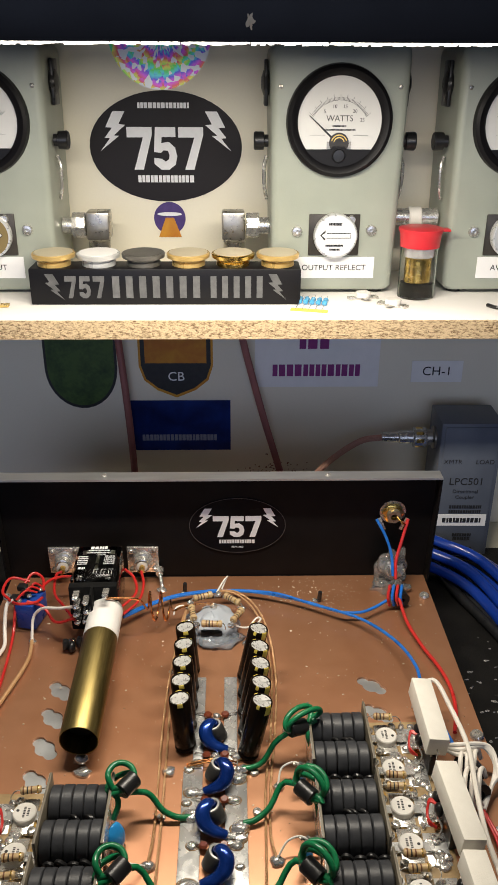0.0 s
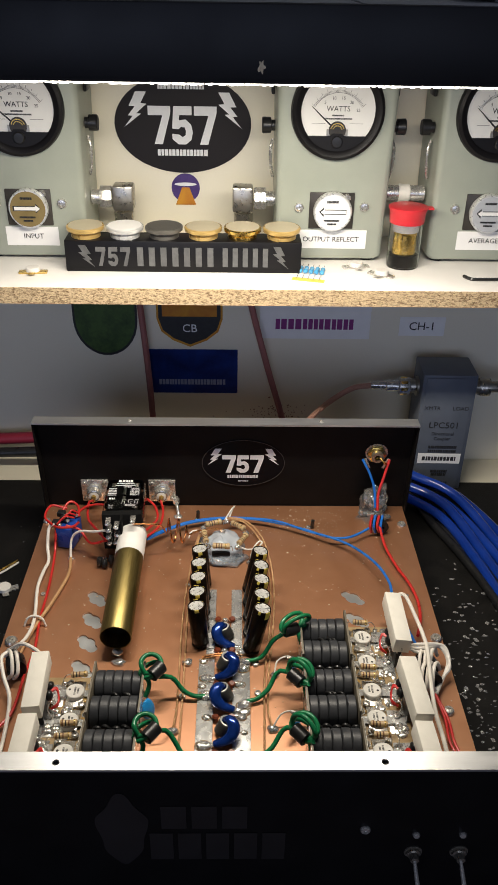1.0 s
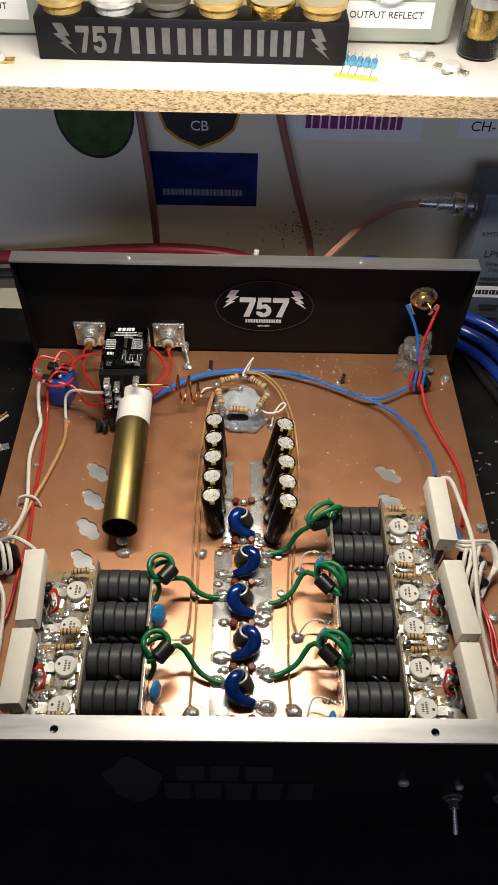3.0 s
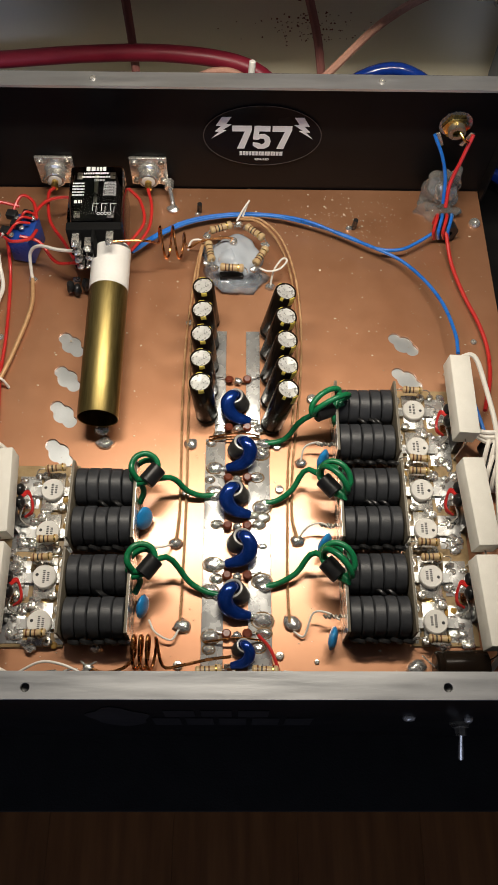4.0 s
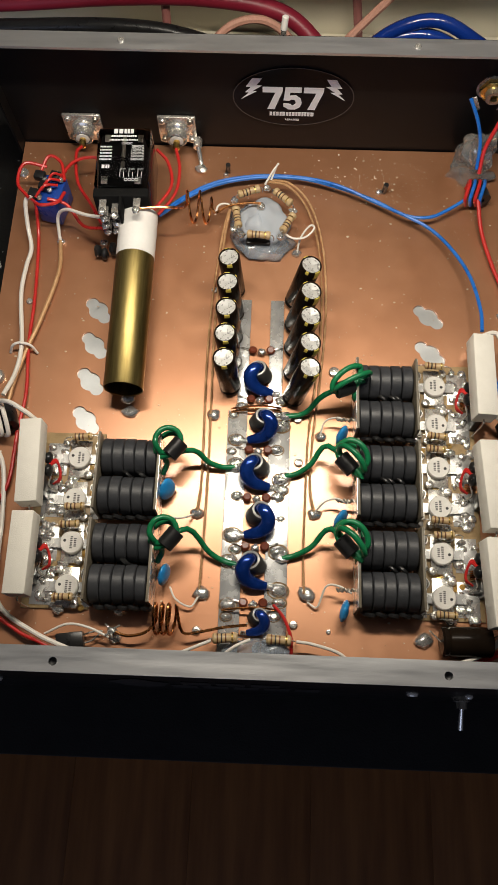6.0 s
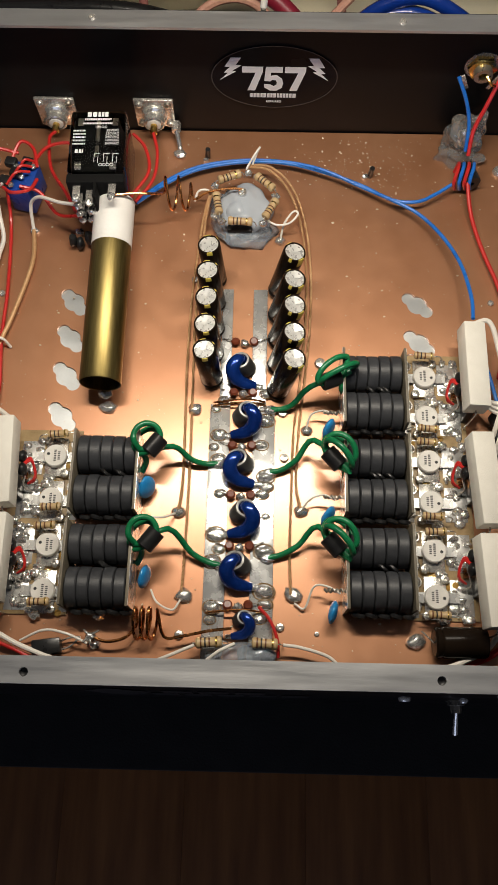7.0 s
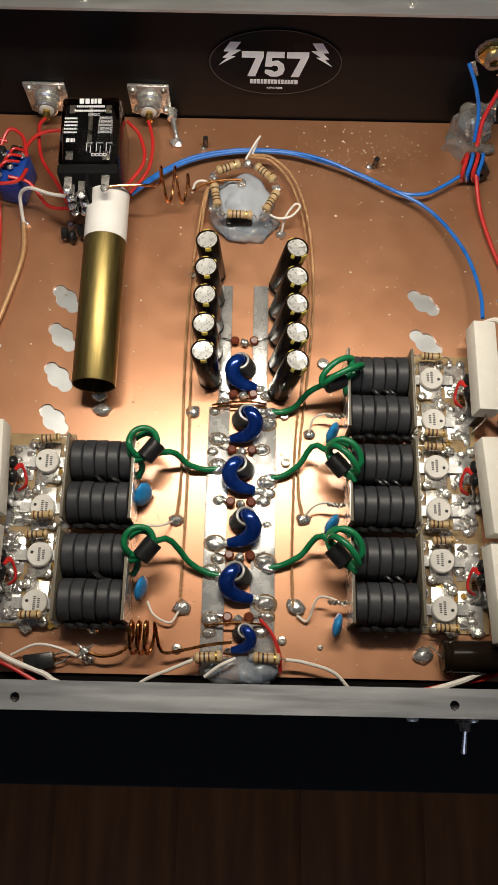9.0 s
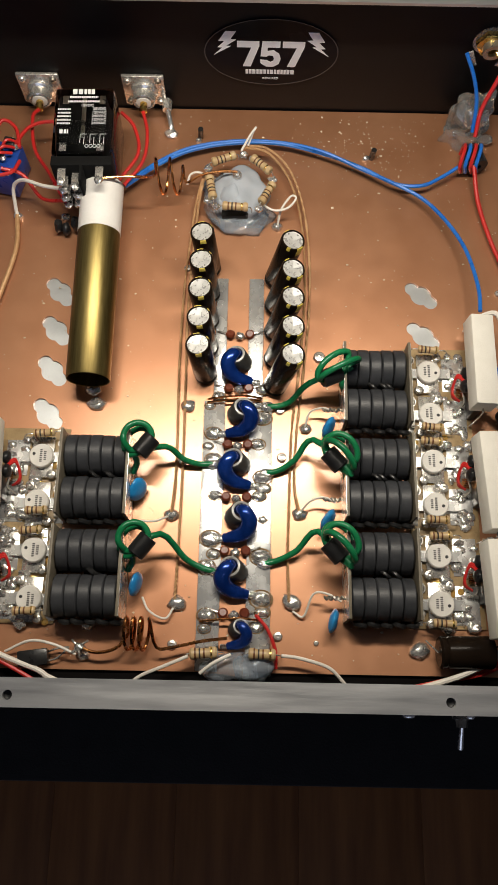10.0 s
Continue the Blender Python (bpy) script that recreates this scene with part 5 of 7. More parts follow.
# thin coax runs
coax_lead([(-0.0296, 0.2570, 0.0025), (-0.0290, 0.2850, 0.0020), (-0.0286, 0.3300, 0.0020), (-0.0291, 0.3730, 0.0020), (-0.0296, 0.4100, 0.0022), (-0.0292, 0.4400, 0.0025), (-0.0275, 0.4700, 0.0035), (-0.0255, 0.4920, 0.0080), (-0.0225, 0.5070, 0.0125)])
coax_lead([(-0.0335, 0.3030, 0.0025), (-0.0322, 0.3200, 0.0020), (-0.0324, 0.3500, 0.0020), (-0.0331, 0.3940, 0.0022), (-0.0322, 0.4390, 0.0025), (-0.0298, 0.4700, 0.0035), (-0.0270, 0.4920, 0.0080), (-0.0228, 0.5080, 0.0128)])
coax_lead([(0.0290, 0.2570, 0.0025), (0.0284, 0.2800, 0.0020), (0.0290, 0.3080, 0.0020), (0.0303, 0.3500, 0.0020), (0.0338, 0.3800, 0.0020), (0.0372, 0.4200, 0.0022), (0.0378, 0.4550, 0.0030), (0.0345, 0.4880, 0.0055), (0.0265, 0.5120, 0.0085), (0.0140, 0.5250, 0.0120), (0.0010, 0.5260, 0.0140)])
coax_lead([(0.0345, 0.3035, 0.0025), (0.0318, 0.3200, 0.0020), (0.0331, 0.3500, 0.0020), (0.0366, 0.3820, 0.0020), (0.0400, 0.4200, 0.0022), (0.0405, 0.4550, 0.0030), (0.0373, 0.4880, 0.0055), (0.0290, 0.5140, 0.0085), (0.0155, 0.5270, 0.0120), (0.0010, 0.5275, 0.0142)])
wire("clear_wire", [(0.0120, 0.4880, 0.0120), (0.0190, 0.4840, 0.0120), (0.0270, 0.4850, 0.0130), (0.0320, 0.4910, 0.0140), (0.0290, 0.4925, 0.0140), (0.0235, 0.4860, 0.010), (0.0215, 0.4800, 0.0020)], 0.0007, WHITE_WIRE, "clear-sleeved loop of wire from the glue lump")
wire("clear_wire", [(-0.0010, 0.5240, 0.0140), (0.0040, 0.5300, 0.0200), (0.0075, 0.5350, 0.0215), (0.0060, 0.5330, 0.0200), (0.0030, 0.5270, 0.0150)], 0.0007, WHITE_WIRE, "clear-sleeved loop of wire from the glue lump")
wire("clear_wire", [(-0.0210, 0.5060, 0.0130), (-0.0260, 0.5080, 0.0140), (-0.0310, 0.5070, 0.0130), (-0.0330, 0.5020, 0.0100)], 0.0007, WHITE_WIRE, "clear-sleeved loop of wire from the glue lump")

# blue and red leads across the back
for k in range(2):
    wire("blue_lead", [(-0.0700, 0.5000, 0.0100 + 0.002 * k), (-0.0520, 0.5170 + 0.002 * k, 0.0080), (-0.0320, 0.5290 + 0.002 * k, 0.0070), (-0.0050, 0.5350 + 0.0015 * k, 0.0070), (0.0230, 0.5350 + 0.001 * k, 0.0070), (0.0480, 0.5285, 0.0072 + 0.0018 * k), (0.0720, 0.5185 - 0.001 * k, 0.0075), (0.0920, 0.5070 - 0.001 * k, 0.0080 + 0.001 * k)] + ([(0.1080, 0.4960, 0.0090), (0.1210, 0.4790, 0.0110), (0.1300, 0.4570, 0.0150), (0.1330, 0.4300, 0.0220), (0.1318, 0.4130, 0.0260)] if k else [(0.1080, 0.5060, 0.0080), (0.1200, 0.5120, 0.0080), (0.1310, 0.5190, 0.0095)]), 0.00115, BLUE_WIRE, "blue insulated lead curving over the board", "wire", "blue leads")
wire("blue_lead", [(0.1250, 0.5560, 0.0600), (0.1320, 0.5500, 0.0480), (0.1365, 0.5440, 0.0350), (0.1375, 0.5360, 0.0200)], 0.00115, BLUE_WIRE, "blue insulated lead hanging from the jack", "wire", "blue leads")
wire("red_lead", [(0.1500, 0.5560, 0.0600), (0.1450, 0.5490, 0.0450), (0.1405, 0.5430, 0.0300), (0.1395, 0.5340, 0.0180)], 0.0013, RED_WIRE, "red insulated lead hanging from the jack", "wire", "red leads")
wire("red_lead", [(0.1395, 0.5200, 0.0120), (0.1420, 0.4970, 0.0060), (0.1480, 0.4720, 0.0040), (0.1550, 0.4490, 0.0040), (0.1580, 0.4290, 0.0040), (0.1555, 0.4060, 0.0060), (0.1485, 0.3830, 0.0100)], 0.0013, RED_WIRE, "red insulated lead running along the board", "wire", "red leads")
core = thing("ferrite_core", "black ferrite core wound with red and blue wire", "choke", pose(0.1390, 0.5250, 0.0085))
part("core", lathe(bmesh.new(), [(0.002, -0.006), (0.0062, -0.006), (0.0066, 0), (0.0062, 0.006), (0.002, 0.006), (0.002, -0.006)], pose(0.002, 0, 0, 90, 0, 20), 24), BLACK_PLASTIC, core)
for k in range(4):
    x = -0.006 + 0.0032 * k
    part("turn", sweep(bmesh.new(), [(x, -0.006, -0.004), (x - 0.002, -0.007, 0.004), (x, 0.0, 0.0085), (x + 0.002, 0.0075, 0.004), (x + 0.001, 0.007, -0.004)], 0.0012, 8), RED_WIRE if k % 2 == 0 else BLUE_WIRE, core)

# connectors on the back panel
def coax_socket(x, z):
    t = thing("coax_socket", "square-flanged silver coax socket with a gold pin", "connector", pose(x, 0.5662, z, 4.6, 0, 0), "coax sockets on the back panel")
    part("flange", box(bmesh.new(), (-0.0127, -0.0035, -0.0127), (0.0127, -0.0012, 0.0127), 0.0007), STEEL, t)
    part("barrel", lathe(bmesh.new(), [(0, 0.003), (0.0082, 0.003), (0.0082, 0.0055), (0.0068, 0.0065), (0.0068, 0.0115), (0.0060, 0.0120), (0.0058, 0.0105), (0, 0.0105)], FACING, 28), STEEL, t)
    part("insulator", lathe(bmesh.new(), [(0.0018, 0.0108), (0.0045, 0.0108), (0.0045, 0.0122), (0.0018, 0.0125)], FACING, 20), PTFE, t)
    part("pin", lathe(bmesh.new(), [(0.0022, 0.0105), (0.0024, 0.0180), (0.0014, 0.0185), (0, 0.0160)], FACING, 14), GOLD, t)
    for sx in (-1, 1):
        for sz in (-1, 1):
            part("screw", screw_mesh(0.0022, 0.0018), DARK_STEEL if sx * sz > 0 else STEEL, t, m=pose(sx * 0.0092, -0.0035, sz * 0.0092) @ FACING)
    return t


coax_socket(-0.1245, 0.0190)
coax_socket(-0.0612, 0.0190)
lug = thing("solder_lug", "silver solder lug bolted by a coax socket", "lug", pose(-0.0480, 0.5580, 0.0))
part("bolt", rod(bmesh.new(), (0, -0.001, 0.009), (0, 0.006, 0.0095), 0.0030, 6), STEEL, lug)
part("strap", sweep(bmesh.new(), [(0.0, 0.001, 0.010), (0.0012, -0.003, 0.006), (0.0025, -0.008, 0.0015), (0.003, -0.012, 0.0006)], 0.0017, 8), SOLDER, lug)
part("solder", blob(bmesh.new(), (0.003, -0.012, 0.001), 0.0042, 0.0034, 0.0018, 0.4), SOLDER, lug)
jack = thing("phono_jack", "brass-nutted jack with solder tags on the back panel", "connector", pose(0.1385, 0.5625, 0.0635, 4.6, 0, 0))
part("washer", lathe(bmesh.new(), [(0.0030, 0.0002), (0.0105, 0.0002), (0.0105, 0.0012), (0.0030, 0.0012), (0.0030, 0.0002)], FACING, 28), STEEL, jack)
part("nut", lathe(bmesh.new(), [(0.0030, 0.0012), (0.0090, 0.0012), (0.0090, 0.0042), (0.0080, 0.0048), (0.0030, 0.0048)], FACING, 6), GOLD, jack)
part("body", lathe(bmesh.new(), [(0.0028, 0.0040), (0.0055, 0.0040), (0.0055, 0.0090), (0.0028, 0.0090)], FACING, 20), DARK_STEEL, jack)
for sx in (-1, 1):
    part("tag", box(bmesh.new(), (sx * 0.0115 - 0.0014, -0.006, -0.010), (sx * 0.0115 + 0.0014, -0.005, 0.002), 0.0003, pose(0, 0, 0, 0, sx * 25, 0)), STEEL, jack)
part("centre_tag", sweep(bmesh.new(), [(0.002, -0.008, 0.0), (0.005, -0.012, -0.002), (0.0085, -0.010, -0.006)], 0.0010, 8), GOLD, jack)
gl = thing("hot_glue_patch", "clear hot glue over a round part on the back panel", "glue", pose(0.1400, 0.5535, 0.0))
part("lump", blob(blob(bmesh.new(), (0.001, 0, 0.013), 0.0125, 0.0085, 0.019, 0.55, 4), (-0.002, -0.005, 0.002), 0.0145, 0.009, 0.007, 0.55, 4, 4), GLUE_HAZE, gl)
part("buried_button", lathe(bmesh.new(), [(0, 0), (0.0075, 0), (0.0075, 0.0035), (0.006, 0.0045), (0, 0.0045)], pose(0.001, -0.0035, 0.018, 70, 0, 0), 24), STEEL, gl)

for k, (x, y, z) in enumerate(((-0.1085, 0.4745, 0.0060), (-0.1040, 0.4735, 0.0045), (-0.0985, 0.4760, 0.0070))):
    solid("sleeved_end", blob(bmesh.new(), (x, y, z), 0.0026, 0.0040, 0.0044, 0.3, 2, k), BLACK_PLASTIC, "black sleeved wire end below the relay", "sleeve", "black sleeved ends")
BLUE_BOX = surface("deep_blue_plastic", (0.010, 0.045, 0.26), (0.02, 0.075, 0.36), 0.3, scale=60, bump=0.05)
# blue box with black devices beside the relay
bb = thing("blue_trimmer", "blue plastic trimmer with black devices soldered on top", "trimmer", pose(-0.1400, 0.5080, 0.0, 0, 0, -12))
part("body", box(bmesh.new(), (-0.0075, -0.010, 0.0015), (0.0075, 0.012, 0.0225), 0.0008), BLUE_BOX, bb)
for k, (dx, dy) in enumerate(((-0.008, -0.006), (-0.0035, 0.001), (0.001, 0.010), (-0.009, 0.008))):
    part("device", box(bmesh.new(), (dx - 0.0035, dy - 0.0030, 0.0228), (dx + 0.0035, dy + 0.0030, 0.0275), 0.0010), BLACK_PLASTIC, bb)
    part("joint", blob(bmesh.new(), (dx + 0.004, dy - 0.002, 0.0250), 0.0018, 0.0018, 0.0014, 0.4, 3, k), SOLDER, bb)
for k in range(3):
    part("jumper", sweep(bmesh.new(), [(-0.006 + 0.002 * k, -0.009 + 0.006 * k, 0.026), (-0.001 + k * 0.001, -0.002 + 0.005 * k, 0.0300), (0.005, 0.003 + 0.004 * k, 0.026)], 0.0009, 8), RED_WIRE, bb)
for pts in ([(-0.1245, 0.5480, 0.0180), (-0.1270, 0.5400, 0.0200), (-0.1240, 0.5190, 0.0180), (-0.1130, 0.5010, 0.0190), (-0.1020, 0.4800, 0.0240)], [(-0.1340, 0.5160, 0.0250), (-0.1270, 0.5300, 0.0240), (-0.1150, 0.5360, 0.0220), (-0.1050, 0.5340, 0.0200)],
            [(-0.1400, 0.5000, 0.0250), (-0.1280, 0.4980, 0.0220), (-0.1170, 0.4860, 0.0170), (-0.1010, 0.4780, 0.0260)], [(-0.1520, 0.5000, 0.0260), (-0.1600, 0.5100, 0.0270), (-0.1570, 0.5240, 0.0290), (-0.1430, 0.5240, 0.0260)],
            [(-0.1480, 0.5180, 0.0240), (-0.1420, 0.5300, 0.0290), (-0.1340, 0.5270, 0.0270), (-0.1310, 0.5150, 0.0240)], [(-0.1500, 0.4990, 0.0250), (-0.1430, 0.4930, 0.0280), (-0.1330, 0.4960, 0.0270), (-0.1300, 0.5060, 0.0240)],
            [(-0.0612, 0.5480, 0.0180), (-0.0580, 0.5330, 0.0160), (-0.0600, 0.5150, 0.0140), (-0.0700, 0.4980, 0.0140)], [(-0.0730, 0.5420, 0.0240), (-0.0650, 0.5330, 0.0220), (-0.0620, 0.5160, 0.0200), (-0.0720, 0.4970, 0.0200)]):
    wire("red_jumper", pts, 0.0011, RED_WIRE, "thin red jumper wire around the relay", "wire", "red jumper wires")
wire("grey_wire", [(-0.1000, 0.4790, 0.0360), (-0.1130, 0.4850, 0.0300), (-0.1270, 0.4930, 0.0240), (-0.1345, 0.4940, 0.0160), (-0.1355, 0.4880, 0.0060), (-0.1350, 0.4840, 0.0020)], 0.0011, WHITE_WIRE, "grey-white wire from the relay to the board")
wire("tan_coax", [(-0.1350, 0.4840, 0.0020), (-0.1330, 0.4600, 0.0030), (-0.1400, 0.4250, 0.0035), (-0.1465, 0.4010, 0.0040), (-0.1520, 0.3740, 0.0040), (-0.1530, 0.3500, 0.0040)], 0.0014, COAX, "tan coax lead running beside the white wire", "cable")
wire("white_lead", [(-0.1500, 0.5020, 0.0260), (-0.1550, 0.5000, 0.0220), (-0.1555, 0.4900, 0.0100), (-0.1525, 0.4760, 0.0050), (-0.1540, 0.4620, 0.0050), (-0.1545, 0.4410, 0.0050), (-0.1490, 0.4050, 0.0060), (-0.1500, 0.3850, 0.0070), (-0.1535, 0.3680, 0.0120)], 0.0014, WHITE_WIRE, "white insulated lead along the board edge", "wire", "white leads")
wire("red_lead", [(-0.1500, 0.5040, 0.0200), (-0.1495, 0.4900, 0.0060), (-0.1480, 0.4700, 0.0030), (-0.1460, 0.4370, 0.0030), (-0.1455, 0.4070, 0.0035), (-0.1425, 0.3740, 0.0040), (-0.1440, 0.3500, 0.0050)], 0.0011, RED_WIRE, "red insulated lead running along the board", "wire", "red leads")
wire("lacing_tie", [(-0.1570, 0.4020, 0.0005), (-0.1540, 0.4040, 0.0070), (-0.1490, 0.4050, 0.0085), (-0.1430, 0.4040, 0.0070), (-0.1400, 0.4020, 0.0005)], 0.0009, WHITE_WIRE, "white lacing tie over the wires", "tie")


def side_core(x, y, s):
    t = thing("ferrite_core", "black ferrite core wound with white wire", "choke", pose(x, y, 0.0085))
    part("core", lathe(bmesh.new(), [(0.003, -0.0065), (0.0070, -0.0065), (0.0074, 0), (0.0070, 0.0065), (0.003, 0.0065), (0.003, -0.0065)], pose(0, 0, 0, 80, 0, 20), 26), BLACK_PLASTIC, t)
    for k in range(2 if s < 0 else 3):
        o = 0.0040 * (k - 1)
        part("turn", sweep(bmesh.new(), [(o, -0.009, -0.004), (o - 0.004 * s, -0.010, 0.003), (o - 0.002 * s, 0.0, 0.0105), (o + 0.003 * s, 0.009, 0.006), (o + 0.006 * s, 0.010, -0.002)], 0.0014, 8), WHITE_WIRE, t)
    return t


side_core(-0.1510, 0.3540, -1)
side_core(0.1500, 0.3560, 1)
side_core(0.1490, 0.3420, 1)
wire("white_lead", [(-0.1530, 0.3620, 0.0160), (-0.1600, 0.3540, 0.0170), (-0.1560, 0.3400, 0.0120), (-0.1490, 0.3250, 0.0060), (-0.1455, 0.2950, 0.0050), (-0.1445, 0.2700, 0.0050), (-0.1400, 0.2450, 0.0060), (-0.1180, 0.2300, 0.0070), (-0.0960, 0.2215, 0.0060), (-0.0900, 0.2180, 0.0050), (-0.0750, 0.2120, 0.0030)], 0.0014, WHITE_WIRE, "white insulated lead along the board edge", "wire", "white leads")
wire("white_lead", [(-0.1550, 0.3610, 0.0180), (-0.1450, 0.3580, 0.0260), (-0.1340, 0.3520, 0.0260), (-0.1290, 0.3490, 0.0220)], 0.0014, WHITE_WIRE, "white insulated lead along the board edge", "wire", "white leads")
wire("red_lead", [(-0.1440, 0.3480, 0.0050), (-0.1450, 0.3150, 0.0050), (-0.1520, 0.2960, 0.0050), (-0.1500, 0.2500, 0.0050), (-0.1300, 0.2320, 0.0050), (-0.1120, 0.2240, 0.0050), (-0.0900, 0.2125, 0.0030)], 0.0011, RED_WIRE, "red insulated lead running along the board", "wire", "red leads")
wire("clear_wire", [(-0.1130, 0.2300, 0.0040), (-0.1000, 0.2350, 0.0090), (-0.0880, 0.2335, 0.0100), (-0.0770, 0.2290, 0.0070)], 0.0007, WHITE_WIRE, "thin clear-sleeved wire at the front edge")
wire("white_lead", [(0.1320, 0.4115, 0.0220), (0.1410, 0.4110, 0.0260), (0.1465, 0.3930, 0.0220), (0.1490, 0.3610, 0.0220), (0.1460, 0.3310, 0.0200), (0.1440, 0.3040, 0.0180), (0.1455, 0.2790, 0.0150), (0.1440, 0.2550, 0.0120), (0.1330, 0.2330, 0.0090), (0.1180, 0.2240, 0.0080), (0.1060, 0.2195, 0.0060), (0.0800, 0.2120, 0.0030)], 0.0015, WHITE_WIRE, "white insulated lead along the board edge", "wire", "white leads")
for k in range(3):
    wire("white_lead", [(0.1370, 0.3650 + 0.001 * k, 0.0150), (0.1450, 0.3580 + 0.002 * k, 0.0180 + 0.002 * k), (0.1590 + 0.002 * k, 0.3640, 0.0180), (0.1650, 0.3560 - 0.003 * k, 0.0120), (0.1600, 0.3440, 0.0080), (0.1500 + 0.001 * k, 0.3300, 0.0060)], 0.0013, WHITE_WIRE, "white insulated lead along the board edge", "wire", "white leads")
for k in range(2):
    wire("red_lead", [(0.1500, 0.3350, 0.0060), (0.1535 + 0.002 * k, 0.3100, 0.0050), (0.1525 + 0.003 * k, 0.2900, 0.0050), (0.1560 + 0.002 * k, 0.2700, 0.0050), (0.1500, 0.2420, 0.0050), (0.1300, 0.2250 + 0.002 * k, 0.0050), (0.1000, 0.2185, 0.0040), (0.0700, 0.2120, 0.0030)], 0.0010, RED_WIRE, "red insulated lead running along the board", "wire", "red leads")
wire("blue_lead", [(0.1400, 0.4000, 0.0100), (0.1440, 0.3850, 0.0080), (0.1470, 0.3690, 0.0080)], 0.00115, BLUE_WIRE, "blue insulated lead beside a white resistor", "wire", "blue leads")
for pts, mt in (([(0.0120, 0.2500, 0.0050), (0.0180, 0.2430, 0.0060), (0.0220, 0.2330, 0.0060), (0.0225, 0.2240, 0.0040)], RED_WIRE), ([(0.0250, 0.2300, 0.0100), (0.0340, 0.2290, 0.0090), (0.0480, 0.2250, 0.0080), (0.0550, 0.2190, 0.0060), (0.0600, 0.2130, 0.0030)], WHITE_WIRE), ([(-0.0210, 0.2290, 0.0100), (-0.0330, 0.2240, 0.0090), (-0.0450, 0.2190, 0.0060), (-0.0520, 0.2130, 0.0030)], WHITE_WIRE), ([(0.0000, 0.2300, 0.0120), (-0.0080, 0.2260, 0.0130), (-0.0150, 0.2210, 0.0100)], WHITE_WIRE)):
    wire("front_lead", pts, 0.0009, mt, "thin insulated lead at the front edge", "wire", "front leads")
lying = thing("electrolytic_capacitor", "black electrolytic capacitor lying on its side", "capacitor", along((0.1030, 0.2330, 0.0085), (0.1300, 0.2335, 0.0085)))
part("sleeve", lathe(bmesh.new(), [(0, 0), (0.0070, 0), (0.0080, 0.001), (0.0080, 0.0030), (0.0074, 0.0038), (0.0080, 0.0046), (0.0080, 0.0260), (0.0074, 0.027), (0, 0.027)], None, 28), SLEEVE, lying)
part("lead", sweep(bmesh.new(), [(0, 0, 0), (0.003, 0, -0.003), (0.006, 0, -0.006)], 0.0004, 6), STEEL, lying)

dv = thing("power_diode", "black plastic device lying at the front edge of the board", "diode", pose(-0.0985, 0.2270, 0.0, 0, 0, 8), "black devices")
part("body", box(bmesh.new(), (-0.0075, -0.0040, 0.0012), (0.0075, 0.0040, 0.0070), 0.0008), BLACK_PLASTIC, dv)
for dy in (-0.0022, 0.0022):
    part("lead", sweep(bmesh.new(), [(0.0072, dy, 0.0035), (0.0120, dy + 0.001, 0.0040), (0.0180, 0.0030, 0.0050)], 0.0005, 6), STEEL, dv)
for k, (dx, dy) in enumerate(((-0.004, 0.0035), (0.0040, 0.0030), (0.0005, -0.0040), (-0.0035, -0.0030))):
    wire("bare_tail", [(-0.0755, 0.2325, 0.0070), (-0.0755 + dx * 0.6, 0.2325 + dy * 0.6, 0.0085), (-0.0755 + dx, 0.2325 + dy, 0.0060 + 0.001 * k)], 0.0006, STEEL, "short tinned tail at a wire joint", "wire", "tinned tails")
solid("solder_joint", blob(bmesh.new(), (-0.0755, 0.2325, 0.0072), 0.0028, 0.0024, 0.0022, 0.5, 3, 3), SOLDER, "bright round solder joint over the board", "solder joint", "solder joints on the copper")

# solder pads, screws and posts on the copper
PADS = ((-0.0285, 0.2555, 0.0050), (0.0305, 0.2570, 0.0055), (-0.0335, 0.3020, 0.0042), (0.0345, 0.3035, 0.0042), (0.0955, 0.2340, 0.0052), (0.0380, 0.3520, 0.0035), (-0.0735, 0.2440, 0.0036), (-0.0745, 0.2290, 0.0035), (-0.1350, 0.4840, 0.0030), (-0.0270, 0.3640, 0.0040), (-0.0780, 0.3640, 0.0050), (-0.1060, 0.4840, 0.0030), (0.0215, 0.4800, 0.0035), (-0.0280, 0.5410, 0.0022), (0.0760, 0.5300, 0.0022), (0.1100, 0.2460, 0.0040), (-0.1090, 0.2455, 0.0040))
for k, (x, y, r) in enumerate(PADS):
    solid("solder_joint", blob(bmesh.new(), (x, y, 0.0006), r, r * 0.8, 0.0026, 0.45, 2, k), SOLDER, "shiny lump of solder on the copper", "solder joint", "solder joints on the copper")
for k, (x, y, r) in enumerate(((-0.1630, 0.3850, 0.0050), (0.1640, 0.5360, 0.0040), (0.1510, 0.4380, 0.0020), (-0.1500, 0.4390, 0.0022), (0.1650, 0.3890, 0.0045), (0.1590, 0.3190, 0.0040), (-0.1670, 0.5390, 0.0035), (0.0250, 0.3350, 0.0026), (0.0240, 0.3630, 0.0030), (0.0235, 0.2400, 0.0024), (-0.0290, 0.3320, 0.0026), (-0.0310, 0.4510, 0.0022), (0.0460, 0.3950, 0.0034), (-0.0300, 0.2350, 0.0026), (0.0430, 0.2370, 0.0014))):
    solid("board_screw", screw_mesh(r, r * 0.7), STEEL, "small pan-head screw in the copper board", "screw", "screws in the board").matrix_basis = pose(x, y, 0.0001, 0, 0, k * 23)
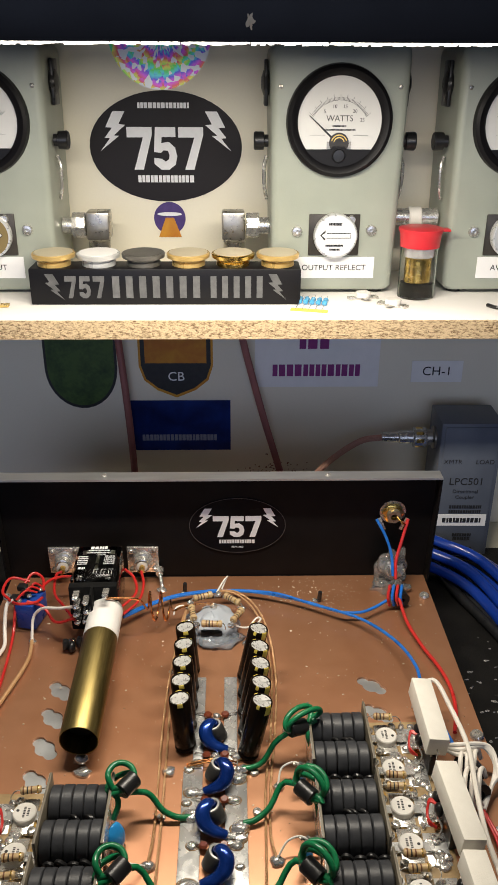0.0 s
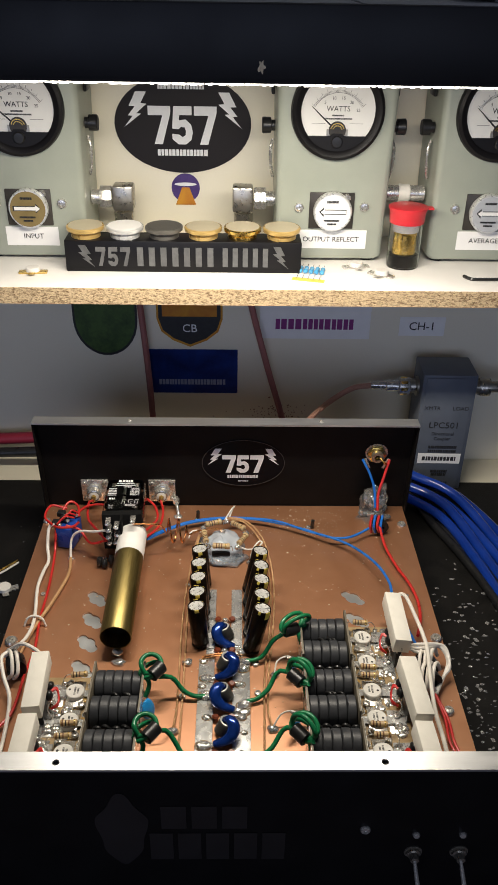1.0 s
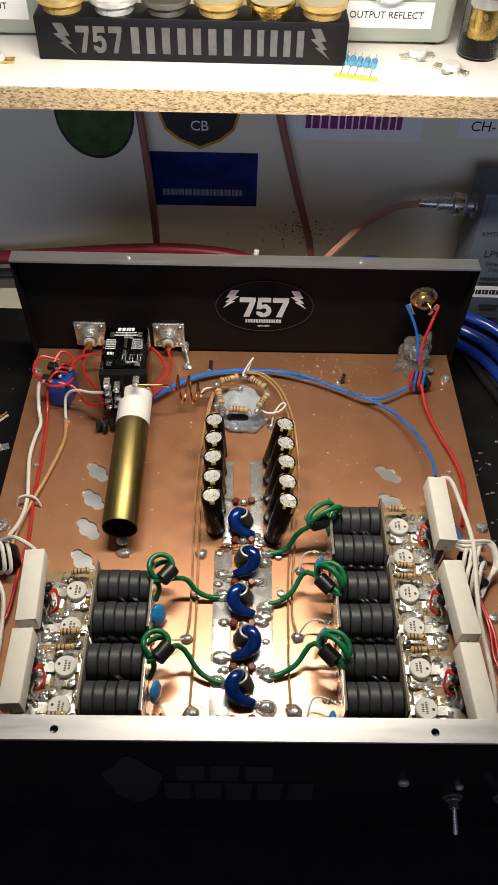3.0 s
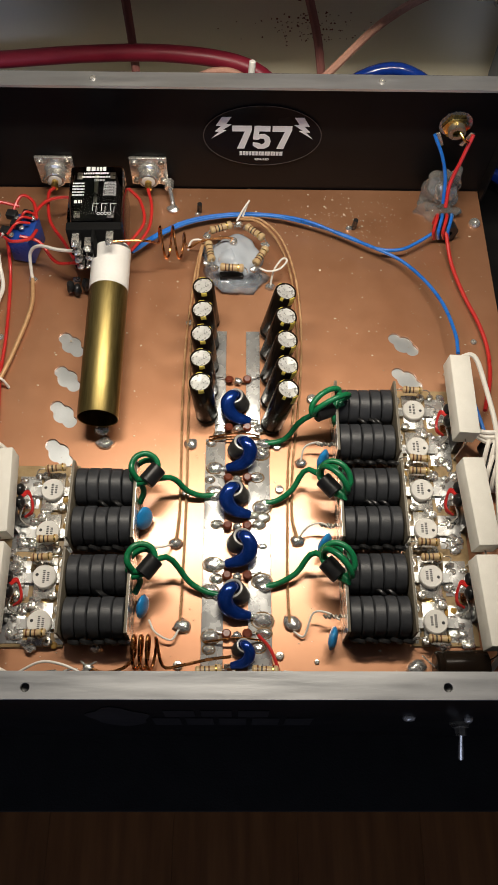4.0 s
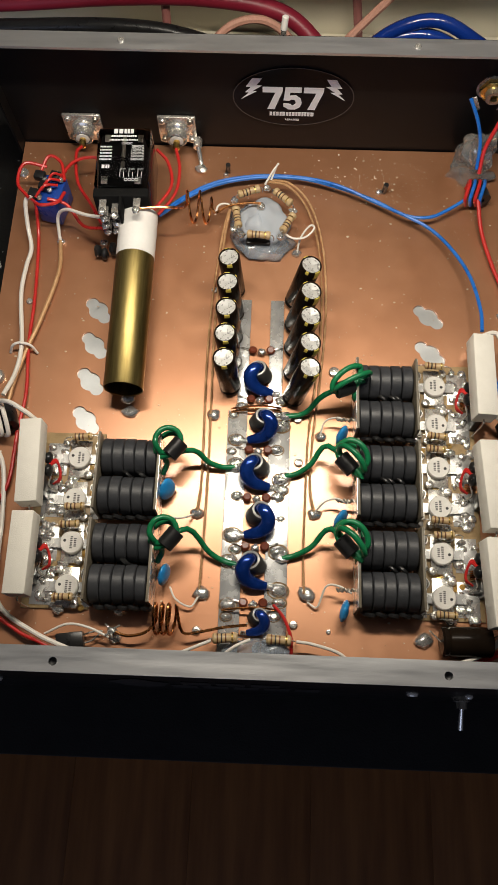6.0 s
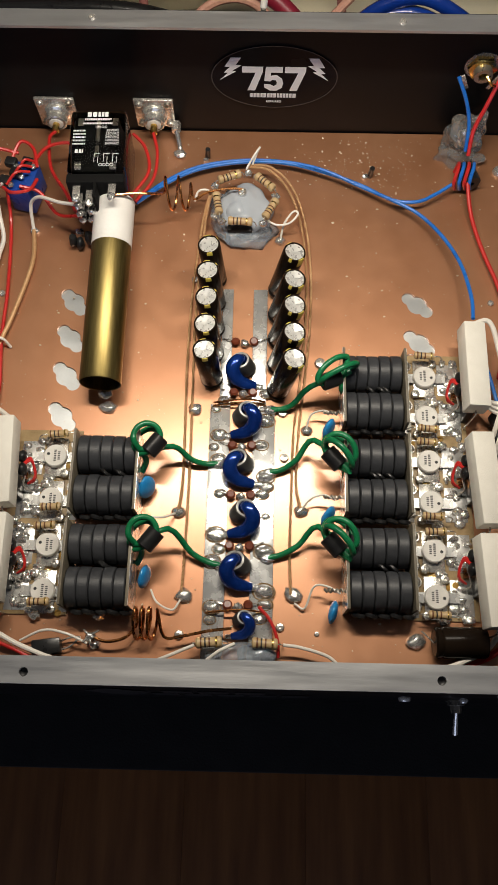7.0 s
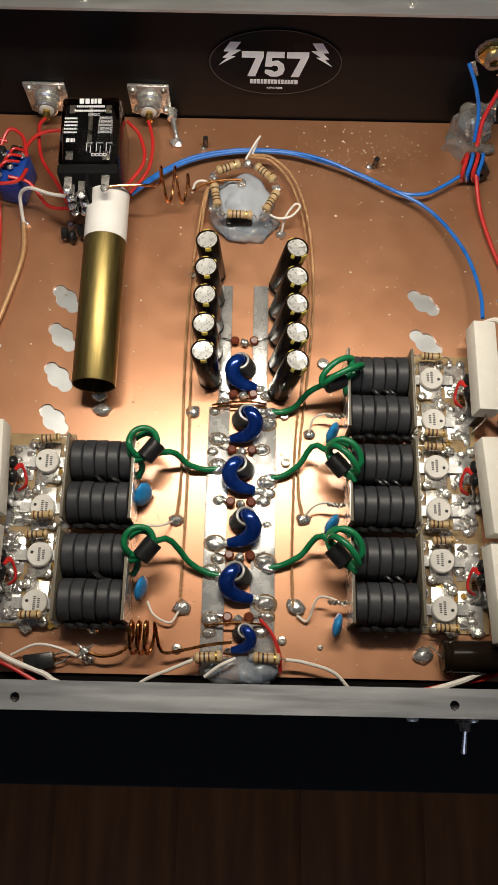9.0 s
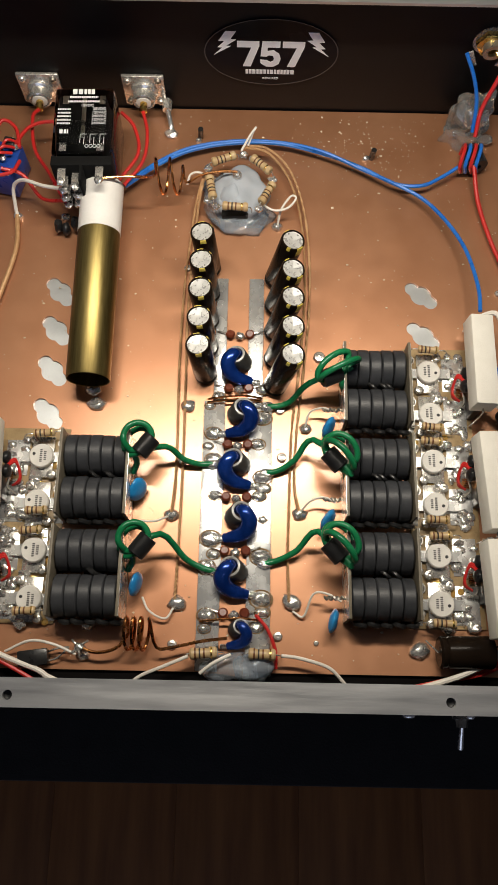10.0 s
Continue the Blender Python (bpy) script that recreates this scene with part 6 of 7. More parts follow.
for x, y in ((-0.0270, 0.5440), (0.0795, 0.5310)):
    solid("cable_clip", rod(bmesh.new(), (x, y, 0), (x + 0.0006, y - 0.001, 0.0095), 0.0017, 8), BLACK_PLASTIC, "small black clip holding the blue leads", "clip", "cable clips")
# specks of resin and wire clippings
bm = bmesh.new()
rng = random.Random(31)
for k in range(900):
    x, y = rng.uniform(-0.165, 0.165), rng.uniform(0.228, 0.56)
    if rng.random() < 0.2:
        x, y = rng.gauss(0.075, 0.03), rng.gauss(0.54, 0.012)
    if abs(x) > 0.167 or y > 0.563:
        continue
    s = rng.uniform(0.00012, 0.00040) if rng.random() < 0.85 else rng.uniform(0.0004, 0.0007)
    blob(bm, (x, y, 0.0002), s * rng.uniform(0.7, 1.8), s, 0.0003, 0.5, 1, k)
solid("resin_specks", bm, RESIN, "scattered pale specks of resin on the copper", "debris", kind="stuff")


# ---- on the shelf ----
FACE_Y = 0.638


def round_box(bm, hw, z0, z1, y0, y1, r, taper=0.0):
    """A case with rounded upright edges and a slight taper to the foot."""
    rings = []
    for z, k in ((z0, 0.94), (z0 + 0.003, 1.0), (z1 - 0.006, 1.0), (z1 - 0.002, 0.985), (z1, 0.95)):
        w = hw * k - taper * (1 - (z - z0) / (z1 - z0))
        inset = (1 - k) * 0.03
        ring = []
        for cx, cy, a0 in ((w - r, y1 - r - inset, 0), (-w + r, y1 - r - inset, 90), (-w + r, y0 + r + inset, 180), (w - r, y0 + r + inset, 270)):
            for j in range(6):
                a = radians(a0 + j * 18)
                ring.append(bm.verts.new((cx + r * math.cos(a), cy + r * math.sin(a), z)))
        rings.append(ring)
    for a, b in zip(rings, rings[1:]):
        for i in range(len(a)):
            bm.faces.new((a[i], a[(i + 1) % len(a)], b[(i + 1) % len(b)], b[i]))
    bm.faces.new(rings[0][::-1])
    bm.faces.new(rings[-1])
    return bm


SOCKET_BLACK = surface("worn_black_plate", (0.02, 0.018, 0.015), (0.07, 0.06, 0.05), 0.4, 0.3, scale=120, bump=0.1)


def wattmeter(cx, text, element, lettering, aim=1):
    t = thing("wattmeter", "grey-green wattmeter with a round black-rimmed dial", "wattmeter", pose(cx, FACE_Y, SHELF), "wattmeters on the shelf")
    part("case", round_box(bmesh.new(), 0.0505, 0.003, 0.1765, 0.0, 0.074, 0.006, 0.003), METER_GREY, t)
    for sx in (-1, 1):
        for yy in (0.012, 0.062):
            part("foot", lathe(bmesh.new(), [(0, 0), (0.006, 0), (0.0065, 0.003), (0, 0.0034)], pose(sx * 0.036, yy, 0), 14), BLACK_PLASTIC, t)
    D = pose(0, 0, 0.1225)
    bezel = part("bezel", lathe(bmesh.new(), [(0.0305, 0.0035), (0.0325, 0.0055), (0.0355, 0.0065), (0.0380, 0.0050), (0.0388, 0.0), (0.0305, 0.0), (0.0305, 0.0035)], D @ FACING, 56), BLACK_GLOSS, t, "round black dial rim")
    face = part("dial_face", slab(bmesh.new(), [(0.0308 * math.cos(a), 0.1225 + 0.0308 * math.sin(a)) for a in [radians(-38 + i * 256 / 40) for i in range(41)]], -0.0020, -0.0012), DIAL_WHITE, t, "white dial with black scales")
    part("dial_foot", slab(bmesh.new(), [(0.0308 * math.cos(a), 0.1225 + 0.0308 * math.sin(a)) for a in [radians(218 + i * 104 / 20) for i in range(21)]] + [(0.022, 0.1036), (0.006, 0.1036), (0.004, 0.1058), (-0.004, 0.1058), (-0.006, 0.1036), (-0.022, 0.1036)], -0.0045, -0.0010), BLACK_GLOSS, t)
    part("zero_screw", lathe(bmesh.new(), [(0, 0), (0.0048, 0), (0.0048, 0.002), (0.004, 0.0028), (0, 0.003)], pose(0, -0.0045, 0.0995) @ FACING, 20), BLACK_PLASTIC, t)
    bm = bmesh.new()
    pz = 0.1085
    for i in range(51):
        a = radians(142 - i * 104 / 50)
        r1 = 0.0305 if i % 5 else 0.0325
        for r0, rr in ((0.0285, r1),):
            p, q = (r0 * math.cos(a) * 0.86, pz + r0 * math.sin(a)), (rr * math.cos(a) * 0.86, pz + rr * math.sin(a))
            w = 0.00011
            nx, nz = -math.sin(a) * w, math.cos(a) * w
            slab(bm, [(p[0] + nx, p[1] + nz), (q[0] + nx, q[1] + nz), (q[0] - nx, q[1] - nz), (p[0] - nx, p[1] - nz)], -0.00225, -0.0019)
    arc = [(0.0285 * 0.86 * math.cos(radians(142 - i * 2.6)), pz + 0.0285 * math.sin(radians(142 - i * 2.6))) for i in range(41)]
    slab(bm, arc + [(x * 0.993, pz + (z - pz) * 0.993) for x, z in arc[::-1]], -0.00225, -0.0019)
    bars(bm, 0, 0.1195, 0.010, 0.0012, -0.00225, -0.0019, random.Random(1))
    bars(bm, 0, 0.1170, 0.024, 0.0012, -0.00225, -0.0019, random.Random(2))
    for sx in (-1, 1):
        slab(bm, [(sx * 0.0100, 0.1132), (sx * 0.021, 0.1132), (sx * 0.021, 0.1134), (sx * 0.0100, 0.1134)], -0.00225, -0.0019)
    part("scale", bm, INK, face)
    words("dial_word", "WATTS", 0.0058, INK, face, pose(0, -0.0021, 0.1245, 90))
    for k, txt in enumerate(("5", "10", "15", "20", "25")):
        a = radians(122 - k * 21)
        words("dial_number", txt, 0.0034, INK, face, pose(0.0242 * 0.86 * math.cos(a), -0.0021, pz + 0.0245 * math.sin(a), 90, 0))
    part("needle", slab(bmesh.new(), [(-0.0008, 0.1065), (0.0006, 0.1075), (-0.0218, 0.1268), (-0.0222, 0.1264)], -0.0028, -0.0026), INK, t)
    mv = part("movement", slab(bmesh.new(), oval(0, 0.1080, 0.0072, 0.0072, 24), -0.0036, -0.0024), SOCKET_BLACK, t, "dark meter movement")
    for rr in (0.0060, 0.0042):
        part("movement_band", slab(bmesh.new(), [(rr * math.cos(radians(a)), 0.1080 + rr * math.sin(radians(a))) for a in range(15, 166, 10)] + [((rr - 0.0008) * math.cos(radians(a)), 0.1080 + (rr - 0.0008) * math.sin(radians(a))) for a in range(165, 14, -10)], -0.0040, -0.0035), GOLD, t, "brass band")
    part("movement_shade", slab(bmesh.new(), [(-0.0088, 0.1040), (-0.0060, 0.1040), (-0.0060, 0.1090), (-0.0088, 0.1090)], -0.0034, -0.0024), DARK_STEEL, t)
    part("movement_shade", slab(bmesh.new(), [(0.0060, 0.1040), (0.0088, 0.1040), (0.0088, 0.1090), (0.0060, 0.1090)], -0.0034, -0.0024), DARK_STEEL, t)
    for ob in t.children:
        if ob.name.split(".")[0] in ("bezel", "dial_face", "dial_foot", "zero_screw", "needle", "movement", "movement_band", "movement_shade"):
            ob.location.z += 0.0045
    # the plug-in element in its square socket
    part("socket_plate", box(bmesh.new(), (-0.0195, -0.0015, 0.0305), (0.0195, 0.0006, 0.0615), 0.0006), SOCKET_BLACK, t)
    el = part("element", lathe(bmesh.new(), [(0, 0.001), (0.0165, 0.001), (0.0168, 0.0070), (0.0160, 0.0082), (0, 0.0082)], pose(0.0005, 0, 0.0462) @ FACING, 40), CAP_TOP, t, "round slotted plug-in element")
    part("element_face", lathe(bmesh.new(), [(0, 0.0083), (0.0150, 0.0083), (0.0150, 0.0086), (0, 0.0086)], pose(0.0005, 0, 0.0462) @ FACING, 40), element, el)
    arrow = [(aim * x, z) for x, z in ((-0.0115, 0.0470), (-0.0075, 0.0510), (-0.0075, 0.0490), (0.0120, 0.0490), (0.0120, 0.0450), (-0.0075, 0.0450), (-0.0075, 0.0430))]
    part("arrow", slab(bmesh.new(), arrow, -0.0092, -0.0086), INK, el)
    part("arrow_fill", slab(bmesh.new(), [(0.0004 + x * 0.93, 0.0470 + (z - 0.0470) * 0.72) for x, z in arrow], -0.0094, -0.0091), LABEL_WHITE, el)
    bm = bmesh.new()
    bars(bm, 0, 0.0555, 0.010, 0.0018, -0.0092, -0.0086, random.Random(8))
    bars(bm, 0, 0.0395, 0.014, 0.0014, -0.0092, -0.0086, random.Random(9))
    bars(bm, 0, 0.0365, 0.008, 0.0014, -0.0092, -0.0086, random.Random(10))
    part("element_print", bm, INK, el)
    part("catch", rod(bmesh.new(), (0.0125, -0.001, 0.0578), (0.0125, -0.0045, 0.0578), 0.0033, 14, soft=0.0006), STEEL, t)
    for sx in (-1, 1):
        part("screw", screw_mesh(0.0042, 0.0028), STEEL, t, m=pose(sx * 0.0285, 0, 0.0490 + 0.0005 * sx) @ FACING)
        part("corner_screw", screw_mesh(0.0016, 0.0010), DARK_STEEL, t, m=pose(sx * 0.0430, -0.0002, 0.1500) @ FACING)
        part("side_knob", lathe(bmesh.new(), [(0, 0), (0.0045, 0), (0.0045, 0.003), (0.0065, 0.0035), (0.0068, 0.010), (0.0060, 0.011), (0, 0.011)], pose(sx * 0.0505, 0.022, 0.1120, 0, 90 * sx, 0), 16), BLACK_PLASTIC, t)
        part("handle_button", lathe(bmesh.new(), [(0, 0), (0.0085, 0), (0.0095, 0.002), (0.0085, 0.0045), (0.004, 0.006), (0, 0.0055)], pose(sx * 0.0500, 0.030, 0.1520, 0, 90 * sx, 0), 20), BLACK_PLASTIC, t)
        part("strap", box(bmesh.new(), (sx * 0.0525 - 0.0015, 0.022, 0.1360), (sx * 0.0525 + 0.0015, 0.040, 0.1680), 0.0012), BLACK_PLASTIC, t)
        part("chrome_bail", sweep(bmesh.new(), [(sx * 0.0515, 0.024, 0.1010), (sx * 0.0535, 0.022, 0.0930), (sx * 0.0530, 0.022, 0.0780), (sx * 0.0512, 0.024, 0.0690)], 0.0014, 8), STEEL, t)
    if lettering:
        part("label_strip", box(bmesh.new(), (-0.0325, -0.0006, 0.0125), (0.0325, 0.0002, 0.0290)) if len(text) > 8 else box(bmesh.new(), (-0.0230, -0.0006, 0.0125), (0.0230, 0.0002, 0.0290)), LABEL_WHITE, t, "white printed label strip")
        words("label_word", text, 0.0062, INK, t, pose(0.001, -0.0008, 0.0207, 90))
    return t


ELEMENT_GOLD = surface("dark_gold_label", (0.20, 0.14, 0.05), (0.34, 0.25, 0.10), 0.4, 0.4, scale=60, bump=0)
ELEMENT_SILVER = surface("grey_label", (0.42, 0.44, 0.46), (0.60, 0.61, 0.62), 0.4, 0.3, scale=60, bump=0)
wattmeter(-0.1720, "INPUT", ELEMENT_GOLD, True, -1)
wattmeter(0.0905, "OUTPUT REFLECT", LABEL_WHITE, True)
wattmeter(0.2270, "AVERAGE", ELEMENT_SILVER, True)


def elbow(x, s):
    """A right-angle coax plug on the side of a meter; s points away from it."""
    t = thing("elbow_connector", "nickel right-angle coax plug on a wattmeter", "connector", pose(x, 0.672, SHELF + 0.0470), "elbow connectors")
    part("thread", rod(bmesh.new(), (-s * 0.002, 0, 0), (s * 0.016, 0, 0), 0.0065, 20), STEEL, t)
    part("hex_nut", lathe(bmesh.new(), [(0.006, 0), (0.0098, 0), (0.0100, 0.001), (0.0100, 0.0095), (0.0095, 0.0105), (0.006, 0.0105)], pose(s * 0.006, 0, 0, 0, 90 * s, 0), 8), STEEL, t, "knurled coupling nut")
    part("body", box(bmesh.new(), (min(s * 0.0175, s * 0.0360), -0.0095, -0.0105), (max(s * 0.0175, s * 0.0360), 0.0095, 0.0115), 0.0018), DARK_STEEL, t)
    part("cap_nut", lathe(bmesh.new(), [(0, -0.0220), (0.0080, -0.0220), (0.0088, -0.0205), (0.0088, -0.0125), (0, -0.0125)], pose(s * 0.026, 0, 0), 20), DARK_STEEL, t)
    return t


elbow(-0.1210, 1)
elbow(0.0400, -1)
st = thing("coax_adapter", "nickel straight coax adapter between two wattmeters", "connector", pose(0.142, 0.668, SHELF + 0.0545))
part("barrel", rod(bmesh.new(), (0, 0, 0), (0.034, 0, 0), 0.0070, 20), STEEL, st)
part("ring", rod(bmesh.new(), (0.011, 0, 0), (0.021, 0, 0), 0.0082, 20, soft=0.0008), CERAMIC, st)

# the black rack with six round elements
sign = thing("element_rack", "black engraved wooden rack holding round meter elements", "rack", pose(-0.0375, 0.605, SHELF))
part("block", box(bmesh.new(), (-0.1010, 0.0, 0.0), (0.1010, 0.027, 0.0272), 0.0012), BLACK_GLOSS, sign)
ENG = (-0.0006, 0.0002)
for k in (-1, 1):
    part("bolt_mark", bolt_mark(bmesh.new(), k * 0.0830, 0.0140, 0.017, -1, *ENG), GREY_INK, sign)
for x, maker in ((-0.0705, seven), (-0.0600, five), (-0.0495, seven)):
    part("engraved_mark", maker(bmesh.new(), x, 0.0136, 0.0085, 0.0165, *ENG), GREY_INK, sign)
for x0, n, w in ((-0.0395, 7, 0.0100), (0.0335, 5, 0.0086)):
    for j in range(n):
        x = x0 + j * w
        part("engraved_bar", slab(bmesh.new(), [(x, 0.0055), (x + w * 0.52, 0.0055), (x + w * 0.52, 0.0218), (x, 0.0218)], *ENG), GREY_INK, sign)
AMBER = surface("amber_plate", (0.52, 0.33, 0.09), (0.70, 0.50, 0.20), 0.3, 0.5, scale=80, bump=0.05)
PALE = surface("pale_silver_plate", (0.55, 0.55, 0.53), (0.72, 0.72, 0.70), 0.3, 0.5, scale=80, bump=0.05)
PEWTER = surface("dark_pewter", (0.09, 0.085, 0.075), (0.17, 0.16, 0.14), 0.35, 0.5, scale=80, bump=0.05)
FACE_TAN = surface("tan_face", (0.42, 0.36, 0.24), (0.58, 0.52, 0.38), 0.4, 0.1, scale=60, bump=0.0)
for k, (rim, face, words_l) in enumerate(((AMBER, FACE_TAN, "gold"), (PALE, LABEL_WHITE, "silver"), (PEWTER, PEWTER, "dark pewter"), (AMBER, FACE_TAN, "gold"), (GOLD, FACE_TAN, "gold"), (AMBER, FACE_TAN, "gold"))):
    t = thing("meter_element", f"round {words_l} plug-in meter element standing in the rack", "meter element", pose(-0.1215 + k * 0.0336, 0.6185, SHELF + 0.0276, 1.5, 0, 0), "meter elements in the rack")
    part("neck", lathe(bmesh.new(), [(0, 0), (0.0125, 0), (0.0125, 0.0028), (0.0118, 0.0036), (0.0118, 0.0044), (0, 0.0044)], None, 28), rim, t)
    part("head", lathe(bmesh.new(), [(0, 0.0042), (0.0120, 0.0042), (0.0160, 0.0060), (0.0163, 0.0085), (0.0156, 0.0092), (0, 0.0092)], None, 36), rim, t)
    part("face", lathe(bmesh.new(), [(0, 0.0093), (0.0145, 0.0093), (0.0145, 0.0095), (0, 0.0095)], None, 36), face, t)

# the vial with a red lid
vial = thing("vial", "clear plastic vial with a red lid and a gold element inside", "vial", pose(0.1560, 0.630, SHELF) @ Matrix.Diagonal((0.96, 0.96, 0.92, 1)))
part("wall", lathe(bmesh.new(), [(0, 0.0002), (0.0145, 0.0002), (0.0150, 0.001), (0.0150, 0.0440), (0.0140, 0.0440), (0.0138, 0.0015), (0, 0.0015)], None, 32), CLEAR_PLASTIC, vial)
part("lid", lathe(bmesh.new(), [(0, 0.0575), (0.0150, 0.0580), (0.0176, 0.0572), (0.0178, 0.0560), (0.0164, 0.0530), (0.0156, 0.0425), (0.0152, 0.0440), (0, 0.0440)], None, 32), PINK_PLASTIC, vial, "bright red lid")
part("lid_tab", box(bmesh.new(), (0.012, -0.006, 0.0550), (0.0225, 0.004, 0.0570), 0.0008), PINK_PLASTIC, vial)
part("foam", rod(bmesh.new(), (0, 0, 0.0018), (0, 0, 0.0130), 0.0132, 24), BLACK_MAT, vial)
part("gold_element", rod(bmesh.new(), (0, 0, 0.0132), (0, 0, 0.0340), 0.0105, 24, soft=0.0006), GOLD, vial)
part("white_cap", rod(bmesh.new(), (0, 0, 0.0342), (0, 0, 0.0420), 0.0118, 24, soft=0.0006), PTFE, vial)

# the strip of blue resistors on yellow tape and loose parts
tape = thing("taped_resistors", "five blue resistors held on a yellow tape", "resistor strip", pose(0.0735, 0.6015, SHELF, 0, 0, -14))
for k in range(5):
    x = -0.0115 + k * 0.0048
    rt = part("resistor", lathe(bmesh.new(), [(0, -0.0050), (0.0016, -0.0048), (0.0021, -0.0040), (0.0018, -0.0028), (0.0018, 0.0028), (0.0021, 0.0040), (0.0016, 0.0048), (0, 0.0050)], pose(x, 0.006, 0.0023, 90, 0, 0), 14), BLUE_BODY, tape)
    part("lead", rod(bmesh.new(), (x, -0.014, 0.0012), (x, 0.020, 0.0026), 0.0003, 6), STEEL, tape)
part("tape", box(bmesh.new(), (-0.0150, -0.0170, 0.0002), (0.0125, -0.0115, 0.0010)), YELLOW, tape)


def loose_transistor(x, y, z, turn, mat, cap, label):
    t = thing("loose_transistor", label, "transistor", pose(x, y, z, 0, 0, turn))
    part("flange", box(bmesh.new(), (-0.0120, -0.0032, 0.0002), (0.0120, 0.0032, 0.0020), 0.0004), mat, t)
    part("legs", box(bmesh.new(), (-0.0028, -0.0100, 0.0021), (0.0028, 0.0100, 0.0025), 0.0001), mat, t)
    part("cap", lathe(bmesh.new(), [(0, 0.0020), (0.0060, 0.0020), (0.0060, 0.0050), (0.0054, 0.0056), (0, 0.0056)], None, 24), cap, t)
    return t


loose_transistor(0.1135, 0.622, SHELF, 12, STEEL, CERAMIC_CAP, "loose white transistor with silver legs on the shelf")
loose_transistor(0.1330, 0.6015, SHELF, -35, STEEL, CERAMIC_CAP, "loose white transistor with silver legs on the shelf")
loose_transistor(-0.1660, 0.6000, SHELF, 4, GOLD, CERAMIC_CAP, "loose white transistor with gold legs on the shelf")
wire("hex_key", [(0.2040, 0.5990, SHELF + 0.0016), (0.2075, 0.5930, SHELF + 0.0016), (0.2140, 0.5905, SHELF + 0.0016), (0.2500, 0.5920, SHELF + 0.0016)], 0.0014, BLACK_PLASTIC, "small black hex key lying on the shelf", "tool", seg=6)

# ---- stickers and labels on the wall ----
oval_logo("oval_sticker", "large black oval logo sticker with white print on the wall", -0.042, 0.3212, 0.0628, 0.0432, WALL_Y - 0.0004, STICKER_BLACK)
hs = solid("hologram_sticker", slab(bmesh.new(), oval(0, 0, 0.0405, 0.0405), -0.0003, 0.0003), HOLO, "round rainbow foil sticker on the wall", "sticker")
hs.matrix_basis = pose(-0.0440, WALL_Y - 0.0007, 0.4050)
rs = thing("round_sticker", "small round purple sticker with an orange beam", "sticker", pose(-0.0410, WALL_Y - 0.0006, 0.2640))
part("disc", slab(bmesh.new(), oval(0, 0, 0.0135, 0.0135, 32), -0.0003, 0.0003), STICKER_PURPLE, rs)
part("beam", slab(bmesh.new(), [(-0.0035, 0.0005), (0.0035, 0.0005), (0.0098, -0.0158), (-0.0098, -0.0158)], -0.0006, -0.0003), STICKER_ORANGE, rs)
part("dish", slab(bmesh.new(), oval(0, 0.0035, 0.0105, 0.0016, 24), -0.0006, -0.0003), WHITE_INK, rs)
gb = thing("green_badge", "dark green shield-shaped badge on the wall", "sticker", pose(-0.1285, WALL_Y - 0.0006, 0.1460))
shield = [(-0.0335, 0.045), (0.0335, 0.045)] + [(0.0335 * math.cos(radians(-a)), -0.018 + 0.040 * math.sin(radians(-a))) for a in range(0, 181, 12)]
part("rim", slab(bmesh.new(), shield, -0.0003, 0.0003), INK, gb)
part("field", slab(bmesh.new(), [(x * 0.93, z * 0.94 - 0.0005) for x, z in shield], -0.0006, -0.0003), STICKER_GREEN, gb)
cb = thing("radio_badge", "black and gold shield badge with a map and two letters", "sticker", pose(-0.0405, WALL_Y - 0.0006, 0.1460))
pts = [(-0.0345, 0.045), (0.0345, 0.045), (0.0345, -0.016), (0.0300, -0.030), (0.0180, -0.040), (0.0, -0.0475), (-0.0180, -0.040), (-0.0300, -0.030), (-0.0345, -0.016)]
part("rim", slab(bmesh.new(), pts, -0.0003, 0.0003), STICKER_ORANGE, cb)
part("field", slab(bmesh.new(), [(x * 0.94, z * 0.94) for x, z in pts], -0.0006, -0.0003), INK, cb)
part("map", slab(bmesh.new(), [(-0.0285, 0.042), (0.0285, 0.042), (0.0285, -0.0130), (-0.0285, -0.0130)], -0.0009, -0.0006), STICKER_ORANGE, cb)
words("letters", "CB", 0.0125, WHITE_INK, cb, pose(0.0, -0.0008, -0.0265, 90))
PALE_INK = surface("pale_blue_ink", (0.26, 0.30, 0.42), (0.36, 0.40, 0.52), 0.5, bump=0.0)
card = thing("blue_card", "dark blue card with a pale line of writing on the wall", "card", pose(-0.0390, WALL_Y - 0.0006, 0.0695))
part("card", slab(bmesh.new(), [(-0.0490, -0.0260), (0.0490, -0.0260), (0.0490, 0.0260), (-0.0490, 0.0260)], -0.0003, 0.0003), STICKER_BLUE, card)
part("print", bars(bmesh.new(), 0.0010, -0.0125, 0.074, 0.0062, -0.0006, -0.0003, random.Random(12), 0.6), PALE_INK, card)
pl = thing("paper_label", "pale label with a line of purple figures", "label", pose(0.0910, WALL_Y - 0.0006, 0.1300))
part("paper", slab(bmesh.new(), [(-0.0580, -0.0210), (0.0580, -0.0210), (0.0580, 0.0500), (-0.0580, 0.0500)], -0.0002, 0.0003), LABEL_WHITE, pl)
bm = bmesh.new()
bars(bm, 0.0, -0.0045, 0.083, 0.0115, -0.0005, -0.0002, random.Random(13), 0.62)
bars(bm, 0.0, 0.0240, 0.034, 0.0150, -0.0005, -0.0002, random.Random(14), 0.7)
part("print", bm, PURPLE_INK, pl)
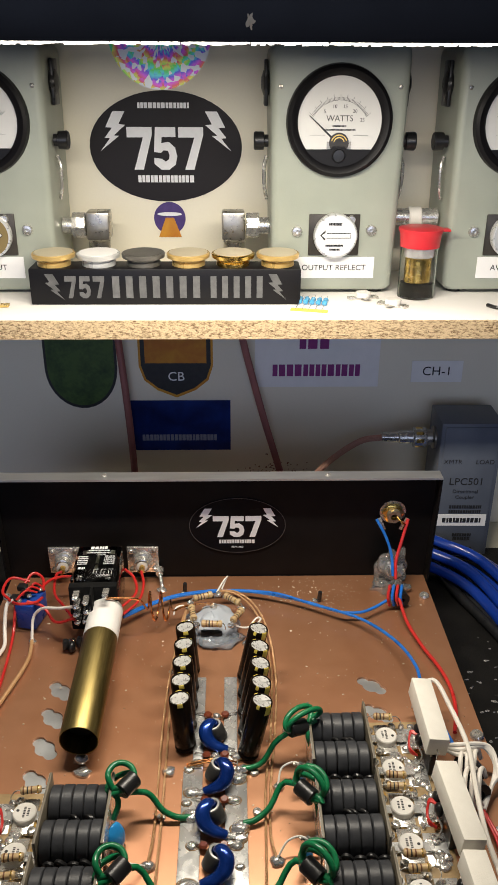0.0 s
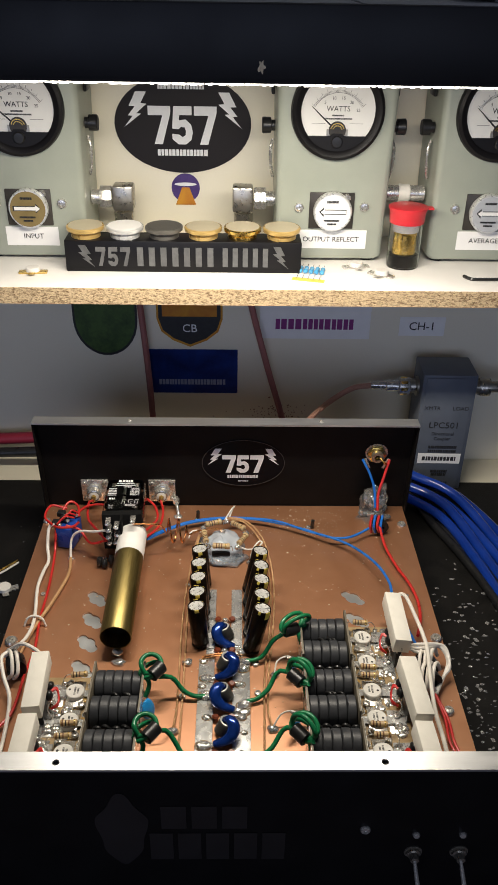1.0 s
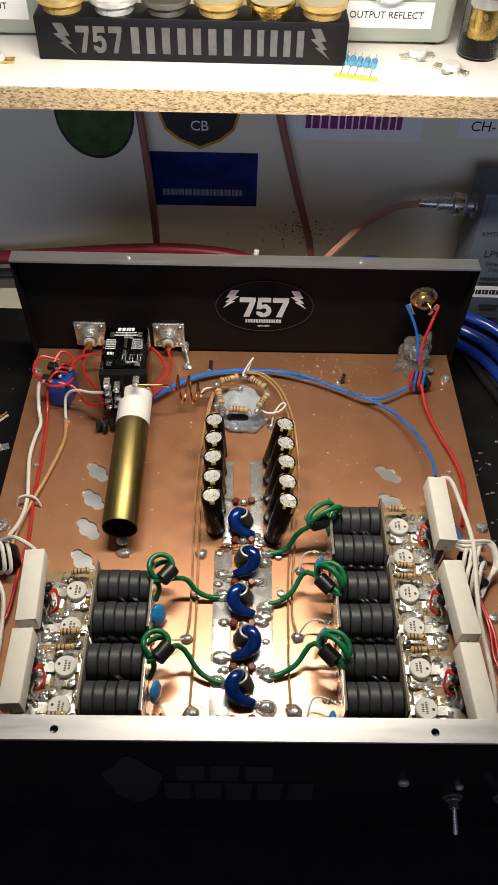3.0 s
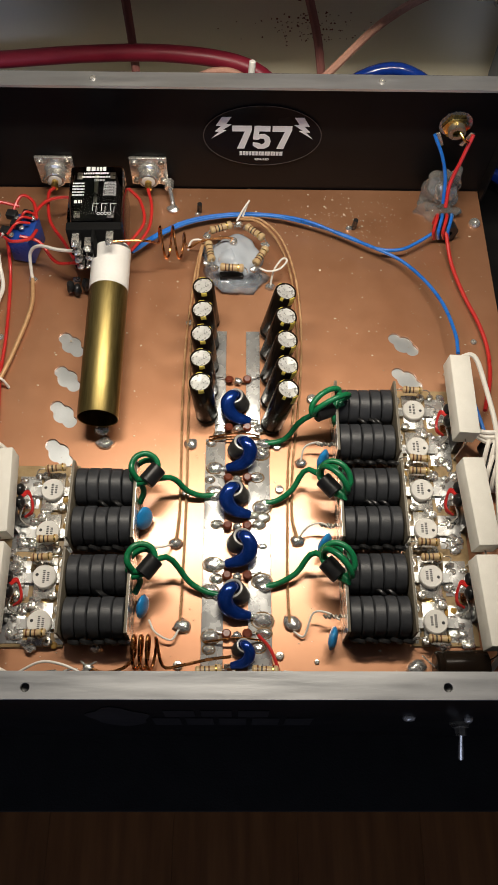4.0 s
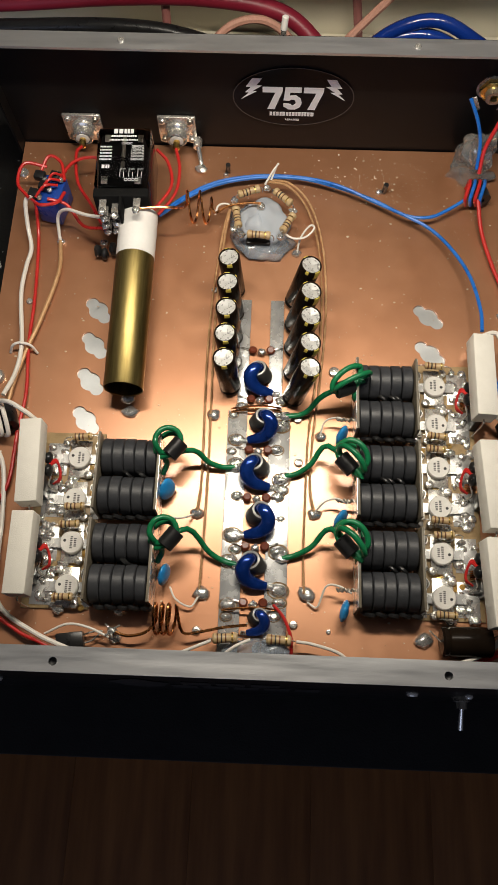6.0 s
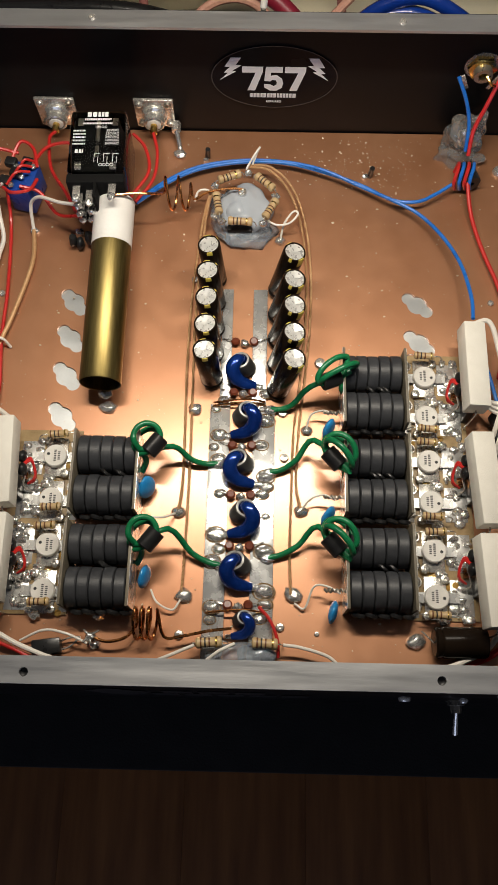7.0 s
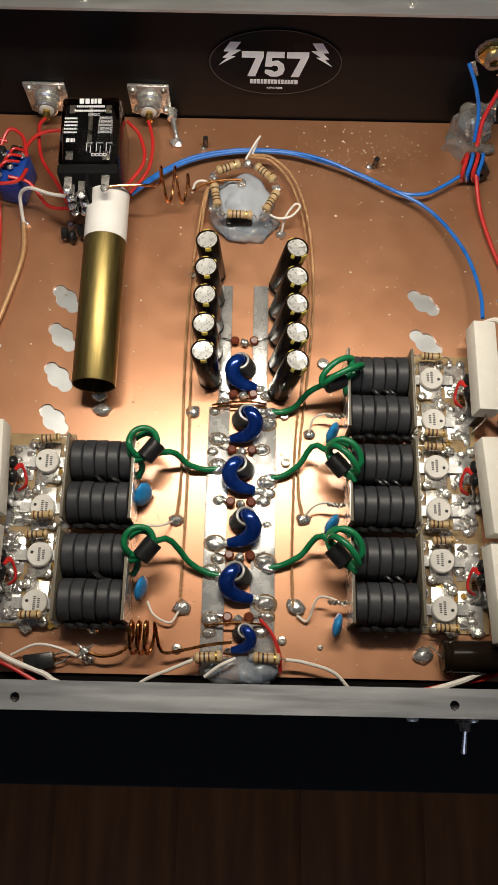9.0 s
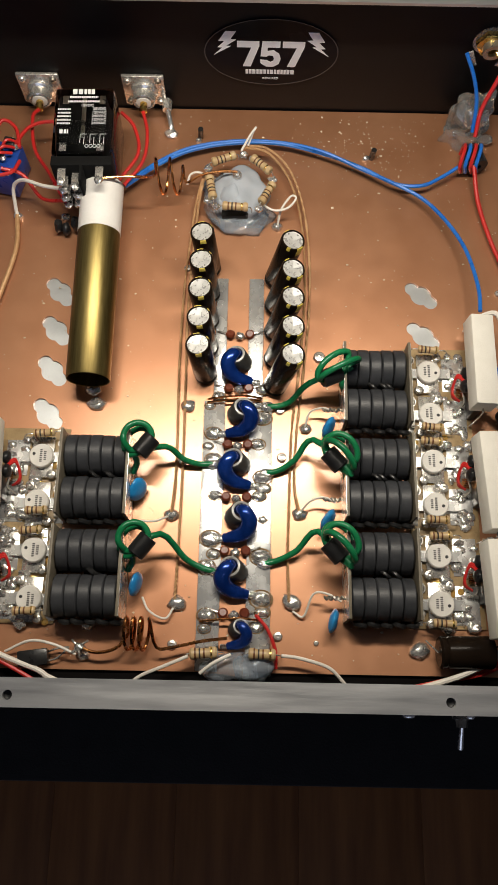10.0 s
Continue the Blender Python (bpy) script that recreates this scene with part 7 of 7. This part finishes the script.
ch = thing("paper_label", "white label marking the first channel", "label", pose(0.2040, WALL_Y - 0.0006, 0.1240))
part("paper", slab(bmesh.new(), [(-0.0240, -0.0105), (0.0240, -0.0105), (0.0240, 0.0105), (-0.0240, 0.0105)], -0.0003, 0.0003), LABEL_WHITE, ch)
words("letters", "CH-1", 0.0125, INK, ch, pose(0.0, -0.0005, 0.0, 90))

# ---- behind and beside the chassis ----
wire("hanging_cable", [(-0.0950, 0.708, 0.2030), (-0.0900, 0.706, 0.1500), (-0.0850, 0.704, 0.0800), (-0.0820, 0.700, 0.0150), (-0.0810, 0.690, -0.0310)], 0.0034, DULL_RED, "dull red cable hanging behind the chassis", "cable", "hanging cables")
wire("hanging_cable", [(0.0120, 0.708, 0.2030), (0.0240, 0.706, 0.1480), (0.0420, 0.704, 0.0800), (0.0600, 0.700, 0.0180), (0.0680, 0.690, -0.0310)], 0.0034, DULL_RED, "dull red cable hanging behind the chassis", "cable", "hanging cables")
cp = thing("directional_coupler", "blue-grey metal box of a directional coupler", "coupler", pose(0.2240, 0.652, BENCH, 0, 0, -1))
part("body", box(bmesh.new(), (-0.0275, 0.0, 0.0), (0.0275, 0.0450, 0.1360), 0.0012), COUPLER_GREY, cp)
part("front_plate", box(bmesh.new(), (-0.0240, -0.0012, 0.003), (0.0240, -0.0002, 0.1330), 0.0004), COUPLER_GREY, cp)
words("letters", "XMTR", 0.0062, INK, cp, pose(-0.0145, -0.0014, 0.0990, 90))
words("letters", "LOAD", 0.0062, INK, cp, pose(0.0145, -0.0014, 0.0990, 90))
words("letters", "LPC501", 0.0100, INK, cp, pose(0.0, -0.0014, 0.0790, 90))
words("letters", "Directional", 0.0052, INK, cp, pose(0.0, -0.0014, 0.0690, 90))
words("letters", "Coupler", 0.0052, INK, cp, pose(0.0, -0.0014, 0.0630, 90))
for z, w in ((0.0530, 0.030), (0.0480, 0.030), (0.0230, 0.018), (0.0190, 0.016), (0.0080, 0.022)):
    part("print_line", bars(bmesh.new(), 0.002, z, w, 0.0032, -0.0016, -0.0012, random.Random(int(z * 1e4))), INK, cp)
part("serial_label", box(bmesh.new(), (-0.0225, -0.0017, 0.0330), (0.0225, -0.0012, 0.0450)), LABEL_WHITE, cp, "white label strip")
part("serial_print", bars(bmesh.new(), 0, 0.0390, 0.036, 0.0048, -0.0020, -0.0017, random.Random(15)), INK, cp)
for s in (-1, 1):
    part("port", lathe(bmesh.new(), [(0, 0), (0.0105, 0), (0.0105, 0.002), (0.0075, 0.003), (0.0075, 0.012), (0, 0.012)], pose(s * 0.0275, 0.022, 0.1130, 0, 90 * s, 0), 20), DARK_STEEL, cp)
    plug = part("plug", lathe(bmesh.new(), [(0, 0), (0.0090, 0), (0.0095, 0.002), (0.0095, 0.011), (0.0060, 0.012), (0.0060, 0.024), (0.0045, 0.025), (0.0042, 0.040), (0, 0.040)], pose(s * 0.0360, 0.022, 0.1130, 0, 90 * s, 0), 20), STEEL if s < 0 else DARK_STEEL, cp)
    part("plug_grip", lathe(bmesh.new(), [(0.0096, 0.003), (0.0100, 0.0035), (0.0100, 0.0095), (0.0096, 0.010)], pose(s * 0.0360, 0.022, 0.1130, 0, 90 * s, 0), 8), GOLD if s < 0 else DARK_STEEL, cp)
wire("coax_cable", [(0.1480, 0.674, 0.0760), (0.1280, 0.674, 0.0720), (0.1000, 0.672, 0.0520), (0.0750, 0.668, 0.0250), (0.0450, 0.650, 0.0020), (0.0200, 0.632, -0.0200), (0.0000, 0.625, -0.0330)], 0.0030, PINK_COAX, "pinkish braided coax cable from the coupler", "cable")
wire("coax_cable", [(-0.0620, 0.640, -0.0340), (-0.0500, 0.646, 0.0000), (-0.0300, 0.656, 0.0190), (-0.0060, 0.660, 0.0210), (0.0150, 0.657, 0.0060), (0.0300, 0.650, -0.0160), (0.0400, 0.640, -0.0340)], 0.0030, PINK_COAX, "pinkish braided coax cable arching behind the chassis", "cable")
wire("coax_cable", [(0.2980, 0.674, 0.0760), (0.3400, 0.676, 0.0720), (0.4000, 0.678, 0.0640)], 0.0030, PINK_COAX, "pinkish braided coax cable from the coupler", "cable")
wire("power_cable", [(-0.8000, 0.700, -0.0280), (-0.5000, 0.702, -0.0120), (-0.2500, 0.701, -0.0070), (-0.1200, 0.697, 0.0060), (-0.0500, 0.692, 0.0110), (0.0050, 0.684, 0.0070), (0.0350, 0.668, -0.0080), (0.0600, 0.645, BENCH + 0.0070), (0.1000, 0.625, BENCH + 0.0066)], 0.0064, RED_CABLE, "thick red power cable behind the chassis", "cable", "power cables", 12)
wire("power_cable", [(-0.8000, 0.690, -0.0310), (-0.5000, 0.693, -0.0260), (-0.2500, 0.692, -0.0195), (-0.1200, 0.686, -0.0100), (-0.0600, 0.680, -0.0140), (-0.0100, 0.668, -0.0260), (0.0300, 0.650, BENCH + 0.0058), (0.0700, 0.620, BENCH + 0.0058)], 0.0056, BLACK_PLASTIC, "thick black power cable behind the chassis", "cable", "power cables", 12)
rng = random.Random(17)
for k in range(5):
    o = k * 0.006
    wire("blue_cable", [(0.0200 + o, 0.622, BENCH + 0.004), (0.0450 + o, 0.640 + o * 0.2, -0.0180 + 0.0075 * k), (0.0850 + o, 0.642 + o * 0.2, -0.0080 + 0.0110 * k), (0.1250 + o, 0.638, -0.0120 + 0.0085 * k), (0.1800 + o, 0.612 + o, -0.0200 + (0.001, 0.009, 0.003, 0.012, 0.004)[k]), (0.2150 + o, 0.580 + o * 1.4, -0.0240 + (0.001, 0.008, 0.002, 0.010, 0.003)[k]), (0.2350 + o * 1.6, 0.520 + o, -0.0280), (0.2500 + o * 2.0, 0.450, BENCH + 0.0052), (0.2750 + o * 2, 0.340, BENCH + 0.0050)], 0.0048, BLUE_CABLE, "glossy dark blue cable beside the chassis", "cable", "blue cables", 12)
for k in range(3):
    wire("black_cable", [(0.1960 + 0.008 * k, 0.640, BENCH + 0.0050), (0.2050 + 0.008 * k, 0.590, BENCH + 0.0050), (0.2250 + 0.006 * k, 0.530, BENCH + 0.0050), (0.2420 + 0.005 * k, 0.460, BENCH + 0.0045), (0.2550 + 0.004 * k, 0.360, BENCH + 0.0045)], 0.0042, BLACK_PLASTIC, "black cable under the blue ones", "cable", "black cables", 10)
post = thing("cable_post", "thin nickel post with a white cap behind the chassis", "post", pose(0.0080, 0.604, BENCH))
part("rod", rod(bmesh.new(), (0, 0, 0), (0, 0, 0.101), 0.0018, 10), STEEL, post)
part("cap", rod(bmesh.new(), (0, 0, 0.1011), (0.001, 0.002, 0.110), 0.0022, 12, soft=0.0006), PTFE, post)
loose_transistor(-0.1980, 0.4850, BENCH, 20, STEEL, CERAMIC_CAP, "loose white transistor on the black mat")
wire("loose_lead", [(-0.2200, 0.5020, BENCH + 0.0012), (-0.2080, 0.5120, BENCH + 0.0015), (-0.1960, 0.5260, BENCH + 0.0012)], 0.0012, GOLD, "short loose tan lead on the black mat")
wire("loose_lead", [(-0.2230, 0.4980, BENCH + 0.0012), (-0.2090, 0.5060, BENCH + 0.0015), (-0.1945, 0.5230, BENCH + 0.0012)], 0.0010, WHITE_WIRE, "short loose tan lead on the black mat")
# clippings on the mat
bm = bmesh.new()
for k in range(380):
    x, y = rng.uniform(0.176, 0.262), rng.triangular(0.19, 0.54, 0.36)
    s = rng.uniform(0.0005, 0.0022)
    blob(bm, (x, y, BENCH + 0.0004), s, s * rng.uniform(0.3, 1.0), 0.0006, 0.8, 1, k)
for k in range(40):
    blob(bm, (rng.uniform(-0.30, -0.178), rng.uniform(0.24, 0.60), BENCH + 0.0004), rng.uniform(0.0005, 0.0014), 0.0005, 0.0005, 0.8, 1, k)
solid("mat_clippings", bm, GLASS_FLECK, "scatter of clear glassy clippings on the black mat", "debris", kind="stuff")

bm = bmesh.new()
for k in range(130):
    x, z = rng.gauss(0.055, 0.018), rng.gauss(0.010, 0.016)
    z = 0.022 + (z - 0.022) * 0.45
    d = rng.uniform(0.0003, 0.0009)
    blob(bm, (x, WALL_Y - 0.0001, z), d, 0.0003, d, 0.6, 1, k)
solid("wall_spatter", bm, RED_BROWN, "spatter of dark brown specks low on the wall", "stain", kind="stuff")

# ---- floor boards ----
FLOOR_ROOT = thing("floor_boards", "dark brown wooden floor boards", "floor", pose(0, 0, -0.935), kind="structure")
plank = finish("floor_board", box(bmesh.new(), (-0.0949, -1.30, 0.0002), (0.0949, 1.30, 0.0050), 0.0004), FLOOR)
for k in range(17):
    ob = new("floor_board", plank)
    ob.parent = FLOOR_ROOT
    ob.matrix_local = pose(-1.52 + 0.19 * k, -0.65, 0)
